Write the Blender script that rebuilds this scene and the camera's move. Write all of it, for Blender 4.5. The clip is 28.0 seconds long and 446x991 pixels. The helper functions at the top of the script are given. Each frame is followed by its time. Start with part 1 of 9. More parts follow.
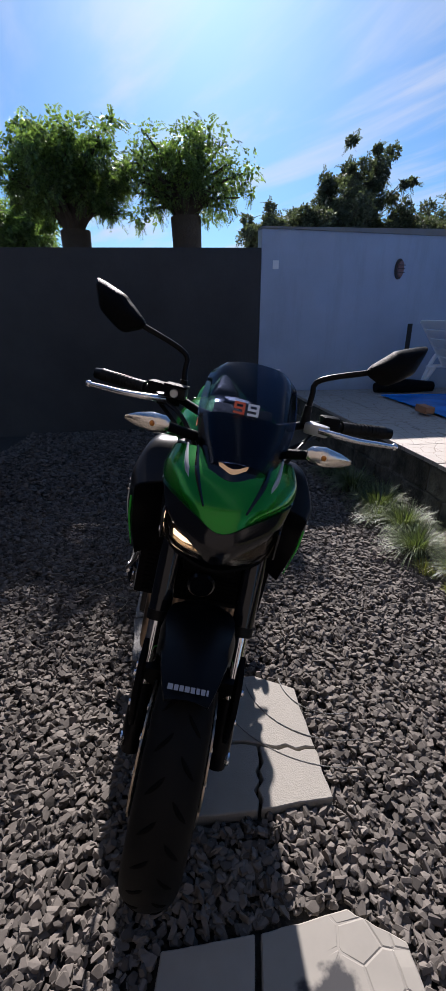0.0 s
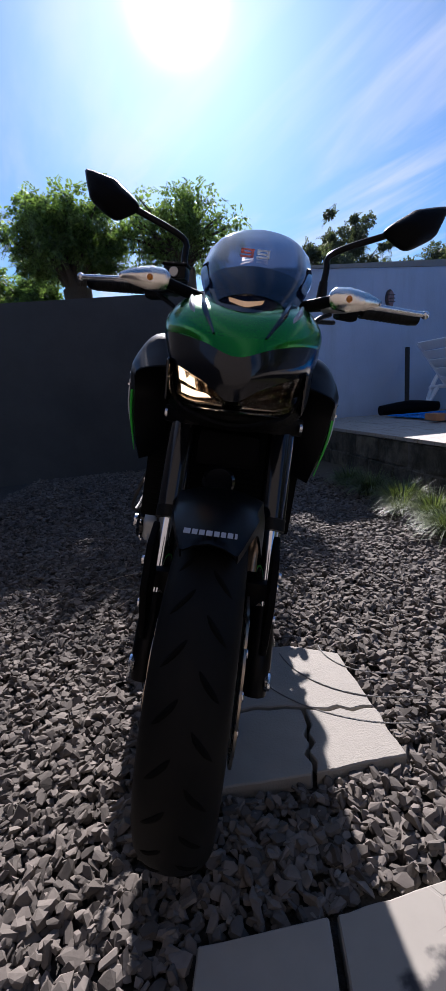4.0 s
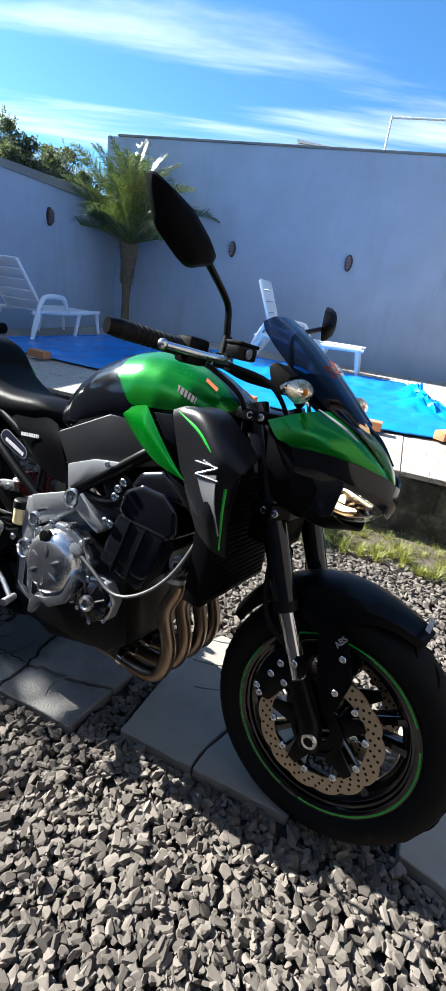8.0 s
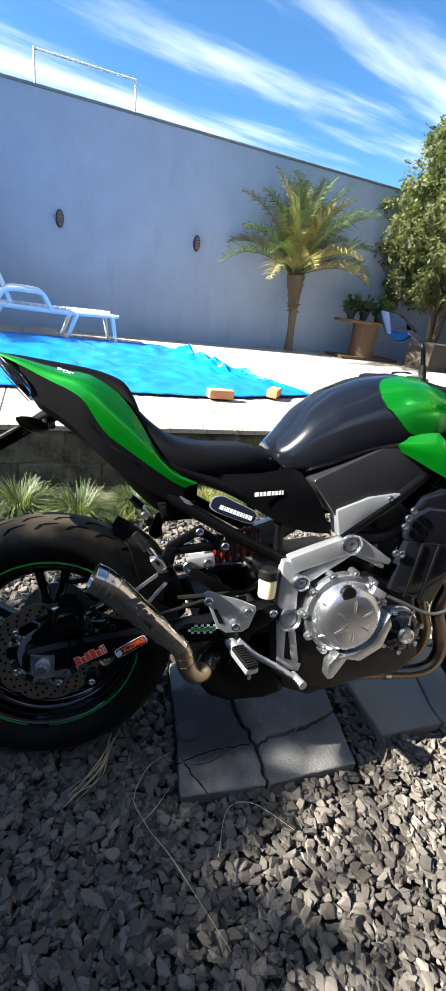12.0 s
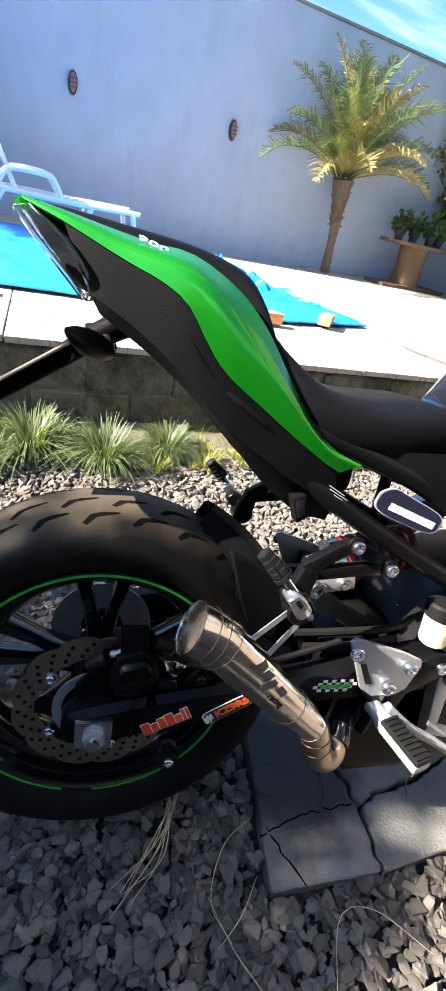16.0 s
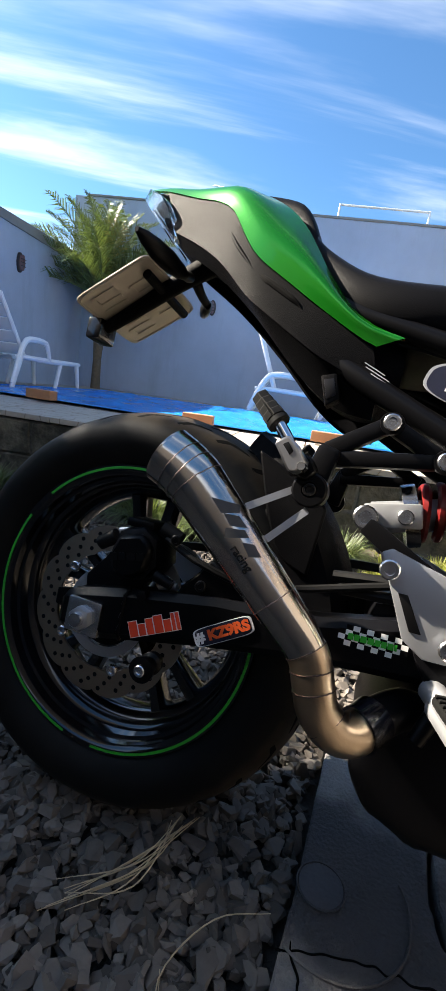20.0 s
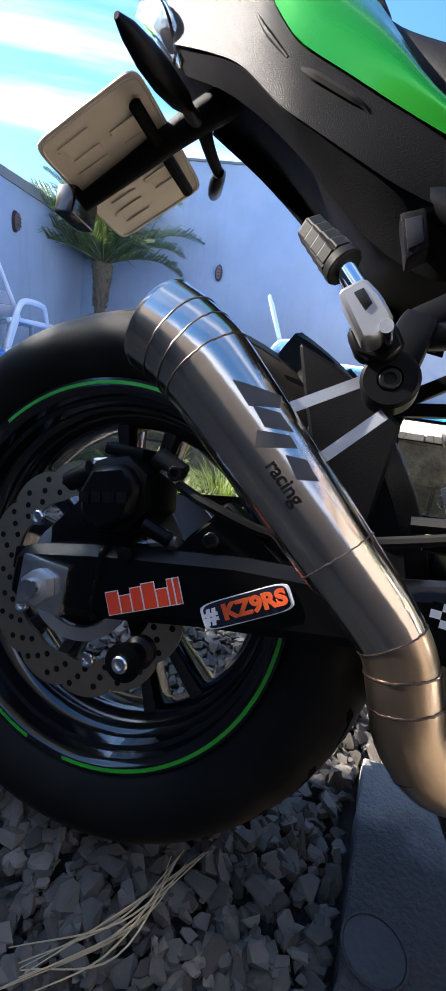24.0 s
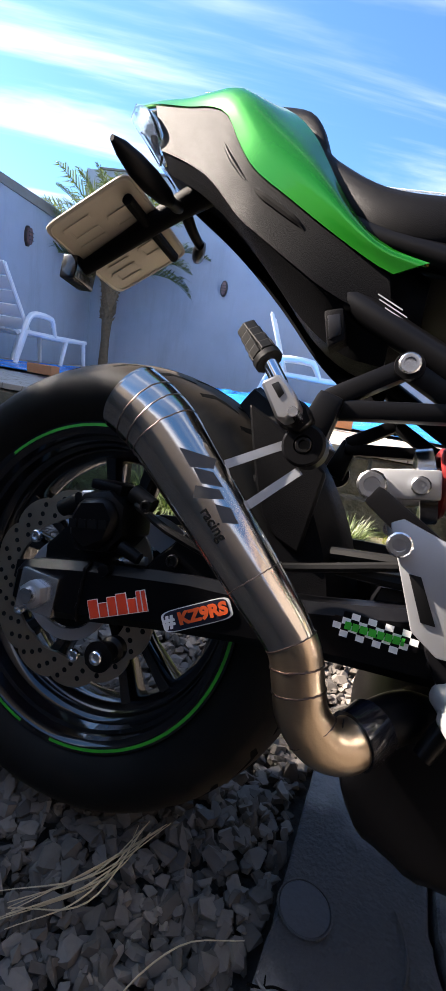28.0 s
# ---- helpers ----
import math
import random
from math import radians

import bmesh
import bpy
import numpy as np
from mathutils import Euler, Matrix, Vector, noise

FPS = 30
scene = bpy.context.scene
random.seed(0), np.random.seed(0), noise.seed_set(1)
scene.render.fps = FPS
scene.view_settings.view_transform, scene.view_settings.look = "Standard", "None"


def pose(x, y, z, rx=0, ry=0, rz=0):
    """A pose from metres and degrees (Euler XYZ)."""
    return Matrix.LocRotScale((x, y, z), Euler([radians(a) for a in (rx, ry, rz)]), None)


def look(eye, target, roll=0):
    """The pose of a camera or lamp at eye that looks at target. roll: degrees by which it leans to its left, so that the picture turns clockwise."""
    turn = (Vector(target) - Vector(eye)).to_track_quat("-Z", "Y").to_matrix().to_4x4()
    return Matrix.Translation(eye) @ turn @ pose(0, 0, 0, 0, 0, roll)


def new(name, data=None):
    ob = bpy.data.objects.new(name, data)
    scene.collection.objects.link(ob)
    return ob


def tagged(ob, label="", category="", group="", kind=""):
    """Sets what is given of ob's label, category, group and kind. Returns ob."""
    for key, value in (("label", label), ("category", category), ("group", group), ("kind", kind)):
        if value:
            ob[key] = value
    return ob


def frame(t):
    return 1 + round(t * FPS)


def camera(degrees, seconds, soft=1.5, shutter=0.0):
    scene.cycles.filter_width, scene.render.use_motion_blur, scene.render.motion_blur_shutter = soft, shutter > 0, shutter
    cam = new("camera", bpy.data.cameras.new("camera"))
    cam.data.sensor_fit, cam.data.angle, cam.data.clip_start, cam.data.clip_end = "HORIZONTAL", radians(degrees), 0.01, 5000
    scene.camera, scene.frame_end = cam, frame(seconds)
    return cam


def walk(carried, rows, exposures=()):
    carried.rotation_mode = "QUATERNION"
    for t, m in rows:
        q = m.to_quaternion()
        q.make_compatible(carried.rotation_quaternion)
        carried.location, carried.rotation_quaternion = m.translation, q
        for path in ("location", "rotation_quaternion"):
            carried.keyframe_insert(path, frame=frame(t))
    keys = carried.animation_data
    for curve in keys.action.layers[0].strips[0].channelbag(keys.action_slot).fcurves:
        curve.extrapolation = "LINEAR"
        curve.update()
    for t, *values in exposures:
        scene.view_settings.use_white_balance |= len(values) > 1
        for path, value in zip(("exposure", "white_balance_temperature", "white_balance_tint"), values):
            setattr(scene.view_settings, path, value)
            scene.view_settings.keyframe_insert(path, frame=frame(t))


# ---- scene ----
cam = camera(51.7, 28.0, soft=1.6)
PATH = [
    (0, (0.137, -0.826, 1.261), (0.198, 1.038, 0.54), 0.2),
    (0.5, (0.101, -0.699, 1.007), (0.166, 1.233, 0.496), -0.8),
    (1, (0.114, -0.738, 0.827), (0.209, 1.23, 0.479), -2.7),
    (1.5, (0.125, -0.763, 0.769), (0.213, 1.211, 0.456), -3.2),
    (2, (0.125, -0.774, 0.732), (0.214, 1.204, 0.452), -3.6),
    (2.5, (0.122, -0.783, 0.712), (0.202, 1.198, 0.453), -4.1),
    (4.5, (0.105, -0.789, 0.921), (0.124, 1.127, 0.347), -4.3),
    (5, (0.101, -0.883, 1.173), (0.137, 0.966, 0.413), -3.8),
    (5.5, (0.01, -0.893, 1.318), (0.182, 0.885, 0.419), -1.5),
    (6, (-0.195, -0.804, 1.317), (0.472, 0.866, 0.443), 4.9),
    (6.5, (-0.392, -0.569, 1.245), (0.417, 1.034, 0.363), 2.3),
    (7, (-0.567, -0.405, 1.243), (0.676, 0.917, 0.402), 8.9),
    (7.5, (-0.73, -0.289, 1.243), (0.788, 0.737, 0.44), 7.3),
    (8, (-0.846, -0.077, 1.193), (0.798, 0.731, 0.391), 8.2),
    (8.5, (-0.999, 0.115, 1.188), (0.764, 0.656, 0.415), 10.3),
    (9, (-1.103, 0.27, 1.205), (0.723, 0.612, 0.465), 8.8),
    (9.5, (-1.072, 0.44, 1.189), (0.79, 0.58, 0.471), 5.5),
    (10, (-1.065, 0.611, 1.196), (0.802, 0.567, 0.482), 6.5),
    (10.5, (-1.117, 0.819, 1.193), (0.741, 0.639, 0.476), 7.4),
    (11, (-1.046, 0.972, 1.171), (0.789, 0.729, 0.414), 6.5),
    (11.5, (-0.954, 1.15, 1.165), (0.868, 0.861, 0.395), 6.1),
    (12, (-0.938, 1.342, 1.171), (0.834, 0.867, 0.374), 8.0),
    (12.5, (-0.897, 1.468, 1.171), (0.85, 0.929, 0.361), 8.0),
    (13, (-0.811, 1.569, 1.169), (0.926, 1.007, 0.352), 8.1),
    (13.5, (-0.84, 1.666, 1.184), (0.885, 1.074, 0.364), 7.9),
    (15.5, (-0.637, 1.52, 1.098), (1.056, 1.001, 0.17), 10.6),
    (16, (-0.467, 1.484, 1.027), (1.157, 0.99, -0.031), 12.9),
    (16.5, (-0.379, 1.434, 0.946), (1.186, 1.066, -0.245), 15.6),
    (17, (-0.344, 1.364, 0.876), (1.212, 1.246, -0.375), 15.3),
    (17.5, (-0.385, 1.33, 0.865), (1.155, 1.288, -0.411), 14.0),
    (18, (-0.47, 1.297, 0.855), (1.071, 1.296, -0.42), 13.8),
    (18.5, (-0.493, 1.219, 0.841), (1.155, 1.394, -0.279), 13.3),
    (19, (-0.497, 1.214, 0.782), (1.213, 1.442, -0.229), 13.9),
    (19.5, (-0.524, 1.18, 0.712), (1.341, 1.638, 0.153), 10.0),
    (20, (-0.577, 1.148, 0.677), (1.278, 1.74, 0.223), 7.8),
    (20.5, (-0.611, 1.125, 0.663), (1.231, 1.76, 0.215), 7.6),
    (21, (-0.619, 1.103, 0.644), (1.208, 1.783, 0.195), 7.5),
    (21.5, (-0.615, 1.08, 0.627), (1.201, 1.78, 0.168), 7.5),
    (23.5, (-0.505, 1.147, 0.595), (1.321, 1.763, 0.06), 8.2),
    (24, (-0.41, 1.208, 0.573), (1.42, 1.802, 0.027), 7.9),
    (24.5, (-0.359, 1.231, 0.564), (1.479, 1.807, 0.027), 8.2),
    (25, (-0.326, 1.237, 0.561), (1.515, 1.806, 0.026), 8.5),
    (25.5, (-0.31, 1.237, 0.555), (1.531, 1.809, 0.024), 8.5),
    (26, (-0.31, 1.239, 0.557), (1.533, 1.813, 0.031), 8.7),
    (26.5, (-0.323, 1.238, 0.562), (1.517, 1.826, 0.045), 8.6),
    (27, (-0.349, 1.224, 0.582), (1.49, 1.815, 0.067), 8.7),
    (27.5, (-0.404, 1.198, 0.605), (1.433, 1.806, 0.1), 9.1),
    (28, (-0.483, 1.14, 0.63), (1.351, 1.753, 0.12), 9.3),
]
EXPOSURES = [(0.0, 1.0, 6100, 19), (2.5, 1.05, 5950, 21), (5.0, 1.33, 6000, 21), (6.0, 1.6, 6000, 19), (8.0, 2.1, 6100, 8), (13.0, 2.3, 6450, 8), (15.5, 2.55, 6650, 9), (17.0, 3.68, 6750, 21), (18.0, 3.72, 6750, 18), (19.0, 3.2, 6700, 17), (20.0, 2.42, 7100, 11), (21.5, 2.46, 7050, 12), (23.5, 2.9, 6450, 13), (25.0, 3.66, 6650, 14), (25.6, 3.8, 6650, 14), (26.2, 3.8, 6650, 14), (27.0, 3.32, 6500, 15), (28.0, 2.8, 6950, 17)]
walk(cam, [(t, look(eye, target, roll)) for t, eye, target, roll in PATH], EXPOSURES)

# ---- light ----
SUN_DIR = Vector((0.0, 0.8186, 0.5744)).normalized()
world = bpy.data.worlds.new("sky")
scene.world = world
world.use_nodes = True
wt = world.node_tree
wt.nodes.clear()


def wn(kind, **values):
    n = wt.nodes.new(kind)
    for key, value in values.items():
        n.inputs[key].default_value = value
    return n


sky = wn("ShaderNodeTexSky")
sky.sky_type = "NISHITA"
sky.sun_disc = False
sky.sun_elevation = radians(35)
sky.sun_rotation = 0.0
sky.altitude = 200
sky.air_density = 1.0
sky.dust_density = 0.6
sky.ozone_density = 2.0
geo = wn("ShaderNodeTexCoord")
# wispy high cloud: noise on a plane far overhead, drawn out in one direction
sep = wn("ShaderNodeSeparateXYZ")
wt.links.new(geo.outputs["Generated"], sep.inputs[0])
zmax = wn("ShaderNodeMath")
zmax.operation = "MAXIMUM"
wt.links.new(sep.outputs[2], zmax.inputs[0])
zmax.inputs[1].default_value = 0.06
flat = wn("ShaderNodeVectorMath")
flat.operation = "DIVIDE"
comb = wn("ShaderNodeCombineXYZ")
for i in range(3):
    wt.links.new(zmax.outputs[0], comb.inputs[i])
wt.links.new(geo.outputs["Generated"], flat.inputs[0])
wt.links.new(comb.outputs[0], flat.inputs[1])
turn = wn("ShaderNodeMapping")
turn.inputs["Scale"].default_value = (0.30, 1.3, 0.0)
turn.inputs["Location"].default_value = (0.35, 0.85, 0.0)
spin = wn("ShaderNodeMapping")
spin.inputs["Rotation"].default_value = (0, 0, radians(66))
wt.links.new(flat.outputs[0], spin.inputs[0])
wt.links.new(spin.outputs[0], turn.inputs[0])
streak = wn("ShaderNodeTexNoise", Scale=1.1, Detail=7.0, Roughness=0.55, Distortion=0.35)
wt.links.new(turn.outputs[0], streak.inputs["Vector"])
ramp = wn("ShaderNodeMapRange")
ramp.interpolation_type = "SMOOTHSTEP"
ramp.inputs["From Min"].default_value = 0.44
ramp.inputs["From Max"].default_value = 0.73
ramp.inputs["To Max"].default_value = 0.85
wt.links.new(streak.outputs["Fac"], ramp.inputs["Value"])
# thin cloud scatters the sun forward: brighter round the sun
dot = wn("ShaderNodeVectorMath")
dot.operation = "DOT_PRODUCT"
wt.links.new(geo.outputs["Generated"], dot.inputs[0])
dot.inputs[1].default_value = SUN_DIR
glow = wn("ShaderNodeMath")
glow.operation = "POWER"
pos = wn("ShaderNodeMath")
pos.operation = "MAXIMUM"
pos.inputs[1].default_value = 0.0
wt.links.new(dot.outputs["Value"], pos.inputs[0])
wt.links.new(pos.outputs[0], glow.inputs[0])
glow.inputs[1].default_value = 1050.0
glow2 = wn("ShaderNodeMath")
glow2.operation = "MULTIPLY_ADD"
wt.links.new(glow.outputs[0], glow2.inputs[0])
glow2.inputs[1].default_value = 48.0
glow2.inputs[2].default_value = 0.0
halo = wn("ShaderNodeMath")
halo.operation = "POWER"
wt.links.new(pos.outputs[0], halo.inputs[0])
halo.inputs[1].default_value = 22.0
halo2 = wn("ShaderNodeMath")
halo2.operation = "MULTIPLY_ADD"
wt.links.new(halo.outputs[0], halo2.inputs[0])
halo2.inputs[1].default_value = 2.4
wt.links.new(glow2.outputs[0], halo2.inputs[2])
mixc = wn("ShaderNodeMix")
mixc.data_type = "RGBA"
wt.links.new(ramp.outputs[0], mixc.inputs["Factor"])
tintn = wn("ShaderNodeMix")
tintn.data_type = "RGBA"
tintn.blend_type = "MULTIPLY"
tintn.inputs["Factor"].default_value = 1.0
wt.links.new(sky.outputs[0], tintn.inputs[6])
tintn.inputs[7].default_value = (0.47, 0.79, 1.03, 1)
wt.links.new(tintn.outputs[2], mixc.inputs[6])
mixc.inputs[7].default_value = (6.8, 7.4, 8.2, 1)
addg = wn("ShaderNodeMix")
addg.data_type = "RGBA"
addg.blend_type = "ADD"
addg.inputs["Factor"].default_value = 1.0
wt.links.new(mixc.outputs[2], addg.inputs[6])
wt.links.new(halo2.outputs[0], addg.inputs[7])
back = wn("ShaderNodeBackground", Strength=0.050)
wt.links.new(addg.outputs[2], back.inputs["Color"])
wout = wn("ShaderNodeOutputWorld")
wt.links.new(back.outputs[0], wout.inputs[0])

sun = new("sun", bpy.data.lights.new("sun", "SUN"))
sun.data.energy = 5.0
sun.data.angle = radians(0.53)
sun.data.color = (1.0, 0.94, 0.84)
sun.matrix_world = look(tuple(SUN_DIR * 30), (0, 0, 0))


# ---- materials ----
def mat(name, col, rough=0.5, metal=0.0, var=0.15, scale=6.0, bump=0.0, bscale=80.0, coat=0.0, rvar=0.08, island=0.0, obrand=0.0, spec=0.5, dust=0.0, trans=0.0):
    m = bpy.data.materials.new(name)
    m.use_nodes = True
    nt = m.node_tree
    b = nt.nodes["Principled BSDF"]
    L = nt.links.new
    b.inputs["Roughness"].default_value = rough
    b.inputs["Metallic"].default_value = metal
    b.inputs["Coat Weight"].default_value = coat
    b.inputs["Coat Roughness"].default_value = 0.04
    b.inputs["Specular IOR Level"].default_value = spec
    b.inputs["Transmission Weight"].default_value = trans
    tc = nt.nodes.new("ShaderNodeTexCoord")
    n1 = nt.nodes.new("ShaderNodeTexNoise")
    n1.inputs["Scale"].default_value = scale
    n1.inputs["Detail"].default_value = 6
    n1.inputs["Roughness"].default_value = 0.6
    L(tc.outputs["Object"], n1.inputs["Vector"])
    mix = nt.nodes.new("ShaderNodeMix")
    mix.data_type = "RGBA"
    lo = [c * (1 - var) for c in col]
    hi = [min(1, c * (1 + var)) for c in col]
    mix.inputs[6].default_value = (*lo, 1)
    mix.inputs[7].default_value = (*hi, 1)
    L(n1.outputs["Fac"], mix.inputs["Factor"])
    out = mix.outputs[2]
    if island or obrand:
        src = nt.nodes.new("ShaderNodeNewGeometry").outputs["Random Per Island"] if island else nt.nodes.new("ShaderNodeObjectInfo").outputs["Random"]
        amount = island or obrand
        mr = nt.nodes.new("ShaderNodeMapRange")
        mr.inputs["To Min"].default_value = 1 - amount
        mr.inputs["To Max"].default_value = 1 + amount
        L(src, mr.inputs["Value"])
        hs = nt.nodes.new("ShaderNodeVectorMath")
        hs.operation = "SCALE"
        L(out, hs.inputs[0])
        L(mr.outputs[0], hs.inputs["Scale"])
        out = hs.outputs[0]
    if dust:
        n3 = nt.nodes.new("ShaderNodeTexNoise")
        n3.inputs["Scale"].default_value = 14
        n3.inputs["Detail"].default_value = 8
        L(tc.outputs["Object"], n3.inputs["Vector"])
        dr = nt.nodes.new("ShaderNodeMapRange")
        dr.inputs["From Min"].default_value = 0.45
        dr.inputs["From Max"].default_value = 0.8
        dr.inputs["To Max"].default_value = dust
        L(n3.outputs["Fac"], dr.inputs["Value"])
        dm = nt.nodes.new("ShaderNodeMix")
        dm.data_type = "RGBA"
        dm.inputs[7].default_value = (0.32, 0.28, 0.22, 1)
        L(dr.outputs[0], dm.inputs["Factor"])
        L(out, dm.inputs[6])
        out = dm.outputs[2]
    L(out, b.inputs["Base Color"])
    rm = nt.nodes.new("ShaderNodeMapRange")
    rm.inputs["To Min"].default_value = max(0.02, rough - rvar)
    rm.inputs["To Max"].default_value = min(1, rough + rvar)
    L(n1.outputs["Fac"], rm.inputs["Value"])
    L(rm.outputs[0], b.inputs["Roughness"])
    if bump:
        n2 = nt.nodes.new("ShaderNodeTexNoise")
        n2.inputs["Scale"].default_value = bscale
        n2.inputs["Detail"].default_value = 5
        L(tc.outputs["Object"], n2.inputs["Vector"])
        bp = nt.nodes.new("ShaderNodeBump")
        bp.inputs["Strength"].default_value = bump
        bp.inputs["Distance"].default_value = 0.01
        L(n2.outputs["Fac"], bp.inputs["Height"])
        L(bp.outputs[0], b.inputs["Normal"])
    return m


M_GREEN = mat("green_paint", (0.004, 0.215, 0.010), 0.22, 0.6, 0.06, 3, 0.02, 900, coat=0.4, rvar=0.03)
M_BLACKGLOSS = mat("black_gloss_paint", (0.005, 0.0055, 0.008), 0.16, 0.0, 0.2, 4, 0.0, coat=0.3, rvar=0.05, spec=0.35)
M_BLACKSATIN = mat("black_satin", (0.0028, 0.0028, 0.0034), 0.33, 0.0, 0.2, 8, 0.03, 900, dust=0.0, spec=0.12)
M_PLASTIC = mat("black_textured_plastic", (0.0038, 0.0038, 0.0044), 0.46, 0.0, 0.2, 20, 0.2, 900, dust=0.0, spec=0.035)
M_GREYPLASTIC = mat("dark_grey_plastic", (0.008, 0.008, 0.0098), 0.32, 0.1, 0.12, 12, 0.04, 1400, dust=0.002, spec=0.24)
M_SEAT = mat("black_vinyl", (0.004, 0.004, 0.0048), 0.45, 0.0, 0.2, 15, 0.14, 1100, dust=0.0, spec=0.06)
M_RUBBER = mat("tyre_rubber", (0.006, 0.006, 0.006), 0.62, 0.0, 0.25, 18, 0.06, 500, dust=0.010, spec=0.10)
M_REARRUBBER = mat("dusty_tyre_rubber", (0.0062, 0.006, 0.0056), 0.55, 0.0, 0.25, 14, 0.08, 900, dust=0.016, spec=0.12)
M_SOFTRUBBER = mat("rubber", (0.006, 0.006, 0.006), 0.5, 0.0, 0.2, 30, 0.05, 900, dust=0.002, spec=0.14)
M_RIM = mat("black_rim_paint", (0.004, 0.004, 0.005), 0.12, 0.0, 0.2, 6, 0.0, coat=0.5, dust=0.002, spec=0.5, rvar=0.03)
M_ALU = mat("cast_aluminium", (0.56, 0.57, 0.59), 0.25, 0.95, 0.08, 10, 0.03, 700, rvar=0.1)
M_ALUBRIGHT = mat("machined_aluminium", (0.66, 0.67, 0.69), 0.24, 1.0, 0.08, 14, 0.04, 600)
M_ALUMATT = mat("silver_painted_metal", (0.42, 0.43, 0.45), 0.42, 0.75, 0.08, 12, 0.015, 900)
M_KNUCKLE = mat("grey_cast_alloy", (0.36, 0.36, 0.37), 0.34, 0.95, 0.12, 14, 0.006, 900)
M_CHROME = mat("chrome", (0.75, 0.76, 0.78), 0.08, 1.0, 0.03, 10, rvar=0.03)
M_STEEL = mat("brushed_steel", (0.62, 0.565, 0.50), 0.15, 1.0, 0.22, 5, 0.01, 400, rvar=0.04)
M_DISC = mat("brake_disc_steel", (0.43, 0.36, 0.28), 0.36, 1.0, 0.15, 30, 0.05, 400)
M_HEADER = mat("heat_tinted_steel", (0.27, 0.20, 0.145), 0.34, 1.0, 0.3, 9, 0.05, 200)
M_ENGINE = mat("black_engine_enamel", (0.0035, 0.0035, 0.004), 0.3, 0.1, 0.25, 20, 0.06, 600, dust=0.004, spec=0.35)
M_GREENLINE = mat("green_stripe", (0.02, 0.38, 0.03), 0.4, 0, 0.05, 5)
M_WHITE = mat("white_print", (0.75, 0.75, 0.75), 0.45, 0, 0.05, 10)
M_LIGHTGREY = mat("pale_grey_print", (0.32, 0.33, 0.36), 0.4, 0, 0.05, 10)
M_GREYLOGO = mat("etched_grey", (0.045, 0.045, 0.047), 0.55, 0.3, 0.1, 10)
M_RED = mat("red_print", (0.75, 0.06, 0.02), 0.4, 0, 0.08, 20)
M_BLUEPRINT = mat("navy_print", (0.010, 0.012, 0.03), 0.4, 0, 0.1, 10)
M_ORANGE = mat("orange_print", (0.8, 0.12, 0.03), 0.4, 0, 0.1, 10)
M_AMBER = mat("amber_plastic", (0.75, 0.25, 0.03), 0.35, 0, 0.1, 10)
M_REFLECTOR = mat("lamp_reflector", (0.85, 0.80, 0.72), 0.12, 1.0, 0.1, 40, 0.1, 150)
M_SPRING = mat("red_spring_paint", (0.12, 0.006, 0.006), 0.35, 0, 0.1, 20)
M_FLUID = mat("brake_fluid_plastic", (0.75, 0.62, 0.35), 0.35, 0, 0.08, 10)
M_PLATE = mat("plate_back", (0.62, 0.56, 0.46), 0.5, 0.3, 0.08, 12, 0.05, 100)
M_MIRROR = mat("mirror_glass", (0.9, 0.9, 0.9), 0.02, 1.0, 0.0, 5, rvar=0.0)


def glass(name, col, rough=0.03, ior=1.45):
    m = bpy.data.materials.new(name)
    m.use_nodes = True
    b = m.node_tree.nodes["Principled BSDF"]
    b.inputs["Base Color"].default_value = (*col, 1)
    b.inputs["Roughness"].default_value = rough
    b.inputs["Transmission Weight"].default_value = 1.0
    b.inputs["IOR"].default_value = ior
    return m


M_SCREEN = glass("smoked_acrylic", (0.07, 0.085, 0.14), 0.04, 1.3)
M_LENS = glass("clear_lens", (0.95, 0.95, 0.95), 0.05, 1.2)

def leafy(m, amount=0.45):
    """Lets daylight through thin leaves."""
    nt = m.node_tree
    b = nt.nodes["Principled BSDF"]
    t = nt.nodes.new("ShaderNodeBsdfTranslucent")
    mx = nt.nodes.new("ShaderNodeMixShader")
    mx.inputs[0].default_value = amount
    src = b.inputs["Base Color"].links[0].from_socket
    bright = nt.nodes.new("ShaderNodeVectorMath")
    bright.operation = "MULTIPLY"
    bright.inputs[1].default_value = (1.7, 1.8, 0.8)
    nt.links.new(src, bright.inputs[0])
    nt.links.new(bright.outputs[0], t.inputs["Color"])
    nt.links.new(b.outputs[0], mx.inputs[1])
    nt.links.new(t.outputs[0], mx.inputs[2])
    nt.links.new(mx.outputs[0], nt.nodes["Material Output"].inputs["Surface"])
    return m


M_STONE = mat("grey_basalt_gravel", (0.116, 0.102, 0.089), 0.85, 0, 0.3, 60, 0.08, 260, island=0.5, spec=0.2)
M_SOIL = mat("dark_gravel_bed", (0.035, 0.032, 0.028), 0.95, 0, 0.5, 30, 0.9, 60)
M_SLAB = mat("concrete_paver", (0.27, 0.25, 0.215), 0.8, 0, 0.22, 9, 0.25, 220, obrand=0.06)
M_ELBOW = mat("bronzed_steel", (0.44, 0.34, 0.24), 0.28, 1.0, 0.2, 8, 0.03, 300)
M_AIRBOX = mat("grey_moulded_cover", (0.026, 0.026, 0.029), 0.36, 0.4, 0.12, 12, 0.04, 1400)
# darker twin of the paver: its stains, plus shade put into the base colour
M_SLABB = mat("stained_shaded_paver", (0.185, 0.180, 0.172), 0.75, 0, 0.75, 8, 0.5, 160, obrand=0.06)
M_LIT = bpy.data.materials.new("lit_lamp_reflector")
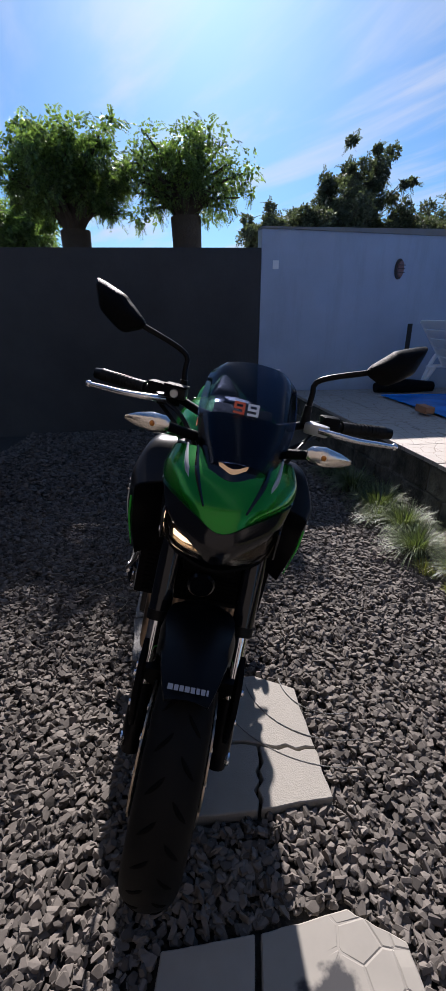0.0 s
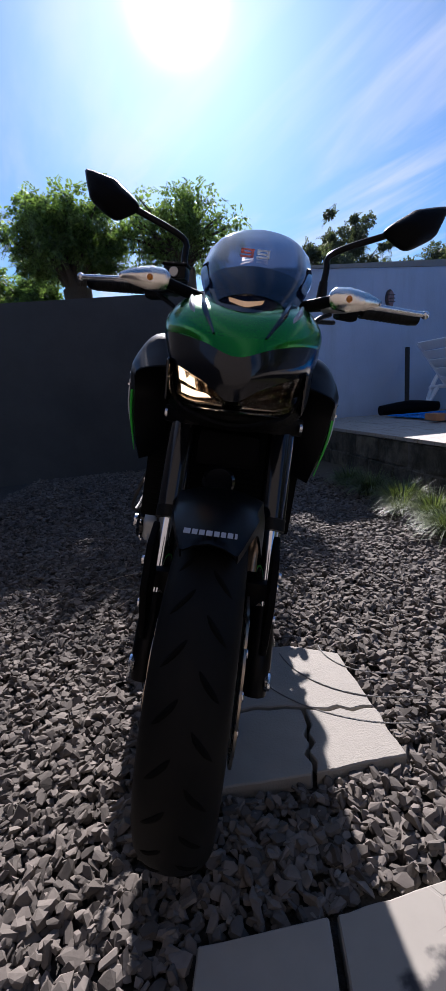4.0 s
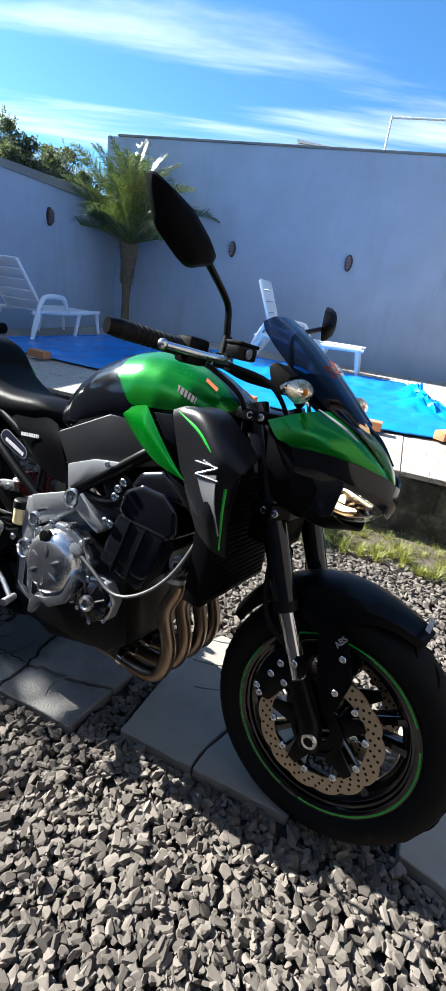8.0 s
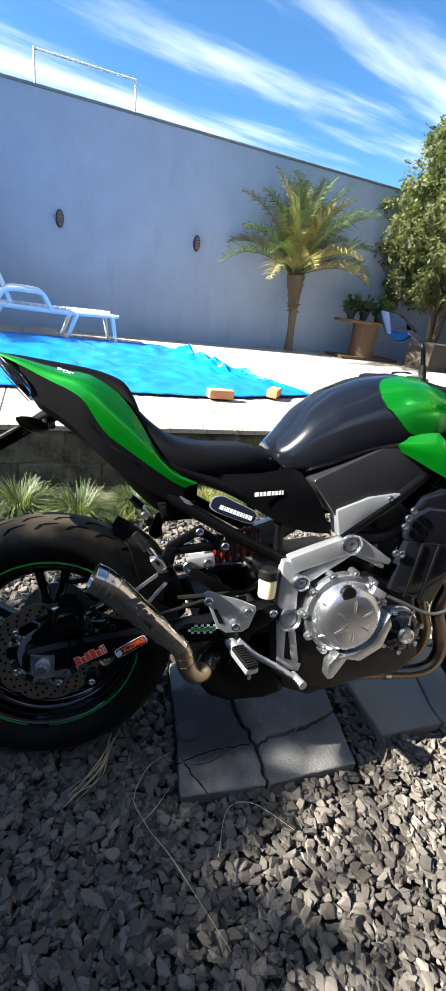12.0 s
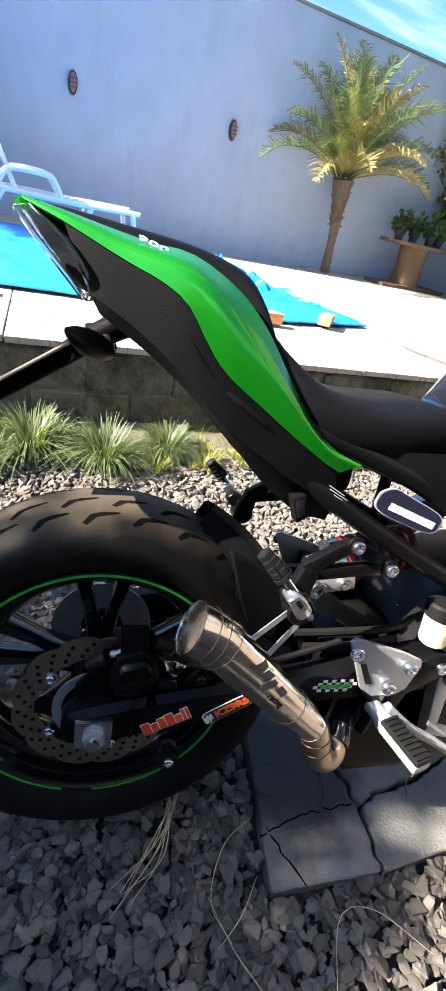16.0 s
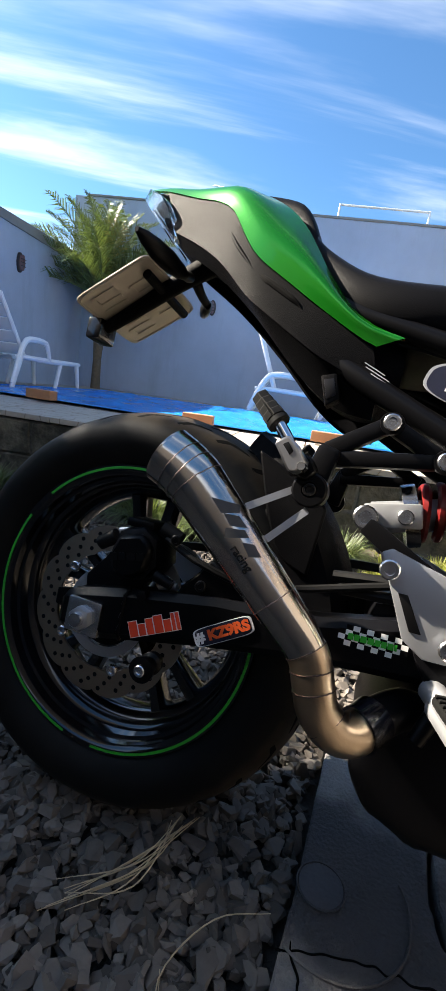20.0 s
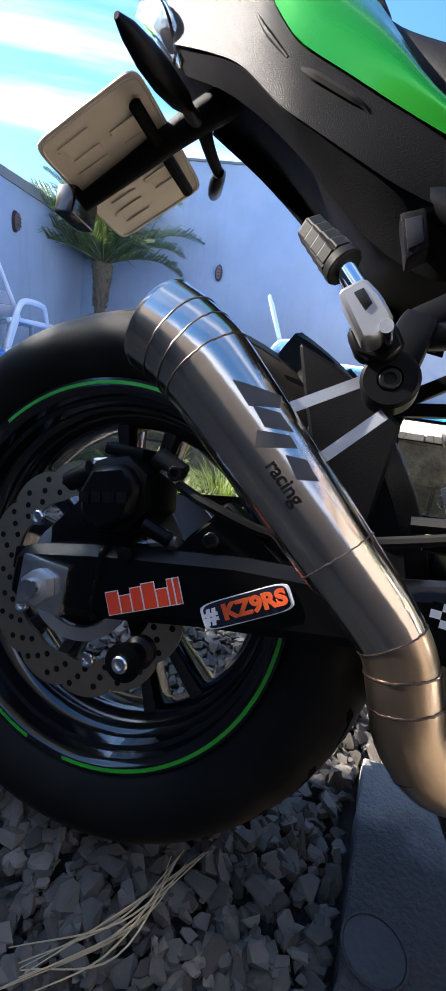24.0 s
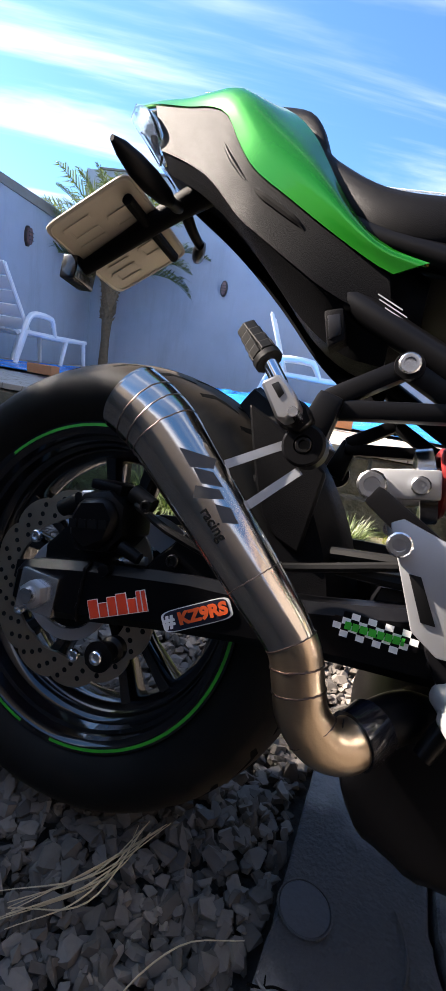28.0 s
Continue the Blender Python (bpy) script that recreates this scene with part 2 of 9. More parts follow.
M_LIT.use_nodes = True
M_LIT.node_tree.nodes["Principled BSDF"].inputs["Emission Color"].default_value = (1.0, 0.72, 0.42, 1)
M_LIT.node_tree.nodes["Principled BSDF"].inputs["Emission Strength"].default_value = 1.0
M_DIMLAMP = bpy.data.materials.new("dim_lamp_strip")
M_DIMLAMP.use_nodes = True
M_DIMLAMP.node_tree.nodes["Principled BSDF"].inputs["Base Color"].default_value = (0.5, 0.36, 0.22, 1)
M_DIMLAMP.node_tree.nodes["Principled BSDF"].inputs["Emission Color"].default_value = (1.0, 0.6, 0.3, 1)
M_DIMLAMP.node_tree.nodes["Principled BSDF"].inputs["Emission Strength"].default_value = 0.12
M_WELD = mat("blued_weld", (0.095, 0.072, 0.066), 0.36, 1.0, 0.7, 90, 0.05, 300)
M_GROOVE = mat("tread_groove_black", (0.0015, 0.0015, 0.0015), 0.9, 0, 0.1, 10, spec=0.1)
# dried mud on the running band of the rear tyre
REAR_AXLE, REAR_R = (0, 1.477, 0.318), 0.318
nt = M_REARRUBBER.node_tree
mud_at = nt.nodes.new("ShaderNodeTexCoord")
hub = nt.nodes.new("ShaderNodeVectorMath")
hub.operation = "SUBTRACT"
hub.inputs[1].default_value = (0, REAR_AXLE[1], REAR_AXLE[2])
nt.links.new(mud_at.outputs["Object"], hub.inputs[0])
side_on = nt.nodes.new("ShaderNodeVectorMath")
side_on.operation = "MULTIPLY"
side_on.inputs[1].default_value = (0, 1, 1)
nt.links.new(hub.outputs[0], side_on.inputs[0])
spoke_len = nt.nodes.new("ShaderNodeVectorMath")
spoke_len.operation = "LENGTH"
nt.links.new(side_on.outputs[0], spoke_len.inputs[0])
mud_noise = nt.nodes.new("ShaderNodeTexNoise")
mud_noise.inputs["Scale"].default_value = 14
mud_noise.inputs["Detail"].default_value = 6
nt.links.new(mud_at.outputs["Object"], mud_noise.inputs["Vector"])
mud_edge = nt.nodes.new("ShaderNodeMath")
mud_edge.operation = "MULTIPLY_ADD"
mud_edge.inputs[1].default_value = 0.06
nt.links.new(mud_noise.outputs["Fac"], mud_edge.inputs[0])
nt.links.new(spoke_len.outputs["Value"], mud_edge.inputs[2])
mud_fac = nt.nodes.new("ShaderNodeMapRange")
mud_fac.inputs["From Min"].default_value = REAR_R - 0.008
mud_fac.inputs["From Max"].default_value = REAR_R + 0.032
mud_fac.inputs["To Max"].default_value = 0.8
nt.links.new(mud_edge.outputs[0], mud_fac.inputs["Value"])
mud = nt.nodes.new("ShaderNodeMix")
mud.data_type = "RGBA"
mud.inputs[7].default_value = (0.082, 0.064, 0.044, 1)
nt.links.new(mud_fac.outputs[0], mud.inputs["Factor"])
nt.links.new(nt.nodes["Principled BSDF"].inputs["Base Color"].links[0].from_socket, mud.inputs[6])
nt.links.new(mud.outputs[2], nt.nodes["Principled BSDF"].inputs["Base Color"])
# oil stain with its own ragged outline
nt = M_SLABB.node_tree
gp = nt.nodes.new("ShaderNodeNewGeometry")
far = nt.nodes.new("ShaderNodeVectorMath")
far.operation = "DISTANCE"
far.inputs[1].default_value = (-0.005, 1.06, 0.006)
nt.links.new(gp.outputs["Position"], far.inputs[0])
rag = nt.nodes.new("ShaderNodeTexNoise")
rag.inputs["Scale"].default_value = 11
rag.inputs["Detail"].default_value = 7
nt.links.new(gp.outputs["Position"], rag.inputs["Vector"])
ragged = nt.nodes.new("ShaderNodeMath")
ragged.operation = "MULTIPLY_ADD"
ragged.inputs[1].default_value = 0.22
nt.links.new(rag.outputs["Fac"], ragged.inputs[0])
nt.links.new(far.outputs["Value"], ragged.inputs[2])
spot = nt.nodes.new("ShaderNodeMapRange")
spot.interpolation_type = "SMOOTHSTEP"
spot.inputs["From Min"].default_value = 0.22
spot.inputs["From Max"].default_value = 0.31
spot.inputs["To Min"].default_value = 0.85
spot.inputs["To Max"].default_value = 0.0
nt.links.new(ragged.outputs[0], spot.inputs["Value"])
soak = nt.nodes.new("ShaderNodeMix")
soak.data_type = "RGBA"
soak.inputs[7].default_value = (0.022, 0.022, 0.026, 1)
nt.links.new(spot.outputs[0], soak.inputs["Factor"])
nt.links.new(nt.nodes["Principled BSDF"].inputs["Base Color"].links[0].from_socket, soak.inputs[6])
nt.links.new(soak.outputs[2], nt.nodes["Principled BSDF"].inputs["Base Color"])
M_LAMPBOWL = mat("bronze_lamp_bowl", (0.30, 0.25, 0.19), 0.2, 1.0, 0.2, 40, 0.1, 150)
M_SLABSTAIN = mat("oil_stain_dark_concrete", (0.045, 0.045, 0.05), 0.55, 0, 0.35, 14, 0.2, 120)
M_PAINTWALL = mat("blue_grey_wall_paint", (0.37, 0.43, 0.53), 0.75, 0, 0.21, 1.6, 0.2, 60)
# long run-off streaks and blotches on the painted wall
nt = M_PAINTWALL.node_tree
gp = nt.nodes.new("ShaderNodeNewGeometry")
drawn = nt.nodes.new("ShaderNodeMapping")
drawn.inputs["Scale"].default_value = (2.6, 2.6, 0.45)
nt.links.new(gp.outputs["Position"], drawn.inputs[0])
run = nt.nodes.new("ShaderNodeTexNoise")
run.inputs["Scale"].default_value = 1.5
run.inputs["Detail"].default_value = 9
run.inputs["Roughness"].default_value = 0.7
nt.links.new(drawn.outputs[0], run.inputs["Vector"])
rr_ = nt.nodes.new("ShaderNodeMapRange")
rr_.inputs["From Min"].default_value = 0.52
rr_.inputs["From Max"].default_value = 0.74
rr_.inputs["To Max"].default_value = 0.45
nt.links.new(run.outputs["Fac"], rr_.inputs["Value"])
rm_ = nt.nodes.new("ShaderNodeMix")
rm_.data_type = "RGBA"
rm_.inputs[7].default_value = (0.27, 0.30, 0.36, 1)
nt.links.new(rr_.outputs[0], rm_.inputs["Factor"])
nt.links.new(nt.nodes["Principled BSDF"].inputs["Base Color"].links[0].from_socket, rm_.inputs[6])
nt.links.new(rm_.outputs[2], nt.nodes["Principled BSDF"].inputs["Base Color"])
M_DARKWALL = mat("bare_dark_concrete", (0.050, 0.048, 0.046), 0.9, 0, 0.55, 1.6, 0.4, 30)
M_COPING = mat("grey_coping", (0.22, 0.21, 0.20), 0.9, 0, 0.35, 3, 0.4, 40)
M_DECKTILE = mat("cream_paver", (0.38, 0.34, 0.29), 0.7, 0, 0.10, 6, 0.25, 40, obrand=0.05)
nt = M_DECKTILE.node_tree
vor = nt.nodes.new("ShaderNodeTexVoronoi")
vor.feature = "DISTANCE_TO_EDGE"
vor.inputs["Scale"].default_value = 9.0
vor.inputs["Randomness"].default_value = 0.75
tcv = nt.nodes.new("ShaderNodeNewGeometry")
nt.links.new(tcv.outputs["Position"], vor.inputs["Vector"])
groove = nt.nodes.new("ShaderNodeMapRange")
groove.inputs["From Max"].default_value = 0.035
nt.links.new(vor.outputs["Distance"], groove.inputs["Value"])
gb = nt.nodes.new("ShaderNodeBump")
gb.inputs["Strength"].default_value = 0.5
gb.inputs["Distance"].default_value = 0.004
nt.links.new(groove.outputs[0], gb.inputs["Height"])
nt.links.new(gb.outputs[0], nt.nodes["Principled BSDF"].inputs["Normal"])
base = nt.nodes["Principled BSDF"].inputs["Base Color"].links[0].from_socket
dirt = nt.nodes.new("ShaderNodeMix")
dirt.data_type = "RGBA"
dirt.inputs[6].default_value = (0.19, 0.16, 0.12, 1)
nt.links.new(groove.outputs[0], dirt.inputs["Factor"])
nt.links.new(base, dirt.inputs[7])
nt.links.new(dirt.outputs[2], nt.nodes["Principled BSDF"].inputs["Base Color"])
# the same moulded relief, finer, on one unworn slab
M_SLABF = M_SLAB.copy()
M_SLABF.name = "moulded_concrete_paver"
nt = M_SLABF.node_tree
vor = nt.nodes.new("ShaderNodeTexVoronoi")
vor.feature = "DISTANCE_TO_EDGE"
vor.inputs["Scale"].default_value = 15.0
vor.inputs["Randomness"].default_value = 0.8
tcv = nt.nodes.new("ShaderNodeNewGeometry")
nt.links.new(tcv.outputs["Position"], vor.inputs["Vector"])
groove = nt.nodes.new("ShaderNodeMapRange")
groove.inputs["From Max"].default_value = 0.05
nt.links.new(vor.outputs["Distance"], groove.inputs["Value"])
# worn smooth but for one corner
sepx = nt.nodes.new("ShaderNodeSeparateXYZ")
nt.links.new(tcv.outputs["Position"], sepx.inputs[0])
worn = nt.nodes.new("ShaderNodeMapRange")
worn.inputs["From Min"].default_value = 0.38
worn.inputs["From Max"].default_value = 0.47
worn.inputs["To Min"].default_value = 1.0
worn.inputs["To Max"].default_value = 0.0
nt.links.new(sepx.outputs[0], worn.inputs["Value"])
keepm = nt.nodes.new("ShaderNodeMath")
keepm.operation = "MAXIMUM"
nt.links.new(groove.outputs[0], keepm.inputs[0])
nt.links.new(worn.outputs[0], keepm.inputs[1])
groove = keepm
gb = nt.nodes.new("ShaderNodeBump")
gb.inputs["Strength"].default_value = 0.6
gb.inputs["Distance"].default_value = 0.004
nt.links.new(groove.outputs[0], gb.inputs["Height"])
nt.links.new(gb.outputs[0], nt.nodes["Principled BSDF"].inputs["Normal"])
gp = nt.nodes.new("ShaderNodeNewGeometry")
far = nt.nodes.new("ShaderNodeVectorMath")
far.operation = "DISTANCE"
far.inputs[1].default_value = (0.365, -0.365, 0.006)
nt.links.new(gp.outputs["Position"], far.inputs[0])
rag = nt.nodes.new("ShaderNodeTexNoise")
rag.inputs["Scale"].default_value = 16
rag.inputs["Detail"].default_value = 8
nt.links.new(gp.outputs["Position"], rag.inputs["Vector"])
ragged = nt.nodes.new("ShaderNodeMath")
ragged.operation = "MULTIPLY_ADD"
ragged.inputs[1].default_value = 0.16
nt.links.new(rag.outputs["Fac"], ragged.inputs[0])
nt.links.new(far.outputs["Value"], ragged.inputs[2])
spot = nt.nodes.new("ShaderNodeMapRange")
spot.interpolation_type = "SMOOTHSTEP"
spot.inputs["From Min"].default_value = 0.130
spot.inputs["From Max"].default_value = 0.160
spot.inputs["To Min"].default_value = 0.92
spot.inputs["To Max"].default_value = 0.0
nt.links.new(ragged.outputs[0], spot.inputs["Value"])
soak = nt.nodes.new("ShaderNodeMix")
soak.data_type = "RGBA"
soak.inputs[7].default_value = (0.012, 0.013, 0.018, 1)
nt.links.new(spot.outputs[0], soak.inputs["Factor"])
nt.links.new(nt.nodes["Principled BSDF"].inputs["Base Color"].links[0].from_socket, soak.inputs[6])
nt.links.new(soak.outputs[2], nt.nodes["Principled BSDF"].inputs["Base Color"])
M_GROUT = mat("grout", (0.30, 0.27, 0.23), 0.9, 0, 0.2, 12, 0.2, 60)
M_BLOCK = mat("weathered_block", (0.115, 0.104, 0.076), 0.92, 0, 0.85, 9, 1.0, 45, obrand=0.3, dust=0.25)
M_MORTAR = mat("crumbly_mortar", (0.15, 0.14, 0.12), 0.95, 0, 0.6, 14, 0.9, 70)
# moss and soot in their own patches on the blocks and the mortar
for m_ in (M_BLOCK, M_MORTAR):
    nt = m_.node_tree
    gp = nt.nodes.new("ShaderNodeNewGeometry")
    grime = nt.nodes.new("ShaderNodeTexNoise")
    grime.inputs["Scale"].default_value = 4.5
    grime.inputs["Detail"].default_value = 9
    grime.inputs["Roughness"].default_value = 0.68
    nt.links.new(gp.outputs["Position"], grime.inputs["Vector"])
    gr = nt.nodes.new("ShaderNodeMapRange")
    gr.inputs["From Min"].default_value = 0.44
    gr.inputs["From Max"].default_value = 0.60
    gr.inputs["To Max"].default_value = 0.85
    nt.links.new(grime.outputs["Fac"], gr.inputs["Value"])
    gm = nt.nodes.new("ShaderNodeMix")
    gm.data_type = "RGBA"
    gm.inputs[7].default_value = (0.022, 0.021, 0.014, 1)
    nt.links.new(gr.outputs[0], gm.inputs["Factor"])
    nt.links.new(nt.nodes["Principled BSDF"].inputs["Base Color"].links[0].from_socket, gm.inputs[6])
    nt.links.new(gm.outputs[2], nt.nodes["Principled BSDF"].inputs["Base Color"])
M_TARP = mat("blue_tarpaulin", (0.008, 0.22, 0.68), 0.22, 0, 0.12, 3, 0.15, 25, spec=0.6)
M_BRICK = mat("orange_brick", (0.42, 0.19, 0.09), 0.85, 0, 0.2, 15, 0.4, 90, obrand=0.15)
M_WHITEPLASTIC = mat("white_plastic", (0.82, 0.82, 0.82), 0.4, 0, 0.04, 8)
M_PALMTRUNK = mat("palm_bark", (0.15, 0.105, 0.065), 0.95, 0, 0.5, 25, 0.9, 60)
M_PALMLEAF = leafy(mat("palm_frond", (0.085, 0.115, 0.042), 0.3, 0, 0.3, 3, island=0.5), 0.14)
M_LEAF = leafy(mat("tree_leaf", (0.09, 0.138, 0.052), 0.45, 0, 0.35, 1.5, island=0.55), 0.55)
M_DARKLEAF = leafy(mat("dark_tree_leaf", (0.062, 0.076, 0.052), 0.6, 0, 0.4, 0.8, island=0.55), 0.35)
M_CONIFER = leafy(mat("conifer_foliage", (0.085, 0.098, 0.034), 0.7, 0, 0.4, 1.5, island=0.5), 0.3)
M_BARK = mat("tree_bark", (0.055, 0.042, 0.03), 0.95, 0, 0.4, 12, 0.9, 40)
M_GRASS = leafy(mat("mondo_grass", (0.095, 0.125, 0.052), 0.5, 0, 0.3, 5, island=0.75, spec=0.4), 0.2)
M_DRYGRASS = leafy(mat("yellowed_grass", (0.20, 0.21, 0.06), 0.7, 0, 0.3, 5, island=0.4), 0.3)
M_STRAW = mat("dry_stalk", (0.42, 0.34, 0.22), 0.8, 0, 0.25, 10)
M_SPOOLWOOD = mat("dark_weathered_wood", (0.13, 0.075, 0.04), 0.85, 0, 0.5, 8, 0.6, 40)
M_ROOF = mat("clay_roof", (0.30, 0.22, 0.16), 0.9, 0, 0.35, 4, 0.4, 30)
M_LAMPDARK = mat("bronze_bulkhead", (0.05, 0.035, 0.035), 0.4, 0.3, 0.2, 20)
M_LAMPGLASS = mat("bulkhead_glass", (0.22, 0.13, 0.13), 0.2, 0, 0.2, 40)
M_CUSHION = mat("grey_fabric", (0.30, 0.27, 0.28), 0.95, 0, 0.2, 12, 0.4, 200)
M_POT = mat("black_pot", (0.03, 0.03, 0.03), 0.6, 0, 0.2, 9)
M_IRON = mat("dark_pole", (0.03, 0.028, 0.027), 0.6, 0.4, 0.3, 12)
M_OUTWALL = mat("white_outhouse", (0.7, 0.68, 0.66), 0.8, 0, 0.08, 2, 0.1, 50)
# kept dark so the added walls bounce little light
M_SKYBLOCK = mat("skylight_blocker_render", (0.115, 0.10, 0.09), 0.85, 0, 0.1, 2, 0.2, 40)
M_EARTH = mat("bare_earth", (0.085, 0.072, 0.05), 0.95, 0, 0.35, 8, 0.6, 40)


# ---- mesh tools ----
def V(*p):
    return Vector(p)


def link(name, bm, material, parent=None, label="", smooth=True, angle=35, steer=False):
    if steer:
        bm.transform(STEER)
    bmesh.ops.recalc_face_normals(bm, faces=bm.faces)
    me = bpy.data.meshes.new(name)
    bm.to_mesh(me)
    bm.free()
    return link_mesh(name, me, material, parent, label, smooth, angle)


def link_mesh(name, me, material, parent=None, label="", smooth=True, angle=35):
    for m in material if isinstance(material, (list, tuple)) else (material,):
        me.materials.append(m)
    if smooth:
        me.shade_smooth()
        me.set_sharp_from_angle(angle=radians(angle))
    ob = new(name, me)
    if parent:
        ob.parent = parent
    return tagged(ob, label)


part = link


def catmull(pts, n, closed=False):
    """n points spread evenly along a smooth curve through pts."""
    pts = [Vector(p) for p in pts]
    m = len(pts)
    if m == 2 and not closed:
        return [pts[0].lerp(pts[1], i / (n - 1)) for i in range(n)]
    spans = m if closed else m - 1
    dense = []
    for s in range(spans):
        if closed:
            a, b, c, d = (pts[(s + k - 1) % m] for k in range(4))
        else:
            b, c = pts[s], pts[s + 1]
            a = pts[s - 1] if s else b * 2 - c
            d = pts[s + 2] if s + 2 < m else c * 2 - b
        for k in range(10):
            u = k / 10
            dense.append(0.5 * (2 * b + (c - a) * u + (2 * a - 5 * b + 4 * c - d) * u * u + (3 * b - a - 3 * c + d) * u ** 3))
    dense.append(dense[0].copy() if closed else pts[-1].copy())
    lengths = [0.0]
    for p, q in zip(dense, dense[1:]):
        lengths.append(lengths[-1] + (q - p).length)
    out, j = [], 0
    count = n if closed else n - 1
    for i in range(n):
        want = lengths[-1] * i / count
        while j < len(dense) - 2 and lengths[j + 1] < want:
            j += 1
        gap = lengths[j + 1] - lengths[j]
        out.append(dense[j].lerp(dense[j + 1], (want - lengths[j]) / gap if gap > 1e-9 else 0))
    return out


def rings(bm, loops, cap=True, closed=True):
    vs = [[bm.verts.new(p) for p in loop] for loop in loops]
    n = len(vs[0])
    for a, b in zip(vs, vs[1:]):
        for i in range(n if closed else n - 1):
            k = (i + 1) % n
            bm.faces.new((a[i], a[k], b[k], b[i]))
    if cap and closed:
        bm.faces.new(vs[0])
        bm.faces.new(vs[-1])
    return bm


def tube(pts, r, n=10, m=None, cap=True, bm=None, smooth=True):
    """A round bar along a smooth curve; r is one radius or one for each point given."""
    m = m or max(2, (len(pts) - 1) * 6 + 1)
    if len(pts) == 2:
        m = 2
    line = catmull(pts, m) if smooth else [Vector(p) for p in pts]
    m = len(line)
    radii = [r] * m if not isinstance(r, (list, tuple)) else [float(np.interp(i / (m - 1), np.linspace(0, 1, len(r)), r)) for i in range(m)]
    bm = bm or bmesh.new()
    loops, up = [], None
    for i, p in enumerate(line):
        d = (line[min(i + 1, m - 1)] - line[max(i - 1, 0)]).normalized()
        if up is None:
            up = d.orthogonal().normalized()
        up = (up - d * up.dot(d)).normalized()
        side = d.cross(up)
        loops.append([p + (up * math.cos(2 * math.pi * k / n) + side * math.sin(2 * math.pi * k / n)) * radii[i] for k in range(n)])
    return rings(bm, loops, cap)


def lathe(profile, centre, n=48, axis="x", bm=None, close=False):
    """Turns (offset along the axis, radius) pairs round an axis through centre."""
    bm = bm or bmesh.new()
    c = Vector(centre)
    loops = []
    for k in range(n):
        a = 2 * math.pi * k / n
        u, w = math.cos(a), math.sin(a)
        row = []
        for o, r in profile:
            row.append(c + (V(o, r * u, r * w) if axis == "x" else V(r * u, o, r * w) if axis == "y" else V(r * u, r * w, o)))
        loops.append(row)
    vs = [[bm.verts.new(p) for p in loop] for loop in loops]
    m = len(profile)
    for k in range(n):
        a, b = vs[k], vs[(k + 1) % n]
        for i in range(m if close else m - 1):
            j = (i + 1) % m
            bm.faces.new((a[i], a[j], b[j], b[i]))
    bmesh.ops.remove_doubles(bm, verts=bm.verts, dist=1e-6)
    return bm


def disc(centre, r0, r1, x0, x1, n=48):
    """A flat ring, thickness x0..x1 along x from the centre."""
    return lathe([(x0, r0), (x0, r1), (x1, r1), (x1, r0)], centre, n, close=True)


def prism(poly, x0, x1, bevel=0.004, seg=2, bm=None, plane="yz", taper=1.0):
    """A polygon pushed through from x0 to x1, with rounded edges."""
    bm = bm or bmesh.new()
    c = [sum(p[i] for p in poly) / len(poly) for i in (0, 1)]

    def put(x, p):
        return V(x, *p) if plane == "yz" else V(p[0], p[1], x) if plane == "xy" else V(p[0], x, p[1])

    a = [bm.verts.new(put(x0, (c[0] + (p[0] - c[0]) * taper, c[1] + (p[1] - c[1]) * taper))) for p in poly]
    b = [bm.verts.new(put(x1, p)) for p in poly]
    n = len(poly)
    fs = [bm.faces.new(a), bm.faces.new(b)]
    for i in range(n):
        fs.append(bm.faces.new((a[i], a[(i + 1) % n], b[(i + 1) % n], b[i])))
    bmesh.ops.recalc_face_normals(bm, faces=fs)
    if bevel:
        es = list({e for f in fs for e in f.edges})
        bmesh.ops.bevel(bm, geom=es, offset=bevel, segments=seg, affect="EDGES", profile=0.6, clamp_overlap=True)
    return bm


def beam(p0, p1, w0, w1, x0, x1, bevel=0.004, bm=None):
    """A tapered bar in the yz plane between two points."""
    d = V(p1[0] - p0[0], p1[1] - p0[1], 0).normalized()
    n = (-d.y, d.x)
    poly = [(p0[0] + n[0] * w0, p0[1] + n[1] * w0), (p1[0] + n[0] * w1, p1[1] + n[1] * w1), (p1[0] - n[0] * w1, p1[1] - n[1] * w1), (p0[0] - n[0] * w0, p0[1] - n[1] * w0)]
    return prism(poly, x0, x1, bevel, bm=bm)


def box(lo, hi, bevel=0.003, bm=None, seg=2):
    return prism([(lo[1], lo[2]), (hi[1], lo[2]), (hi[1], hi[2]), (lo[1], hi[2])], lo[0], hi[0], bevel, seg, bm)


def skin(rows, nu=16, nv=10, thick=0.004, bm=None):
    """A smooth panel through rows of points, with thickness."""
    rows = [catmull(r, nu) for r in rows]
    cols = [catmull([r[i] for r in rows], nv) for i in range(nu)]
    bm = bm or bmesh.new()
    vs = [[bm.verts.new(p) for p in c] for c in cols]
    fs = [bm.faces.new((vs[i][j], vs[i + 1][j], vs[i + 1][j + 1], vs[i][j + 1])) for i in range(nu - 1) for j in range(nv - 1)]
    bmesh.ops.recalc_face_normals(bm, faces=fs)
    if thick:
        bmesh.ops.solidify(bm, geom=fs, thickness=thick)
    return bm


def both(maker):
    """Runs a maker of parts for the right side (-1) and the left side (1)."""
    for s in (-1, 1):
        maker(s)


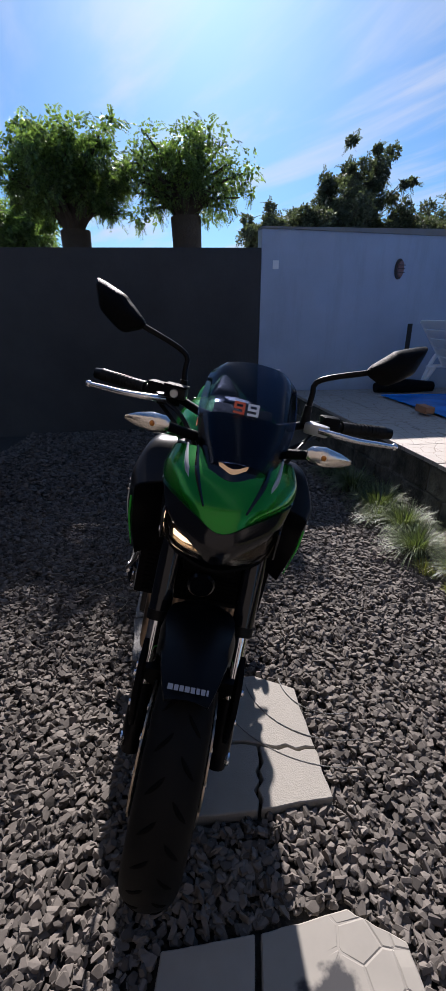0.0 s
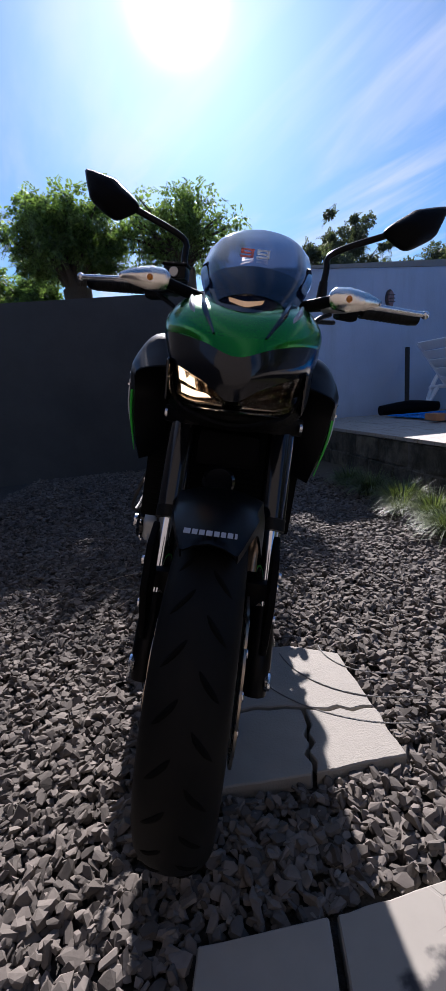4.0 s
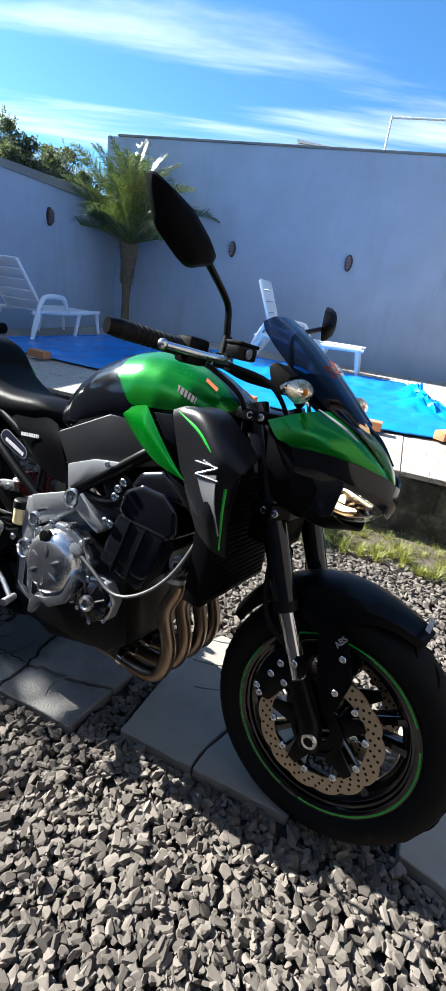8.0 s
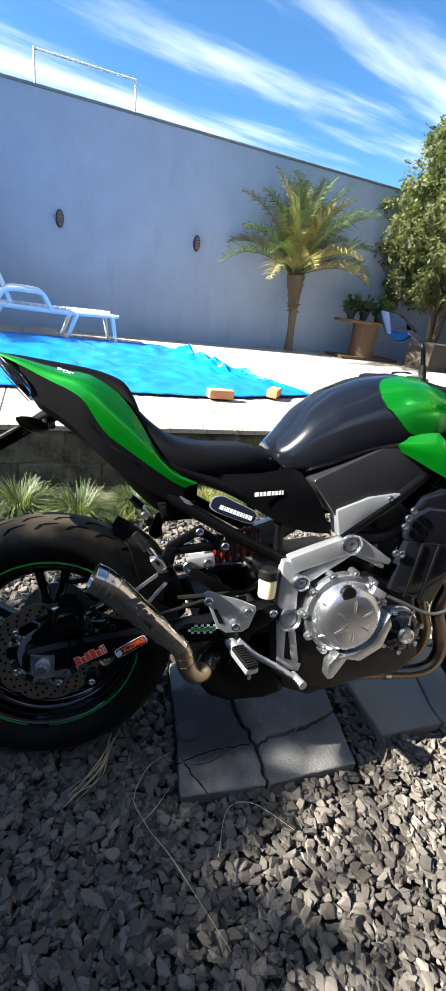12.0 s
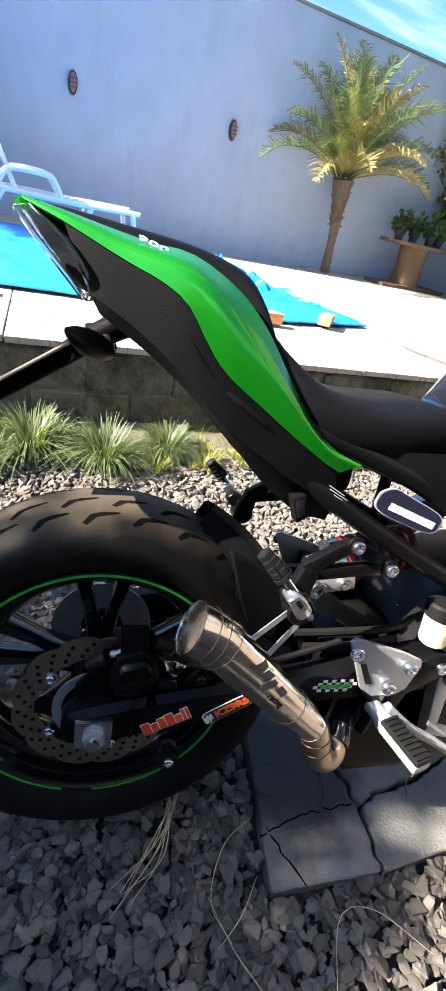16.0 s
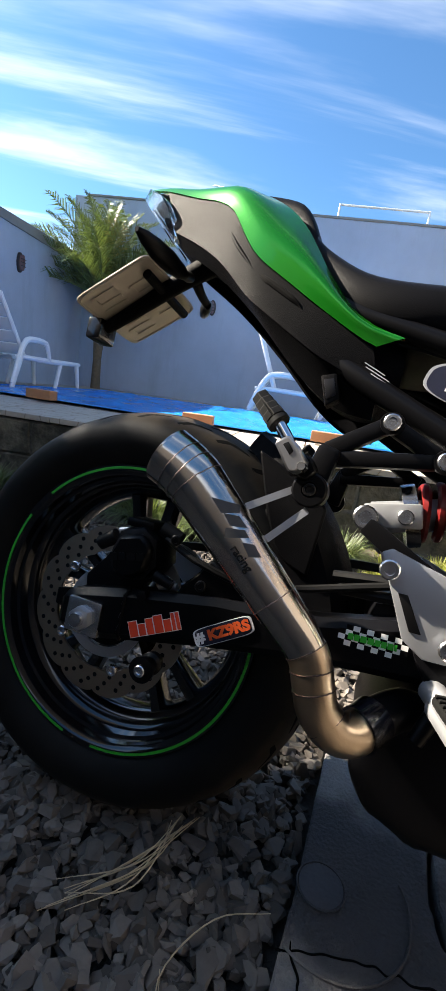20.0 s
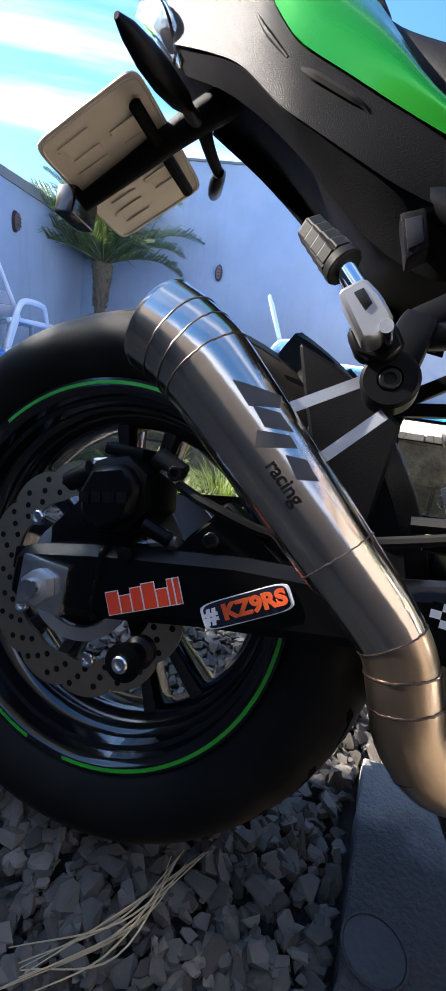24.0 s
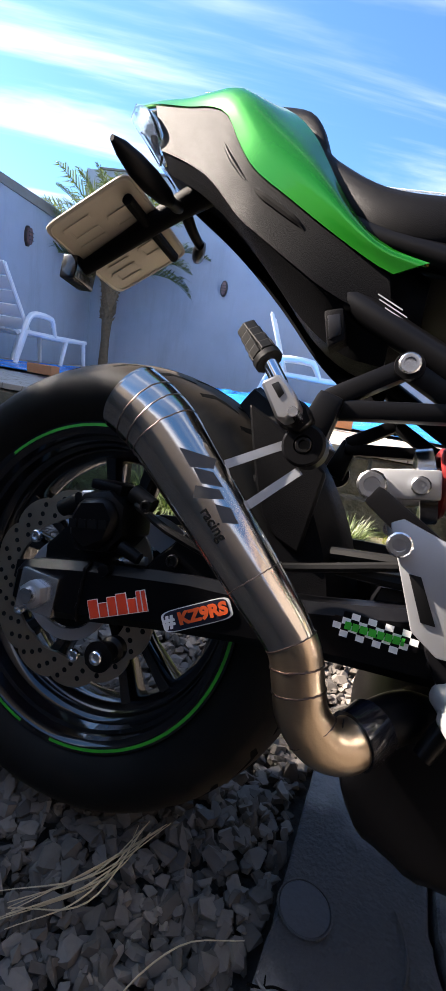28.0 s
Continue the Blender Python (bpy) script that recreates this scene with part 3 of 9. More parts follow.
def lettering(text, size, depth=0.0006, weight=0.0):
    cu = bpy.data.curves.new("lettering", "FONT")
    cu.body, cu.size, cu.extrude, cu.align_x, cu.align_y = text, size, depth, "CENTER", "CENTER"
    cu.offset = weight
    ob = new("lettering", cu)
    dg = bpy.context.evaluated_depsgraph_get()
    dg.update()
    me = bpy.data.meshes.new_from_object(ob.evaluated_get(dg))
    bpy.data.objects.remove(ob)
    return me


# ---- ground, walls, deck ----
WYAW = radians(11)
WD = V(math.cos(WYAW), math.sin(WYAW), 0)      # along the shaded wall, away from the bike
FD = V(math.sin(WYAW), -math.cos(WYAW), 0)     # along the far wall, towards the spool table
CORNER = V(6.05, 6.05, 0)
JOINT = CORNER - WD * 5.39


def wall_box(name, start, along, length, thick_dir, thick, z0, z1, material, label, z2=None):
    bm = bmesh.new()
    z2 = z1 if z2 is None else z2
    e = start + along * length
    t = thick_dir * thick
    foot = [start, e, e + t, start + t]
    tops = [z1, z2, z2, z1]
    a = [bm.verts.new((p.x, p.y, z0)) for p in foot]
    b = [bm.verts.new((p.x, p.y, z)) for p, z in zip(foot, tops)]
    bm.faces.new(a), bm.faces.new(b)
    for i in range(4):
        bm.faces.new((a[i], a[(i + 1) % 4], b[(i + 1) % 4], b[i]))
    return tagged(link(name, bm, material, smooth=False), label, "wall", kind="structure")


# one wide ground sheet
bm = bmesh.new()
vs = [bm.verts.new(p) for p in ((-300, -300, -0.035), (300, -300, -0.035), (300, 300, -0.035), (-300, 300, -0.035))]
bm.faces.new(vs)
tagged(link("ground", bm, M_SOIL, smooth=False), "dark earth under loose grey gravel", "ground", kind="structure")

wall_far = wall_box("wall_far", CORNER - FD * 0.2, FD, 16.2, WD, 0.16, -0.04, 3.22, M_PAINTWALL, "tall blue-grey painted garden wall in shade")
wall_side = wall_box("wall_side", JOINT, WD, 5.389, -FD, 0.16, -0.04, 2.19, M_PAINTWALL, "blue-grey painted garden wall beside the pool", 2.33)
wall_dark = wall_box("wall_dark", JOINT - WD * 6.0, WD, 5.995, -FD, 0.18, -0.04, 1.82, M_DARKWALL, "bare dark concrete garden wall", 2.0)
cop = wall_box("coping_far", CORNER - WD * 0.02 - FD * 0.0, FD, 16.0, WD, 0.2, 3.222, 3.25, M_COPING, "thin weathered coping on the tall wall")
cop = wall_box("coping_side", JOINT - V(0.0, 0.02, 0), WD, 5.3, -FD, 0.2, 2.194, 2.21, M_COPING, "thin grey coping on the side wall", 2.345)
# patch of grey render on the side wall next to the joint
for du, dz in ((0.17, 1.83), (0.25, 0.62)):
    p = JOINT + WD * du + FD * 0.004
    bm = box((-0.035, -0.006, -0.045), (0.035, 0.006, 0.045), 0.003)
    o = tagged(link("wall_socket", bm, M_WHITEPLASTIC, label="small pale blank socket cover on the wall"), category="socket cover")
    o.matrix_basis = Matrix.Translation((p.x, p.y, dz)) @ Matrix.Rotation(WYAW, 4, "Z")

# raised pool deck
DYAW = radians(8)
DU = V(-math.sin(DYAW), math.cos(DYAW), 0)     # along the deck's edge, away
DV = V(math.cos(DYAW), math.sin(DYAW), 0)      # across the deck, towards the far wall
DE = V(1.80, 0.60, 0)                          # a point on the edge
DECK_Z = 0.40


def deck(u, v, z=0.0):
    return DE + DU * u + DV * v + V(0, 0, DECK_Z + z)


bm = bmesh.new()
foot = [deck(-10, 0.05), deck(4.75, 0.05), deck(5.2, 6.2), deck(-10, 6.2)]
a = [bm.verts.new((p.x, p.y, -0.04)) for p in foot]
b = [bm.verts.new((p.x, p.y, DECK_Z - 0.034)) for p in foot]
bm.faces.new(a), bm.faces.new(b)
for i in range(4):
    bm.faces.new((a[i], a[(i + 1) % 4], b[(i + 1) % 4], b[i]))
pool_deck = tagged(link("pool_deck", bm, M_GROUT, smooth=False), "raised pool deck with cream pavers and a block face", "deck", kind="structure")

# added, unseen house behind the camera: plain walls block skylight and close the yard
house = tagged(new("house"), "added unseen rendered walls and roof that block skylight and close the yard", "house", kind="structure")
part("wall", box((-2.15, -2.7, -0.04), (-1.95, 3.0, 2.25), 0.01), M_SKYBLOCK, house)
part("wall", box((-3.5, -6.0, -0.04), (1.75, -2.7, 4.6), 0.01), M_SKYBLOCK, house)
part("roof", box((-3.7, -6.2, 4.6), (1.95, -2.5, 4.75), 0.02), M_ROOF, house)

# wall lamps
def wall_lamp(p, n):
    lamp = tagged(new("wall_lamp"), "oval dark bulkhead lamp on the painted wall", "wall lamp", "wall lamps")
    def oval(w, h, k=24):
        return [(w * math.cos(2 * math.pi * i / k) * (1 if abs(math.cos(2 * math.pi * i / k)) < .7 else .98), h * math.sin(2 * math.pi * i / k)) for i in range(k)]
    part("backplate", prism(oval(0.055, 0.115), 0.0, 0.03, 0.006, plane="xz"), M_LAMPDARK, lamp)
    part("lens", prism(oval(0.038, 0.092), 0.03, 0.065, 0.012, plane="xz"), M_LAMPGLASS, lamp, "ribbed smoky glass lens")
    for z in (-0.04, 0.0, 0.04):
        part("guard_bar", box((-0.046, 0.06, z - 0.005), (0.046, 0.072, z + 0.005), 0.002), M_LAMPDARK, lamp)
    a = math.atan2(n.y, n.x)
    lamp.matrix_basis = Matrix.Translation(p) @ Matrix.Rotation(a - math.pi / 2, 4, "Z")


for d in (1.75, 3.62):
    p = JOINT + WD * d
    wall_lamp(V(p.x, p.y, 1.82), FD)
for d in (2.12, 3.97, 6.0):
    p = CORNER + FD * d
    wall_lamp(V(p.x, p.y, 1.83), -WD)

# ---- garden things ----
def lounger(m, label, back=62):
    top = tagged(new("sun_lounger"), label, "sun lounger", "white sun loungers")
    L, W, H = 1.25, 0.30, 0.33
    for s in (-1, 1):
        part("side_rail", tube([(s * W, -L, H), (s * W, -0.5, H - 0.01), (s * W, 0.05, H), (s * W, 0.22, H - 0.01)], [0.022, 0.03, 0.03, 0.022], 8), M_WHITEPLASTIC, top)
        part("front_leg", tube([(s * W, -L + 0.08, H), (s * (W + 0.01), -L + 0.02, 0)], [0.03, 0.022], 8), M_WHITEPLASTIC, top)
        part("middle_leg", tube([(s * W, -0.75, H), (s * (W + 0.01), -0.62, 0)], [0.03, 0.022], 8), M_WHITEPLASTIC, top)
        part("rear_leg", tube([(s * W, 0.10, H), (s * (W + 0.02), 0.28, 0)], [0.035, 0.024], 8), M_WHITEPLASTIC, top)
        part("armrest", tube([(s * (W + 0.02), -0.46, H), (s * (W + 0.03), -0.37, H + 0.15), (s * (W + 0.03), -0.30, H + 0.185), (s * (W + 0.03), -0.04, H + 0.19), (s * (W + 0.03), 0.08, H + 0.14), (s * (W + 0.025), 0.19, H - 0.06), (s * (W + 0.02), 0.27, 0.06)], [0.02, 0.028, 0.03, 0.03, 0.028, 0.024, 0.02], 8), M_WHITEPLASTIC, top)
    for i in range(13):
        y = -L + 0.05 + i * 0.092
        part("seat_slat", box((-W + 0.02, y, H - 0.005), (W - 0.02, y + 0.065, H + 0.012), 0.004), M_WHITEPLASTIC, top)
    a = radians(back)
    rot = Matrix.Translation((0, -0.02, H)) @ Matrix.Rotation(a, 4, "X")
    for s in (-1, 1):
        bm = tube([(s * (W - 0.03), 0, 0), (s * (W - 0.03), 0.72, 0)], 0.022, 8)
        bm.transform(rot)
        part("back_rail", bm, M_WHITEPLASTIC, top)
    for i in range(5):
        y = 0.03 + i * 0.145
        bm = box((-W + 0.03, y, -0.010), (W - 0.03, y + 0.128, 0.012), 0.006)
        bm.transform(rot)
        part("back_slat", bm, M_WHITEPLASTIC, top)
    top.matrix_basis = m


lounger(Matrix.Translation((5.50, 2.60, DECK_Z)) @ Matrix.Rotation(radians(11), 4, "Z"), "white plastic sun lounger with raised back by the far wall", 68)
lounger(Matrix.Translation((3.12, 4.80, DECK_Z)) @ Matrix.Rotation(radians(101), 4, "Z") @ Matrix.Scale(0.92, 4), "white plastic sun lounger with raised back in the corner", 52)

# blue cover over the pool, wrinkled, pulled to a point at one end
rng = random.Random(4)
NU, NV = 90, 60
bm = bmesh.new()
grid = []
for i in range(NU + 1):
    row = []
    for j in range(NV + 1):
        u, v = i / NU, j / NV
        # along the pool from the far end to the pointed near end
        near = V(2.16, 4.55, 0).lerp(V(2.62, 0.55, 0), min(1, u / 0.8)) if u < 0.8 else V(2.62, 0.55, 0).lerp(V(3.05, -0.42, 0), (u - 0.8) / 0.2)
        far = V(4.85, 4.72, 0).lerp(V(5.62, 0.75, 0), min(1, u / 0.8)) if u < 0.8 else V(5.62, 0.75, 0).lerp(V(3.25, -0.40, 0), ((u - 0.8) / 0.2) ** 1.6)
        p = near.lerp(far, v)
        edge = min(1, min(v, 1 - v) * 9, u * 9, (1 - u) * 8)
        q = p * 2.2
        wr = noise.fractal(V(q.x * 0.9, q.y * 2.2, 0.3), 1.0, 2.0, 4) * 0.03
        sag = -0.05 * math.sin(math.pi * min(1, max(0, v * 1.1))) * min(1, max(0, 0.92 - u) * 4)
        lump = 0.26 * max(0, noise.fractal(V(q.x * 2.1, q.y * 2.1, 5), 1.0, 2.0, 4) + 0.12) * max(0, min(1, (u - 0.80) * 10)) * max(0, min(1, (v - 0.35) * 4))
        row.append(bm.verts.new((p.x + rng.uniform(-.01, .01), p.y + rng.uniform(-.01, .01), DECK_Z + 0.018 + edge * (abs(wr) * 1.5 + max(-0.015, sag * 0.3) + lump) + 0.004)))
    grid.append(row)
for i in range(NU):
    for j in range(NV):
        bm.faces.new((grid[i][j], grid[i + 1][j], grid[i + 1][j + 1], grid[i][j + 1]))
rim = [grid[i][0].co.copy() for i in range(NU + 1)] + [grid[NU][j].co.copy() for j in range(1, NV + 1)] + [grid[i][NV].co.copy() for i in range(NU - 1, -1, -1)] + [grid[0][j].co.copy() for j in range(NV - 1, 0, -1)]
cover = tagged(new("pool_cover"), "wrinkled bright blue tarpaulin laid over the pool", "pool cover")
part("sheet", bm, M_TARP, cover, angle=60)
part("hem", tube([tuple(q + V(0, 0, 0.002)) for q in rim + rim[:1]], 0.006, 6, smooth=False), M_TARP, cover, "rolled blue hem")

for k, (x, y, a) in enumerate(((2.60, 0.53, 8), (2.86, 0.0, 60), (2.42, 1.47, 5), (2.25, 2.29, 12), (2.2, 3.5, 4))):
    o = tagged(link("brick", box((-0.045, -0.10, 0), (0.045, 0.10, 0.065), 0.004), M_BRICK), "orange clay brick weighing down the blue pool cover", "brick", "bricks on the cover")
    o.matrix_basis = Matrix.Translation((x, y, DECK_Z + 0.022)) @ Matrix.Rotation(radians(a), 4, "Z")

# pole with a rolled mat at its foot
pole = tagged(new("pole"), "dark iron pole standing on the pool deck", "pole")
part("shaft", tube([(0, 0, 0), (0, 0, 0.80)], 0.028, 10), M_IRON, pole)
part("foot_plate", lathe([(0, 0.0), (0, 0.09), (0.02, 0.09), (0.02, 0.0)], (0, 0, 0), 20, "z"), M_IRON, pole)
pole.matrix_basis = Matrix.Translation((2.58, 5.02, DECK_Z))
mat_roll = tagged(link("rolled_mat", tube([(-0.38, 0, 0.07), (0, 0.01, 0.085), (0.38, 0, 0.07)], [0.06, 0.085, 0.06], 14), M_SEAT), "black rolled mat lying on the pool deck", "rolled mat")
mat_roll.matrix_basis = Matrix.Translation((2.55, 4.88, DECK_Z)) @ Matrix.Rotation(radians(8), 4, "Z")
# grey cushion
bm = bmesh.new()
loops = []
for z, k in ((0.0, 0.9), (0.02, 1.0), (0.055, 0.98), (0.085, 0.8), (0.095, 0.4)):
    loops.append([V(0.26 * k * math.copysign(abs(math.cos(a)) ** 0.4, math.cos(a)), 0.24 * k * math.copysign(abs(math.sin(a)) ** 0.4, math.sin(a)), z) for a in [2 * math.pi * i / 28 for i in range(28)]])
o = tagged(link("cushion", rings(bm, loops), M_CUSHION), "flat grey fabric cushion lying on the deck", "cushion")
o.matrix_basis = Matrix.Translation((2.50, -0.78, DECK_Z + 0.004)) @ Matrix.Rotation(radians(25), 4, "Z")


def blades(name, clumps, material, count, length, label, category, spread=0.03, droop=0.6, width=0.004, seed=1, lean0=0.15):
    r = random.Random(seed)
    vs, fs = [], []
    for cx, cy, cz, size in clumps:
        for _ in range(int(count * size)):
            a = r.uniform(0, 2 * math.pi)
            out = V(math.cos(a), math.sin(a), 0)
            side = V(-out.y, out.x, 0)
            l = length * r.uniform(0.55, 1.1) * size
            lean = r.uniform(lean0, 1.0)
            p = V(cx, cy, cz) + out * r.uniform(0, spread * size)
            base = len(vs)
            for k in range(5):
                u = k / 4
                pos = p + out * (l * lean * 0.75 * u ** 1.2) + V(0, 0, l * (u * 0.85 - droop * lean * u * u * 0.95))
                w = width * (1 - u * 0.85)
                vs += [tuple(pos + side * w), tuple(pos - side * w)]
            for k in range(4):
                i = base + 2 * k
                fs.append((i, i + 1, i + 3, i + 2))
    me = bpy.data.meshes.new(name)
    me.from_pydata(vs, [], fs)
    return tagged(link_mesh(name, me, material, angle=80), label, category)


TUFTS = [(1.42, 2.32, 0.0, 0.85), (1.25, 1.95, 0.0, 0.7), (1.22, 2.95, 0.0, 0.9), (1.46, 1.22, 0.0, 0.75), (1.33, 2.13, 0.0, 1.05), (1.38, 1.80, 0.0, 1.0), (1.33, 1.50, 0.0, 0.95), (1.27, 2.55, 0.0, 1.0), (1.53, 0.50, 0.0, 0.8)]
for k, c in enumerate(TUFTS):
    g = blades("grass_tuft", [c], M_GRASS, 820, 0.31, "arching clump of dark green border grass beside the gravel", "grass clump", 0.10, 0.88, 0.0032, seed=k, lean0=0.3)
    tagged(g, group="border grass clumps")
low = []
r = random.Random(9)
for k in range(230):
    y = r.uniform(-1.6, 1.35)
    low.append((1.78 - 0.135 * (y - 0.7) - r.uniform(0.03, 0.42), y, 0.0, r.uniform(0.2, 0.65)))
tagged(blades("low_grass", low, M_DRYGRASS, 130, 0.15, "sparse yellow-green grass along the block face", "grass", 0.08, 0.5, 0.003, 21), kind="stuff")
# strip of bare earth at the foot of the deck
bm = bmesh.new()
rows = []
for i in range(60):
    y = -4 + i * 0.15
    xe = 1.80 - math.tan(DYAW) * (y - 0.60)
    rows.append([bm.verts.new((xe - w + (noise.noise(V(y * 3, w, 0)) * 0.06 if w > 0.1 else 0), y, z + noise.noise(V(y * 4, w * 9, 2)) * 0.008)) for w, z in ((0.02, 0.030), (0.15, 0.022), (0.28, 0.004), (0.42, -0.03))])
for p, q in zip(rows, rows[1:]):
    for j in range(3):
        bm.faces.new((p[j], q[j], q[j + 1], p[j + 1]))
tagged(link("earth_border", bm, M_EARTH), "strip of bare brown earth below the deck", "earth", kind="structure")


# ---- trees ----
def leaf_cloud(name, centres, material, per, size, seed, parent=None, label="", flat=0.5):
    """Leaves strewn round centres (x, y, z, radius)."""
    r = np.random.RandomState(seed)
    c = np.array(centres, float)
    n = per * len(c)
    idx = np.repeat(np.arange(len(c)), per)
    d = r.normal(size=(n, 3))
    d /= np.linalg.norm(d, axis=1)[:, None]
    rad = c[idx, 3] * (0.35 + 0.65 * r.rand(n) ** 0.5)
    pos = c[idx, :3] + d * rad[:, None] * np.array([1, 1, 0.8])
    ax = r.normal(size=(n, 3)) + d * 0.6 + np.array([0, 0, -0.5])
    ax /= np.linalg.norm(ax, axis=1)[:, None]
    sd = np.cross(ax, r.normal(size=(n, 3)))
    sd /= np.linalg.norm(sd, axis=1)[:, None]
    l = size * (0.6 + 0.8 * r.rand(n))[:, None]
    w = l * 0.3
    v = np.stack([pos, pos + ax * l * 0.5 + sd * w, pos + ax * l, pos + ax * l * 0.5 - sd * w], 1).reshape(-1, 3)
    f = np.arange(n * 4).reshape(n, 4)
    me = bpy.data.meshes.new(name)
    me.from_pydata(v.tolist(), [], f.tolist())
    return link_mesh(name, me, material, parent, label, smooth=False)


def sprays(name, centres, material, count, size, seed, parent=None, label=""):
    """Twigs with rows of leaflets, strewn round centres (x, y, z, radius)."""
    r = np.random.RandomState(seed)
    c = np.array(centres, float)
    n, m = count, 9
    idx = r.randint(0, len(c), n)
    d = r.normal(size=(n, 3))
    d /= np.linalg.norm(d, axis=1)[:, None]
    p0 = c[idx, :3] + d * c[idx, 3:4] * (0.25 + 0.75 * r.rand(n, 1) ** 0.6)
    ax = d + r.normal(size=(n, 3)) * 0.5 + np.array([0, 0, -0.3])
    ax /= np.linalg.norm(ax, axis=1)[:, None]
    sd = np.cross(ax, r.normal(size=(n, 3)) * 0.4 + np.array([0, 0, 1.0]))
    sd /= np.linalg.norm(sd, axis=1)[:, None]
    long = size * (1.9 + 1.5 * r.rand(n))[:, None]
    quads = []
    for j in range(m):
        u = (j + 1) / m
        at = p0 + ax * long * u - np.array([0, 0, 1.0]) * long * 0.18 * u * u
        for s in (-1, 1):
            l = size * (0.75 + 0.5 * r.rand(n))[:, None] * (1.1 - 0.5 * u)
            way = sd * s * 0.85 + ax * 0.45 + np.array([0, 0, -0.28]) + r.normal(size=(n, 3)) * 0.12
            w = ax * l * 0.19
            quads.append(np.stack([at, at + way * l * 0.5 + w, at + way * l, at + way * l * 0.5 - w], 1))
    v = np.concatenate(quads).reshape(-1, 3)
    me = bpy.data.meshes.new(name)
    me.from_pydata(v.tolist(), [], np.arange(len(v)).reshape(-1, 4).tolist())
    return link_mesh(name, me, material, parent, label, smooth=False)


def tree(x, y, trunk_h, trunk_r, limbs, crown, label, material=M_LEAF, per=260, size=0.11, seed=1, z0=-0.04, category="tree", spray=0, inner=120, depth=0.9):
    r = random.Random(seed)
    t = tagged(new("tree"), label, category)
    t.matrix_basis = Matrix.Translation((x, y, z0))
    part("trunk", tube([(0, 0, 0), (0.03, 0.0, trunk_h * 0.5), (0, 0.03, trunk_h)], [trunk_r * 1.15, trunk_r, trunk_r * 1.25], 12), M_BARK, t)
    cen = []
    cx, cy, cz, rx, rz = crown
    for k in range(limbs):
        a = 2.39996 * k + r.uniform(-0.3, 0.3)
        h = -0.7 + 1.65 * (k + 0.5) / limbs
        u = math.sqrt(1 - 0.7 * h * h) * r.uniform(0.6, 1.03)
        end = V(cx + math.cos(a) * rx * u, cy + math.sin(a) * rx * u * depth, cz + (h + r.uniform(-0.12, 0.12)) * rz)
        mid = V(end.x * 0.4, end.y * 0.4, trunk_h + (end.z - trunk_h) * 0.45 + 0.08)
        part("limb", tube([(0, 0, trunk_h - 0.1), tuple(mid), tuple(end)], [trunk_r * 0.45, trunk_r * 0.16, 0.006], 7), M_BARK, t)
        for j in range(4):
            u = 0.45 + 0.18 * j
            p = mid.lerp(end, u)
            cen.append((p.x + r.gauss(0, 0.14) * rx, p.y + r.gauss(0, 0.14) * rx, p.z + r.gauss(0, 0.15) * rz + 0.04, r.uniform(0.09, 0.23) * rx))
    for j in range(12):
        cen.append((cx + r.gauss(0, 0.3) * rx, cy + r.gauss(0, 0.3) * rx, cz + r.uniform(-0.4, 0.7) * rz, r.uniform(0.12, 0.24) * rx))
    if spray:
        leaf_cloud("inner_leaves", cen, material, inner, size * 0.95, seed + 50, t)
        sprays("crown", cen, material, spray, size, seed, t, "uneven feathery crown with gaps of sky")
    else:
        leaf_cloud("crown", cen, material, per, size, seed, t, "uneven leafy crown")
    return t


tree(-0.11, 5.52, 2.42, 0.15, 34, (-0.03, -0.05, 2.80, 0.76, 0.44), "pruned garden tree with a thick trunk behind the dark wall", size=0.046, seed=3, spray=880, inner=36, depth=0.45)
tree(-1.42, 5.42, 2.25, 0.14, 34, (0.0, -0.12, 2.74, 0.68, 0.46), "pruned leafy garden tree behind the dark wall", size=0.046, seed=8, spray=1850, inner=110)
tree(-2.9, 7.4, 2.0, 0.12, 9, (0, 0, 2.5, 0.8, 0.5), "low leafy tree behind the dark wall", size=0.07, seed=18, spray=700)
BACK = [(2.2, 13.5, 4.3, 1.2, 11), (3.2, 12.8, 4.2, 1.1, 17), (4.3, 14.2, 5.8, 1.2, 12), (6.4, 14.5, 4.6, 1.5, 13), (8.6, 14.0, 5.1, 1.7, 14), (10.4, 13.2, 4.7, 1.6, 15), (12.2, 13.8, 4.4, 1.8, 16)]
for x, y, top, rad, seed in BACK:
    tree(x, y, top * 0.5, 0.22, 22, (0, 0, top * 0.75, rad, top * 0.20), "tall dark broad-leaved tree far behind the garden wall", M_DARKLEAF, 330, 0.075, seed, spray=1000, inner=320)
# undergrowth behind the dark wall
r = random.Random(31)
tagged(leaf_cloud("far_shrubs", [(r.uniform(-5, 14), r.uniform(9, 11), r.uniform(1.0, 2.15), r.uniform(0.3, 0.6)) for _ in range(90)], M_LEAF, 240, 0.09, 41), "bushy green growth behind the walls", "shrubs", kind="stuff")
# low house roof behind the wall
bm = bmesh.new()
waves = [[bm.verts.new((-2.5 + i * 0.02, y, z + 0.022 * math.sin(i * 0.7))) for i in range(220)] for y, z in ((8.6, 2.08), (10.4, 2.60), (10.4, 2.56), (8.6, 2.04))]
for a, b in zip(waves, waves[1:] + waves[:1]):
    for i in range(219):
        bm.faces.new((a[i], a[i + 1], b[i + 1], b[i]))
roof = tagged(new("far_house"), "low house with a corrugated grey roof behind the wall", "house")
part("roof", bm, M_COPING, roof)
part("wall", box((-2.5, 8.8, -0.04), (1.9, 10.5, 2.05), 0.01), M_OUTWALL, roof)


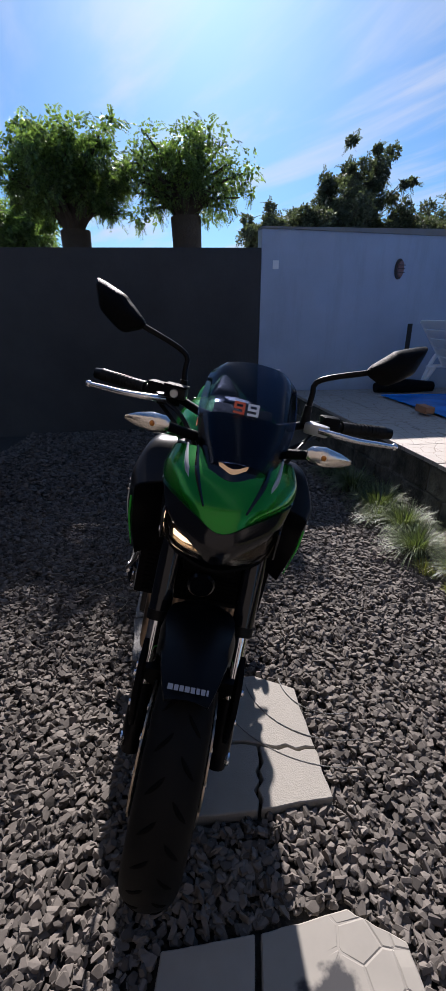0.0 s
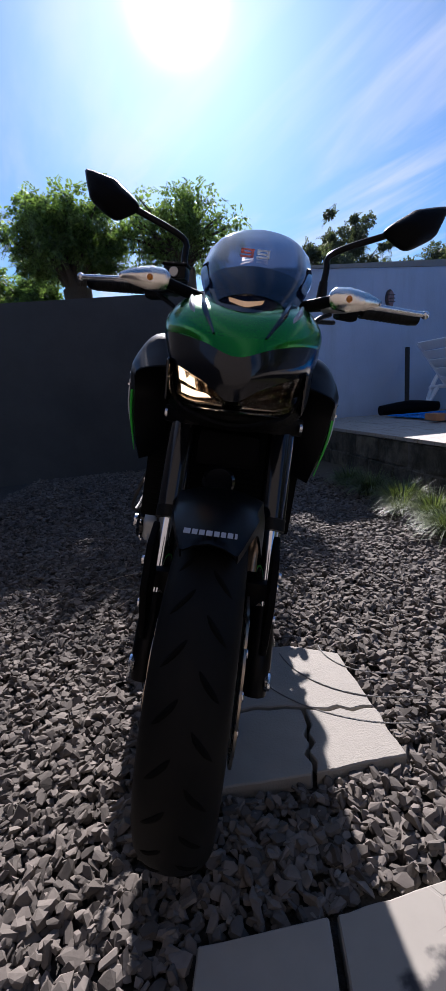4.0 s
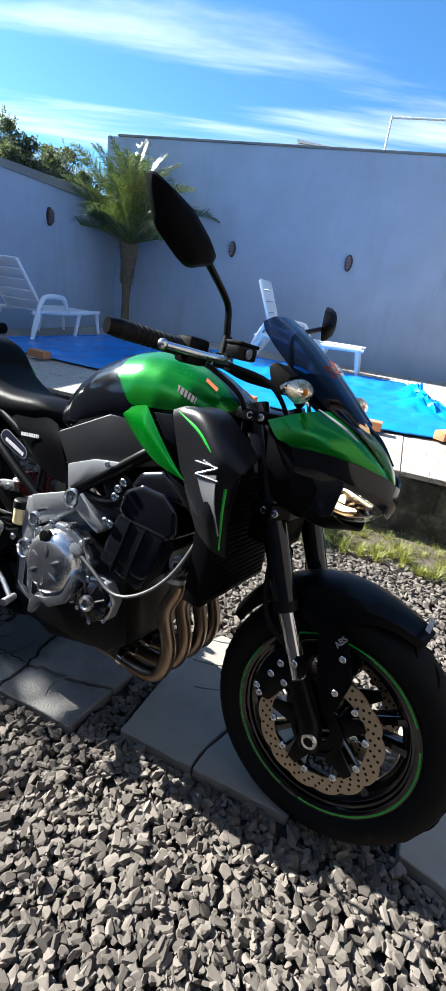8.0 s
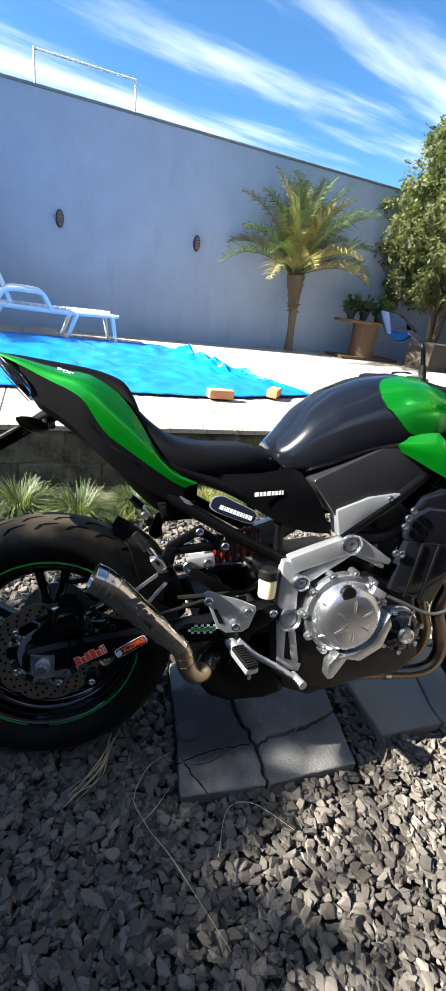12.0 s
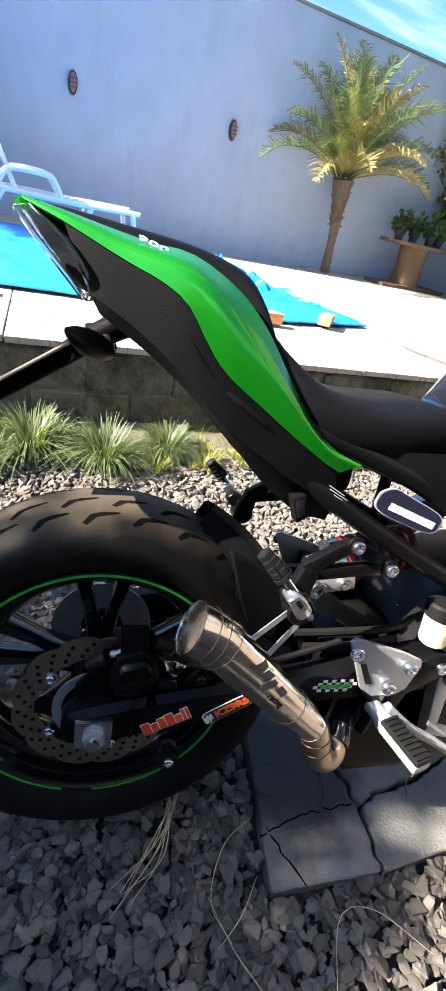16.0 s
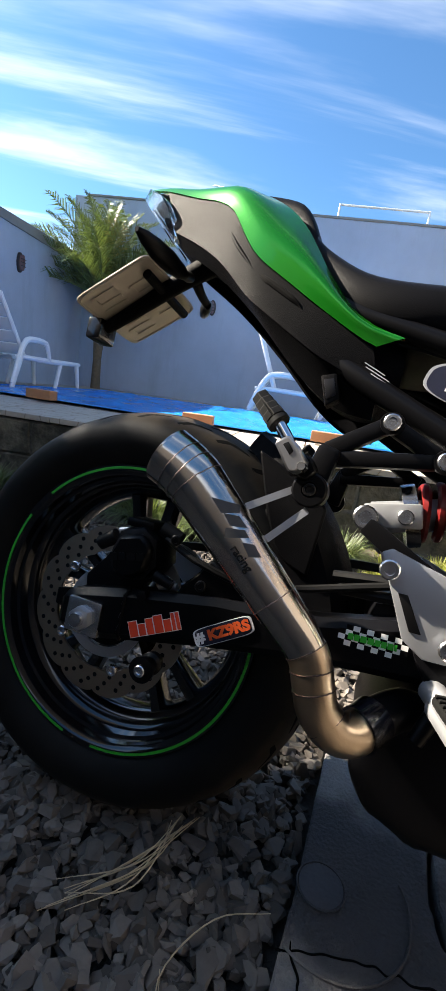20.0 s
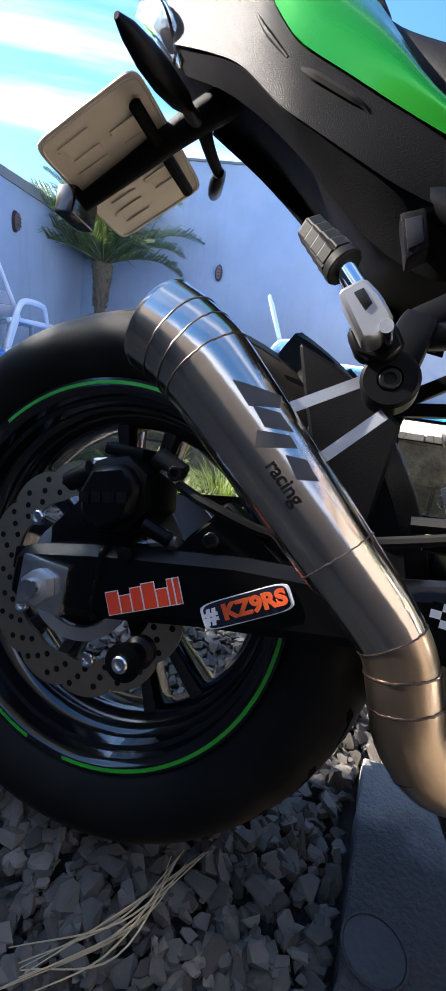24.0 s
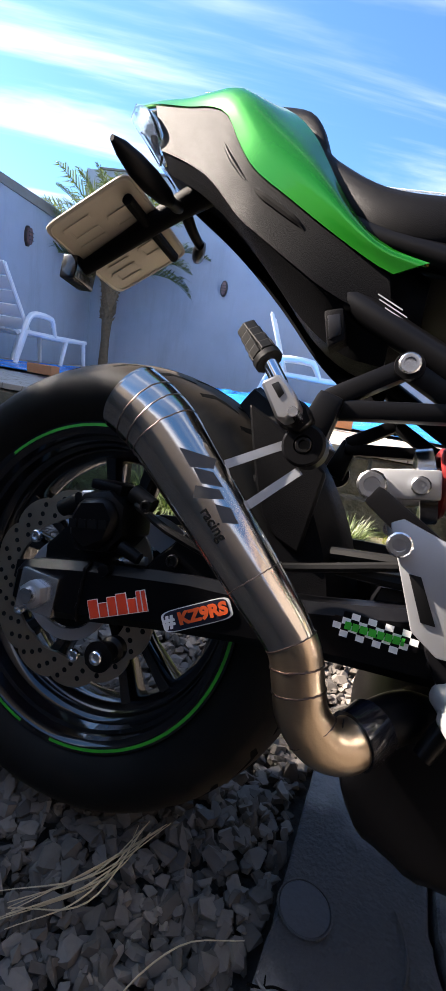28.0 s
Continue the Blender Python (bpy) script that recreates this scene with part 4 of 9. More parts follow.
def palm(x, y, z, trunk_h, lean, fronds, length, label, seed, dry=0.2):
    r = random.Random(seed)
    p = tagged(new("palm"), label, "palm")
    p.matrix_basis = Matrix.Translation((x, y, z))
    top = V(lean[0], lean[1], trunk_h)
    part("trunk", tube([(0, 0, 0), (lean[0] * 0.2, lean[1] * 0.2, trunk_h * 0.4), (lean[0] * 0.6, lean[1] * 0.6, trunk_h * 0.75), tuple(top)], [0.075, 0.060, 0.085, 0.15], 12), M_PALMTRUNK, p)
    bm = bmesh.new()
    for k in range(170):
        a, u = r.uniform(0, 6.28), r.uniform(0.55, 1.06)
        c = V(lean[0] * u ** 1.5, lean[1] * u ** 1.5, trunk_h * u)
        o = V(math.cos(a), math.sin(a), 0)
        tube([tuple(c + o * 0.06), tuple(c + o * (0.12 + 0.12 * max(0, u - 0.7) * r.uniform(0.6, 2.2)) + V(0, 0, r.uniform(-0.02, 0.14)))], [0.02, 0.004], 5, bm=bm)
    part("crown_shaft", bm, M_PALMTRUNK, p)
    for k in range(fronds):
        a = 2.39996 * k + r.uniform(-0.25, 0.25)
        e0 = radians(89 - 74 * (k / fronds) ** 1.0)
        o = V(math.cos(a), math.sin(a), 0)
        l = length * r.uniform(0.85, 1.1)
        rach = [top.copy()]
        for j in range(12):
            e = e0 - radians(38 + 42 * k / fronds) * (j / 12) ** 1.9
            rach.append(rach[-1] + (o * math.cos(e) + V(0, 0, math.sin(e))) * l / 12)
        fr = part("frond", tube([tuple(q) for q in rach[::3]], [0.016, 0.009, 0.006, 0.003], 5, 10), M_PALMLEAF, p)
        vs, fs = [], []
        for j in range(46):
            u = 0.14 + 0.86 * j / 46
            i = min(11, int(u * 12))
            c = rach[i].lerp(rach[i + 1], u * 12 - i)
            d = (rach[i + 1] - rach[i]).normalized()
            side = d.cross(V(0, 0, 1)).normalized()
            for s in (-1, 1):
                ll = length * 0.31 * math.sin(math.pi * min(1, 0.18 + u * 0.82)) ** 0.7 * r.uniform(0.6, 1.15)
                w = d * 0.0085
                tipv = c + (side * s * 0.7 + d * 0.75 + V(0, 0, r.uniform(0.1, 0.6))).normalized() * ll - V(0, 0, ll * r.uniform(0.1, 0.42))
                midv = c.lerp(tipv, 0.5) + V(0, 0, ll * 0.20)
                b = len(vs)
                vs += [tuple(c - w), tuple(c + w), tuple(midv + w * 0.9), tuple(midv - w * 0.9), tuple(tipv)]
                fs += [(b, b + 1, b + 2, b + 3), (b + 3, b + 2, b + 4)]
        me = bpy.data.meshes.new("leaf_blade")
        me.from_pydata(vs, [], fs)
        link_mesh("leaf_blade", me, M_DRYPALM if r.random() < dry else M_PALMLEAF, fr, smooth=False)
    return p


M_DRYPALM = mat("yellowing_frond", (0.20, 0.17, 0.05), 0.6, 0, 0.3, 3, island=0.35)
palm(5.58, 5.38, DECK_Z - 0.02, 1.30, (0.06, 0.02), 46, 1.45, "feathery date palm in the corner of the pool garden", 5, 0.1)
palm(7.16, -1.64, DECK_Z - 0.02, 1.22, (0.05, 0.08), 44, 1.50, "feathery date palm with yellowing lower fronds by the wall", 6, 0.35)

# conifer and things at the end of the deck
con = tagged(new("conifer"), "dense yellow-green conifer at the end of the deck", "conifer")
con.matrix_basis = Matrix.Translation((7.2, -4.45, DECK_Z - 0.04))
r = random.Random(77)
for k in range(4):
    part("stem", tube([(0, 0, 0), (0.12 * math.cos(k * 1.6), 0.12 * math.sin(k * 1.6), 0.9), (0.25 * math.cos(k * 1.6), 0.25 * math.sin(k * 1.6), 2.2)], [0.07, 0.05, 0.02], 8), M_BARK, con)
cen = []
for k in range(420):
    u = r.random()
    z = 1.15 + 3.35 * u
    rr = 1.55 * (1 - abs(u - 0.32) / 0.75) ** 0.7 if abs(u - 0.32) < 0.75 else 0.1
    a = r.uniform(0, 6.28)
    q = r.uniform(0.3, 1) * rr
    cen.append((math.cos(a) * q, math.sin(a) * q, z, r.uniform(0.09, 0.24)))
leaf_cloud("inner_leaves", cen, M_CONIFER, 90, 0.06, 5, con)
sprays("crown", cen, M_CONIFER, 6500, 0.055, 6, con, "dense sprays of yellow-green foliage")

spool = tagged(new("spool_table"), "weathered wooden stump table holding potted plants", "table")
part("tabletop", prism([(-0.55, -0.28), (0.55, -0.30), (0.58, 0.26), (-0.52, 0.3)], 0.60, 0.65, 0.01, plane="xy"), M_SPOOLWOOD, spool)
part("stump", lathe([(0, 0.0), (0, 0.26), (0.1, 0.235), (0.3, 0.22), (0.5, 0.23), (0.6, 0.245), (0.6, 0.0)], (0.0, 0, 0), 22, "z"), M_SPOOLWOOD, spool)
part("base_board", box((-0.6, -0.25, -0.002), (0.7, 0.25, 0.05), 0.008), M_SPOOLWOOD, spool)
spool.matrix_basis = Matrix.Translation((7.18, -3.05, DECK_Z)) @ Matrix.Rotation(radians(-79), 4, "Z")
for k, (dx, dy, h) in enumerate(((-0.02, 0.36, 0.34), (0.03, 0.08, 0.28), (0.0, -0.2, 0.36), (0.08, -0.4, 0.22))):
    pt = tagged(new("potted_plant"), "small leafy plant in a black pot on the wooden table", "potted plant", "plants on the table")
    pt.matrix_basis = Matrix.Translation((7.18 + dx, -3.05 + dy, DECK_Z + 0.65))
    part("pot", lathe([(0, 0.0), (0, 0.06), (0.13, 0.085), (0.14, 0.09), (0.14, 0.075), (0.12, 0.07), (0.12, 0.0)], (0, 0, 0), 18, "z"), M_POT, pt)
    leaf_cloud("leaves", [(0, 0, 0.14 + h * 0.5, h * 0.42), (0.03, 0.02, 0.12 + h * 0.35, h * 0.4), (0, 0, 0.2, 0.09)], M_LEAF, 60, 0.09, 50 + k, pt)
outhouse = tagged(new("outhouse"), "low white outbuilding at the end of the deck", "building")
part("wall", box((6.2, -7.6, -0.04), (9.2, -5.9, 2.0), 0.01), M_OUTWALL, outhouse)
part("roof", box((6.0, -7.9, 2.0), (9.4, -5.6, 2.12), 0.02), M_ROOF, outhouse)
part("window", box((6.185, -7.2, 1.0), (6.21, -6.4, 1.7), 0.004), M_IRON, outhouse)
# dark planting boxes below the conifer
for k, (x, y, w) in enumerate(((6.6, -4.1, 0.7), (6.9, -4.9, 0.9))):
    o = tagged(link("planter_box", box((-w / 2, -0.25, 0), (w / 2, 0.25, 0.45), 0.02), M_BARK), "dark weathered planter box below the conifer", "planter box")
    o.matrix_basis = Matrix.Translation((x, y, DECK_Z)) @ Matrix.Rotation(radians(-70 + 20 * k), 4, "Z")

# white tubular frame and a ridge of tiles rising behind the far wall
goal = tagged(new("goal_frame"), "white tubular metal frame rising behind the tall wall", "frame")
g0, g1 = V(10.15, 2.9, 0), V(10.5, 1.12, 0)
for p in (g0, g1):
    part("upright", tube([(p.x, p.y, -0.04), (p.x, p.y, 4.68)], 0.022, 8), M_WHITEPLASTIC, goal)
part("crossbar", tube([(g0.x, g0.y, 4.66), (g1.x, g1.y, 4.66)], 0.022, 8), M_WHITEPLASTIC, goal)
shed = tagged(new("neighbour_roof"), "edge of a pale neighbouring roof behind the tall wall", "roof")
bm = bmesh.new()
for low, high in ((0.0, 0.052), (0.058, 0.080)):
    ends = [[CORNER + FD * d + WD * w + V(0, 0, z) for w, z in ((0.205 - low * 0.3, a + (b - a) * low / 0.08), (0.205 - low * 0.3, a + (b - a) * high / 0.08), (0.9, a + (b - a) * high / 0.08 + 0.02), (0.9, a + (b - a) * low / 0.08 + 0.02))] for d, a, b in ((2.84, 3.235, 3.372), (3.72, 3.225, 3.258))]
    rings(bm, ends)
part("roof", bm, M_OUTWALL, shed)
part("wall", box((7.05, 2.65, -0.04), (7.55, 3.4, 3.28), 0.01), M_OUTWALL, shed)


# ---- the motorcycle: x to its left, y to its rear, z up, before it leans on its stand ----
AXIS = V(0, 0.42, 0.9075).normalized()
STEER = Matrix.Translation((0, 0.30, 1.0)) @ Matrix.Rotation(radians(-5.0), 4, AXIS) @ Matrix.Translation((0, -0.30, -1.0))
bike = tagged(new("motorcycle"), "green and black naked sport motorcycle leaning on its side stand", "motorcycle")
bike.matrix_basis = Matrix.Translation((-0.02, 0, 0)) @ Matrix.Rotation(radians(-0.8), 4, "Z") @ Matrix.Rotation(radians(13), 4, "Y")
FW, RW = V(0, -0.005, 0.301), V(0, 1.477, 0.318)

bm = lathe([(0, 0.0), (0, 1.0), (-0.55, 1.0), (-0.7, 0.85), (-0.7, 0.55), (-0.35, 0.5), (-0.35, 0.0)], (0, 0, 0), 12)
bmesh.ops.recalc_face_normals(bm, faces=bm.faces)
bolt_me = bpy.data.meshes.new("bolt")
bm.to_mesh(bolt_me)
bm.free()
bolt_me.shade_smooth()
bolt_me.set_sharp_from_angle(angle=radians(30))
bolt_meshes = {}


def bolt(p, r, parent, material=None, side=-1, steer=False):
    material = material or M_ALUBRIGHT
    if material.name not in bolt_meshes:
        me = bolt_me.copy()
        me.materials.append(material)
        bolt_meshes[material.name] = me
    o = new("bolt", bolt_meshes[material.name])
    o.parent = parent
    m = Matrix.Translation(p) @ Matrix.Diagonal((r * (1 if side < 0 else -1), r, r, 1))
    o.matrix_basis = STEER @ m if steer else m
    return o


def tyre_profile(r, w, rim, k=0.5):
    half = [(p[0] * w, rim + 0.007 + (r - rim - 0.007) * p[1]) for p in TYRE]
    return half + [(-x, q) for x, q in half[-2::-1]]


TYRE = [(-0.36, -0.05), (-0.40, 0.0), (-0.44, 0.10), (-0.485, 0.26), (-0.50, 0.40), (-0.488, 0.55), (-0.45, 0.68), (-0.39, 0.79), (-0.31, 0.87), (-0.22, 0.935), (-0.11, 0.985), (0.0, 1.0)]


def tyre_radius(x, r, w, rim):
    xs = [p[0] * w for p in TYRE[4:]]
    return float(np.interp(-abs(x), xs, [rim + 0.007 + (r - rim - 0.007) * p[1] for p in TYRE[4:]]))


def wheel(name, c, r, w, rim, spokes, label, steer, sidewall=0.5):
    half = [(w * 0.405, rim + 0.0075), (w * 0.42, rim + 0.006), (w * 0.42, rim - 0.003), (w * 0.405, rim - 0.006), (w * 0.395, rim - 0.0105), (w * 0.325, rim - 0.0125), (w * 0.315, rim - 0.0175), (w * 0.235, rim - 0.0205), (w * 0.225, rim - 0.0255), (w * 0.12, rim - 0.041), (w * 0.05, rim - 0.043)]
    bm = lathe([(-x, q) for x, q in half] + half[::-1], c, 96, close=True)
    lathe([(-0.055, 0.0), (-0.055, 0.030), (-0.04, 0.045), (0.04, 0.045), (0.055, 0.030), (0.055, 0.0)], c, 32, bm=bm)
    wh = part(name, bm, M_RIM, bike, label, steer=steer)
    for k in range(spokes):
        a = 2 * math.pi * k / spokes + 0.3
        for s in (-1, 1):
            a0, a1 = a + s * 0.10, a + s * 0.19
            p0 = c + V(s * 0.0, math.cos(a0) * 0.035, math.sin(a0) * 0.035)
            p1 = c + V(0, math.cos(a1) * (rim - 0.02), math.sin(a1) * (rim - 0.02))
            d = (p1 - p0).normalized()
            n = V(0, -d.z, d.y)
            bm = bmesh.new()
            loops = []
            for u, wi, th in ((0, 0.013, 0.030), (0.5, 0.010, 0.018), (1, 0.014, 0.026)):
                q = p0.lerp(p1, u)
                loops.append([q + n * wi * cx + V(th * cy, 0, 0) for cx, cy in ((-1, -.6), (-.6, -1), (.6, -1), (1, -.6), (1, .6), (.6, 1), (-.6, 1), (-1, .6))])
            rings(bm, loops)
            part("spoke", bm, M_RIM, wh, steer=steer)
    part("tyre", lathe(tyre_profile(r, w, rim, sidewall), c, 96, close=True), M_RUBBER if steer else M_REARRUBBER, wh, "black road tyre with worn tread", steer=steer, angle=60)
    for s in (-1, 1):
        for k in range(3):
            a0 = 2 * math.pi * k / 3 + 0.75
            bm = bmesh.new()
            arc = [a0 + (2 * math.pi / 3 - 0.24) * j / 30 for j in range(31)]
            rings(bm, [[c + V(s * (w * 0.42 + dx), math.cos(a) * rr, math.sin(a) * rr) for dx, rr in ((-0.0004, rim - 0.0012), (-0.0004, rim + 0.0028), (0.0006, rim + 0.0028), (0.0006, rim - 0.0012))] for a in arc])
            part("rim_stripe", bm, M_GREENLINE, wh, "thin green rim stripe", steer=steer)
    # tread grooves: short curved cuts on the front, hooked ones in two rows on the rear
    if steer:
        for k in range(26):
            a = 2 * math.pi * k / 26
            for s in (-1, 1):
                pts = []
                for j in range(6):
                    u = j / 5
                    x = s * w * (0.06 + 0.30 * u)
                    rr = tyre_radius(x, r, w, rim) - 0.0025
                    aa = a + (0.12 if s > 0 else 0) + 0.16 * u ** 0.8
                    pts.append(c + V(x, math.cos(aa) * rr, math.sin(aa) * rr))
                part("tread_groove", tube([tuple(p) for p in pts], [0.001, 0.0045, 0.0055, 0.0045, 0.001], 8, 8), M_GROOVE, wh, steer=steer)
        return wh
    hookp = [(-0.018, 0.016), (-0.006, 0.0015), (0.012, -0.003), (0.034, -0.004), (0.039, -0.001), (0.020, 0.0035), (0.004, 0.0065), (-0.010, 0.019)]
    for k in range(27):
        for x0, shift in ((0.115, 0.0), (0.295, 0.45)):
            for s in (-1, 1):
                a = 2 * math.pi * (k + shift + (0.5 if s > 0 else 0)) / 27
                bm = bmesh.new()
                vs = []
                for along, dx in hookp:
                    x = s * (w * x0 + dx)
                    rr = tyre_radius(x, r, w, rim) + 0.0004
                    vs.append(bm.verts.new(c + V(x, math.cos(a + along / r) * rr, math.sin(a + along / r) * rr)))
                for i in range(3):
                    bm.faces.new((vs[i], vs[i + 1], vs[6 - i], vs[7 - i]))
                part("tread_groove", bm, M_GROOVE, wh, smooth=False)
    return wh


def petal_disc(c, x, r0, r1, name, parent, steer, carrier=0.062, buttons=10, holes=32, petals=14):
    n = 240
    bm = bmesh.new()
    loops = []
    for rr, xx in ((r0, x - 0.0022), (r1, x - 0.0022), (r1, x + 0.0022), (r0, x + 0.0022)):
        row = []
        for k in range(n):
            a = 2 * math.pi * k / n
            f = rr + (0.0075 * abs(math.sin(a * petals / 2)) ** 0.6 - 0.0055 if rr == r1 else 0.003 * abs(math.sin(a * petals / 2)) ** 0.6 - 0.0015)
            row.append(c + V(xx, math.cos(a) * f, math.sin(a) * f))
        loops.append(row)
    vs = [[bm.verts.new(p) for p in row] for row in loops]
    for i in range(4):
        a, b = vs[i], vs[(i + 1) % 4]
        for k in range(n):
            bm.faces.new((a[k], a[(k + 1) % n], b[(k + 1) % n], b[k]))
    d = part(name, bm, M_DISC, parent, "drilled wave-edged steel brake disc", steer=steer)
    bm = bmesh.new()
    for k in range(holes):
        for q in range(3):
            a = 2 * math.pi * (k + q * 0.34) / holes
            rr = r0 + (r1 - r0) * (0.24 + 0.25 * q)
            p = c + V(x, math.cos(a) * rr, math.sin(a) * rr)
            lathe([(-0.0027, 0.0), (-0.0027, 0.0034), (0.0027, 0.0034), (0.0027, 0.0)], p, 8, bm=bm)
    part("drilled_hole", bm, M_SOFTRUBBER, d, steer=steer)
    bm = disc(c, 0.03, carrier, x - 0.003, x + 0.004, 40)
    for k in range(buttons // 2):
        a = 2 * math.pi * k / (buttons // 2)
        p, q = (math.cos(a) * carrier * 0.8, math.sin(a) * carrier * 0.8), (math.cos(a) * (r0 + 0.004), math.sin(a) * (r0 + 0.004))
        beam((c.y + p[0], c.z + p[1]), (c.y + q[0], c.z + q[1]), 0.024, 0.012, x - 0.003, x + 0.004, 0.001, bm)
    part("disc_carrier", bm, M_BLACKSATIN, d, steer=steer)
    for k in range(buttons):
        a = 2 * math.pi * (k + 0.5) / buttons
        bolt(c + V(x - 0.001 if x < 0 else x + 0.001, math.cos(a) * (r0 - 0.002), math.sin(a) * (r0 - 0.002)), 0.0085, d, M_ALUBRIGHT, -1 if x < 0 else 1, steer)
    return d


front_wheel = wheel("front_wheel", FW, 0.300, 0.122, 0.2165, 5, "black cast front wheel with a green rim stripe", True)
rear_wheel = wheel("rear_wheel", RW, 0.318, 0.184, 0.2165, 5, "black cast rear wheel with a green rim stripe", False, 0.46)
for s in (-1, 1):
    petal_disc(FW, s * 0.075, 0.112, 0.150, "front_brake_disc", front_wheel, True)
petal_disc(RW, -0.100, 0.088, 0.125, "rear_brake_disc", rear_wheel, False, 0.05, 5, 24, 12)
part("wheel_speed_ring", disc(RW, 0.052, 0.066, -0.108, -0.104, 48), M_ALUMATT, rear_wheel)
part("wheel_speed_ring", disc(FW, 0.052, 0.062, -0.083, -0.080, 48), M_BLACKSATIN, front_wheel, steer=True)

# fork
F0, F1 = V(0, -0.005, 0.300), V(0, 0.272, 0.90)


def fork_at(s, z):
    u = (z - F0.z) / (F1.z - F0.z)
    return F0.lerp(F1, u) + V(s * 0.106, 0.022 - 0.022 * max(0, 1 - u * 4), 0)


def fork(s):
    a = [fork_at(s, z) for z in (0.565, 0.64, 0.76, 0.98)]
    ob = part("fork_leg", tube([tuple(p) for p in a], [0.0275, 0.029, 0.028, 0.026], 20), M_BLACKGLOSS, bike, "black upside-down fork leg", steer=True)
    part("dust_seal", tube([tuple(fork_at(s, 0.553)), tuple(fork_at(s, 0.575))], 0.0285, 20), M_SOFTRUBBER, ob, steer=True)
    part("chrome_tube", tube([tuple(fork_at(s, 0.39)), tuple(fork_at(s, 0.56))], 0.0205, 20), M_CHROME, ob, "bright chrome inner tube", steer=True)
    foot = [tuple(fork_at(s, z)) for z in (0.415, 0.375, 0.32)] + [(s * 0.106, FW.y, FW.z - 0.028)]
    part("axle_clamp", tube(foot, [0.024, 0.027, 0.027, 0.024], 18), M_BLACKSATIN, ob, steer=True)
    part("axle_end", lathe([(s * 0.0, 0.0), (s * 0.0, 0.017), (s * 0.006, 0.019), (s * 0.011, 0.017), (s * 0.011, 0.011), (s * 0.004, 0.010), (s * 0.004, 0.0)], FW + V(s * 0.122, 0, 0), 24), M_ALUBRIGHT, ob, steer=True)
    # guard in front of the leg with its lettering
    poly = [(-0.02, 0.545), (0.03, 0.575), (0.045, 0.53), (0.02, 0.43), (-0.02, 0.36), (-0.035, 0.39), (-0.05, 0.47)]
    g = part("fork_guard", prism(poly, s * 0.105 if s > 0 else -0.118, 0.118 if s > 0 else -0.105, 0.004), M_PLASTIC, ob, steer=True)
    for y, z in ((-0.018, 0.515), (-0.024, 0.435)):
        bolt(V(s * 0.119, y, z), 0.008, g, M_ALUBRIGHT, s, True)
    # caliper behind the leg
    body = [(0.05, 0.47), (0.10, 0.475), (0.145, 0.43), (0.16, 0.37), (0.145, 0.33), (0.11, 0.33), (0.085, 0.38), (0.05, 0.42)]
    c = part("brake_caliper", prism(body, s * 0.062, s * 0.125, 0.010, 2), M_BLACKSATIN, ob, "black four-piston brake caliper", steer=True)
    for y, z in ((0.075, 0.455), (0.105, 0.44), (0.12, 0.405), (0.145, 0.36), (0.135, 0.345), (0.085, 0.40)):
        bolt(V(s * 0.127, y, z), 0.0085, c, M_ALUBRIGHT, s, True)
    part("brake_hose", tube([(s * 0.115, 0.10, 0.47), (s * 0.125, 0.17, 0.53), (s * 0.115, 0.20, 0.66), (s * 0.08, 0.20, 0.78)], 0.006, 8), M_SOFTRUBBER, c, steer=True)


both(fork)
me = lettering("ABS", 0.019)
me.transform(STEER @ Matrix.Translation((-0.1195, -0.004, 0.548)) @ Matrix.Rotation(radians(-62), 4, "X") @ Matrix.Rotation(radians(-90), 4, "Z") @ Matrix.Rotation(radians(90), 4, "X"))
link_mesh("guard_lettering", me, M_LIGHTGREY, bike, smooth=False)
for z, d in ((0.765, 0.036), (0.955, 0.026)):
    p = fork_at(0, z)
    ob = part("triple_clamp", prism([(-0.15, p.y - 0.02), (-0.10, p.y - 0.045), (0.10, p.y - 0.045), (0.15, p.y - 0.02), (0.14, p.y + 0.04), (0.05, p.y + 0.07), (-0.05, p.y + 0.07), (-0.14, p.y + 0.04)], z - d / 2, z + d / 2, 0.006, plane="xy"), M_BLACKSATIN, bike, steer=True)
    for s in (-1, 1):
        for k in (-1, 1):
            bolt(V(s * 0.141, p.y - 0.012 + k * 0.013, z), 0.009, ob, M_ALUBRIGHT, s, True)

# front mudguard
bm = bmesh.new()
loops = []
for i in range(26):
    a = radians(30 + 87 * i / 25)
    u = i / 25
    top = 0.338 + 0.012 * math.sin(math.pi * min(1, u * 1.2))
    wide = 0.066 + 0.022 * math.exp(-((u - 0.55) / 0.2) ** 2)
    wide *= 1 - 0.35 * max(0, (u - 0.75) / 0.25) ** 2
    drop = 0.030 + 0.085 * math.exp(-((u - 0.55) / 0.17) ** 2) + 0.01 * (1 - u)
    row = []
    for x, r in ((-1.0, top - drop), (-1.0, top - drop * 0.45), (-0.9, top - 0.014), (-0.5, top - 0.002), (0, top + 0.004), (0.5, top - 0.002), (0.9, top - 0.014), (1.0, top - drop * 0.45), (1.0, top - drop)):
        row.append(FW + V(x * wide, math.cos(a) * r, math.sin(a) * r))
    loops.append(row)
rings(bm, loops, False, False)
bmesh.ops.recalc_face_normals(bm, faces=bm.faces)
bmesh.ops.solidify(bm, geom=list(bm.faces), thickness=0.003)
mudguard = part("front_mudguard", bm, M_BLACKSATIN, bike, "black front mudguard", steer=True)


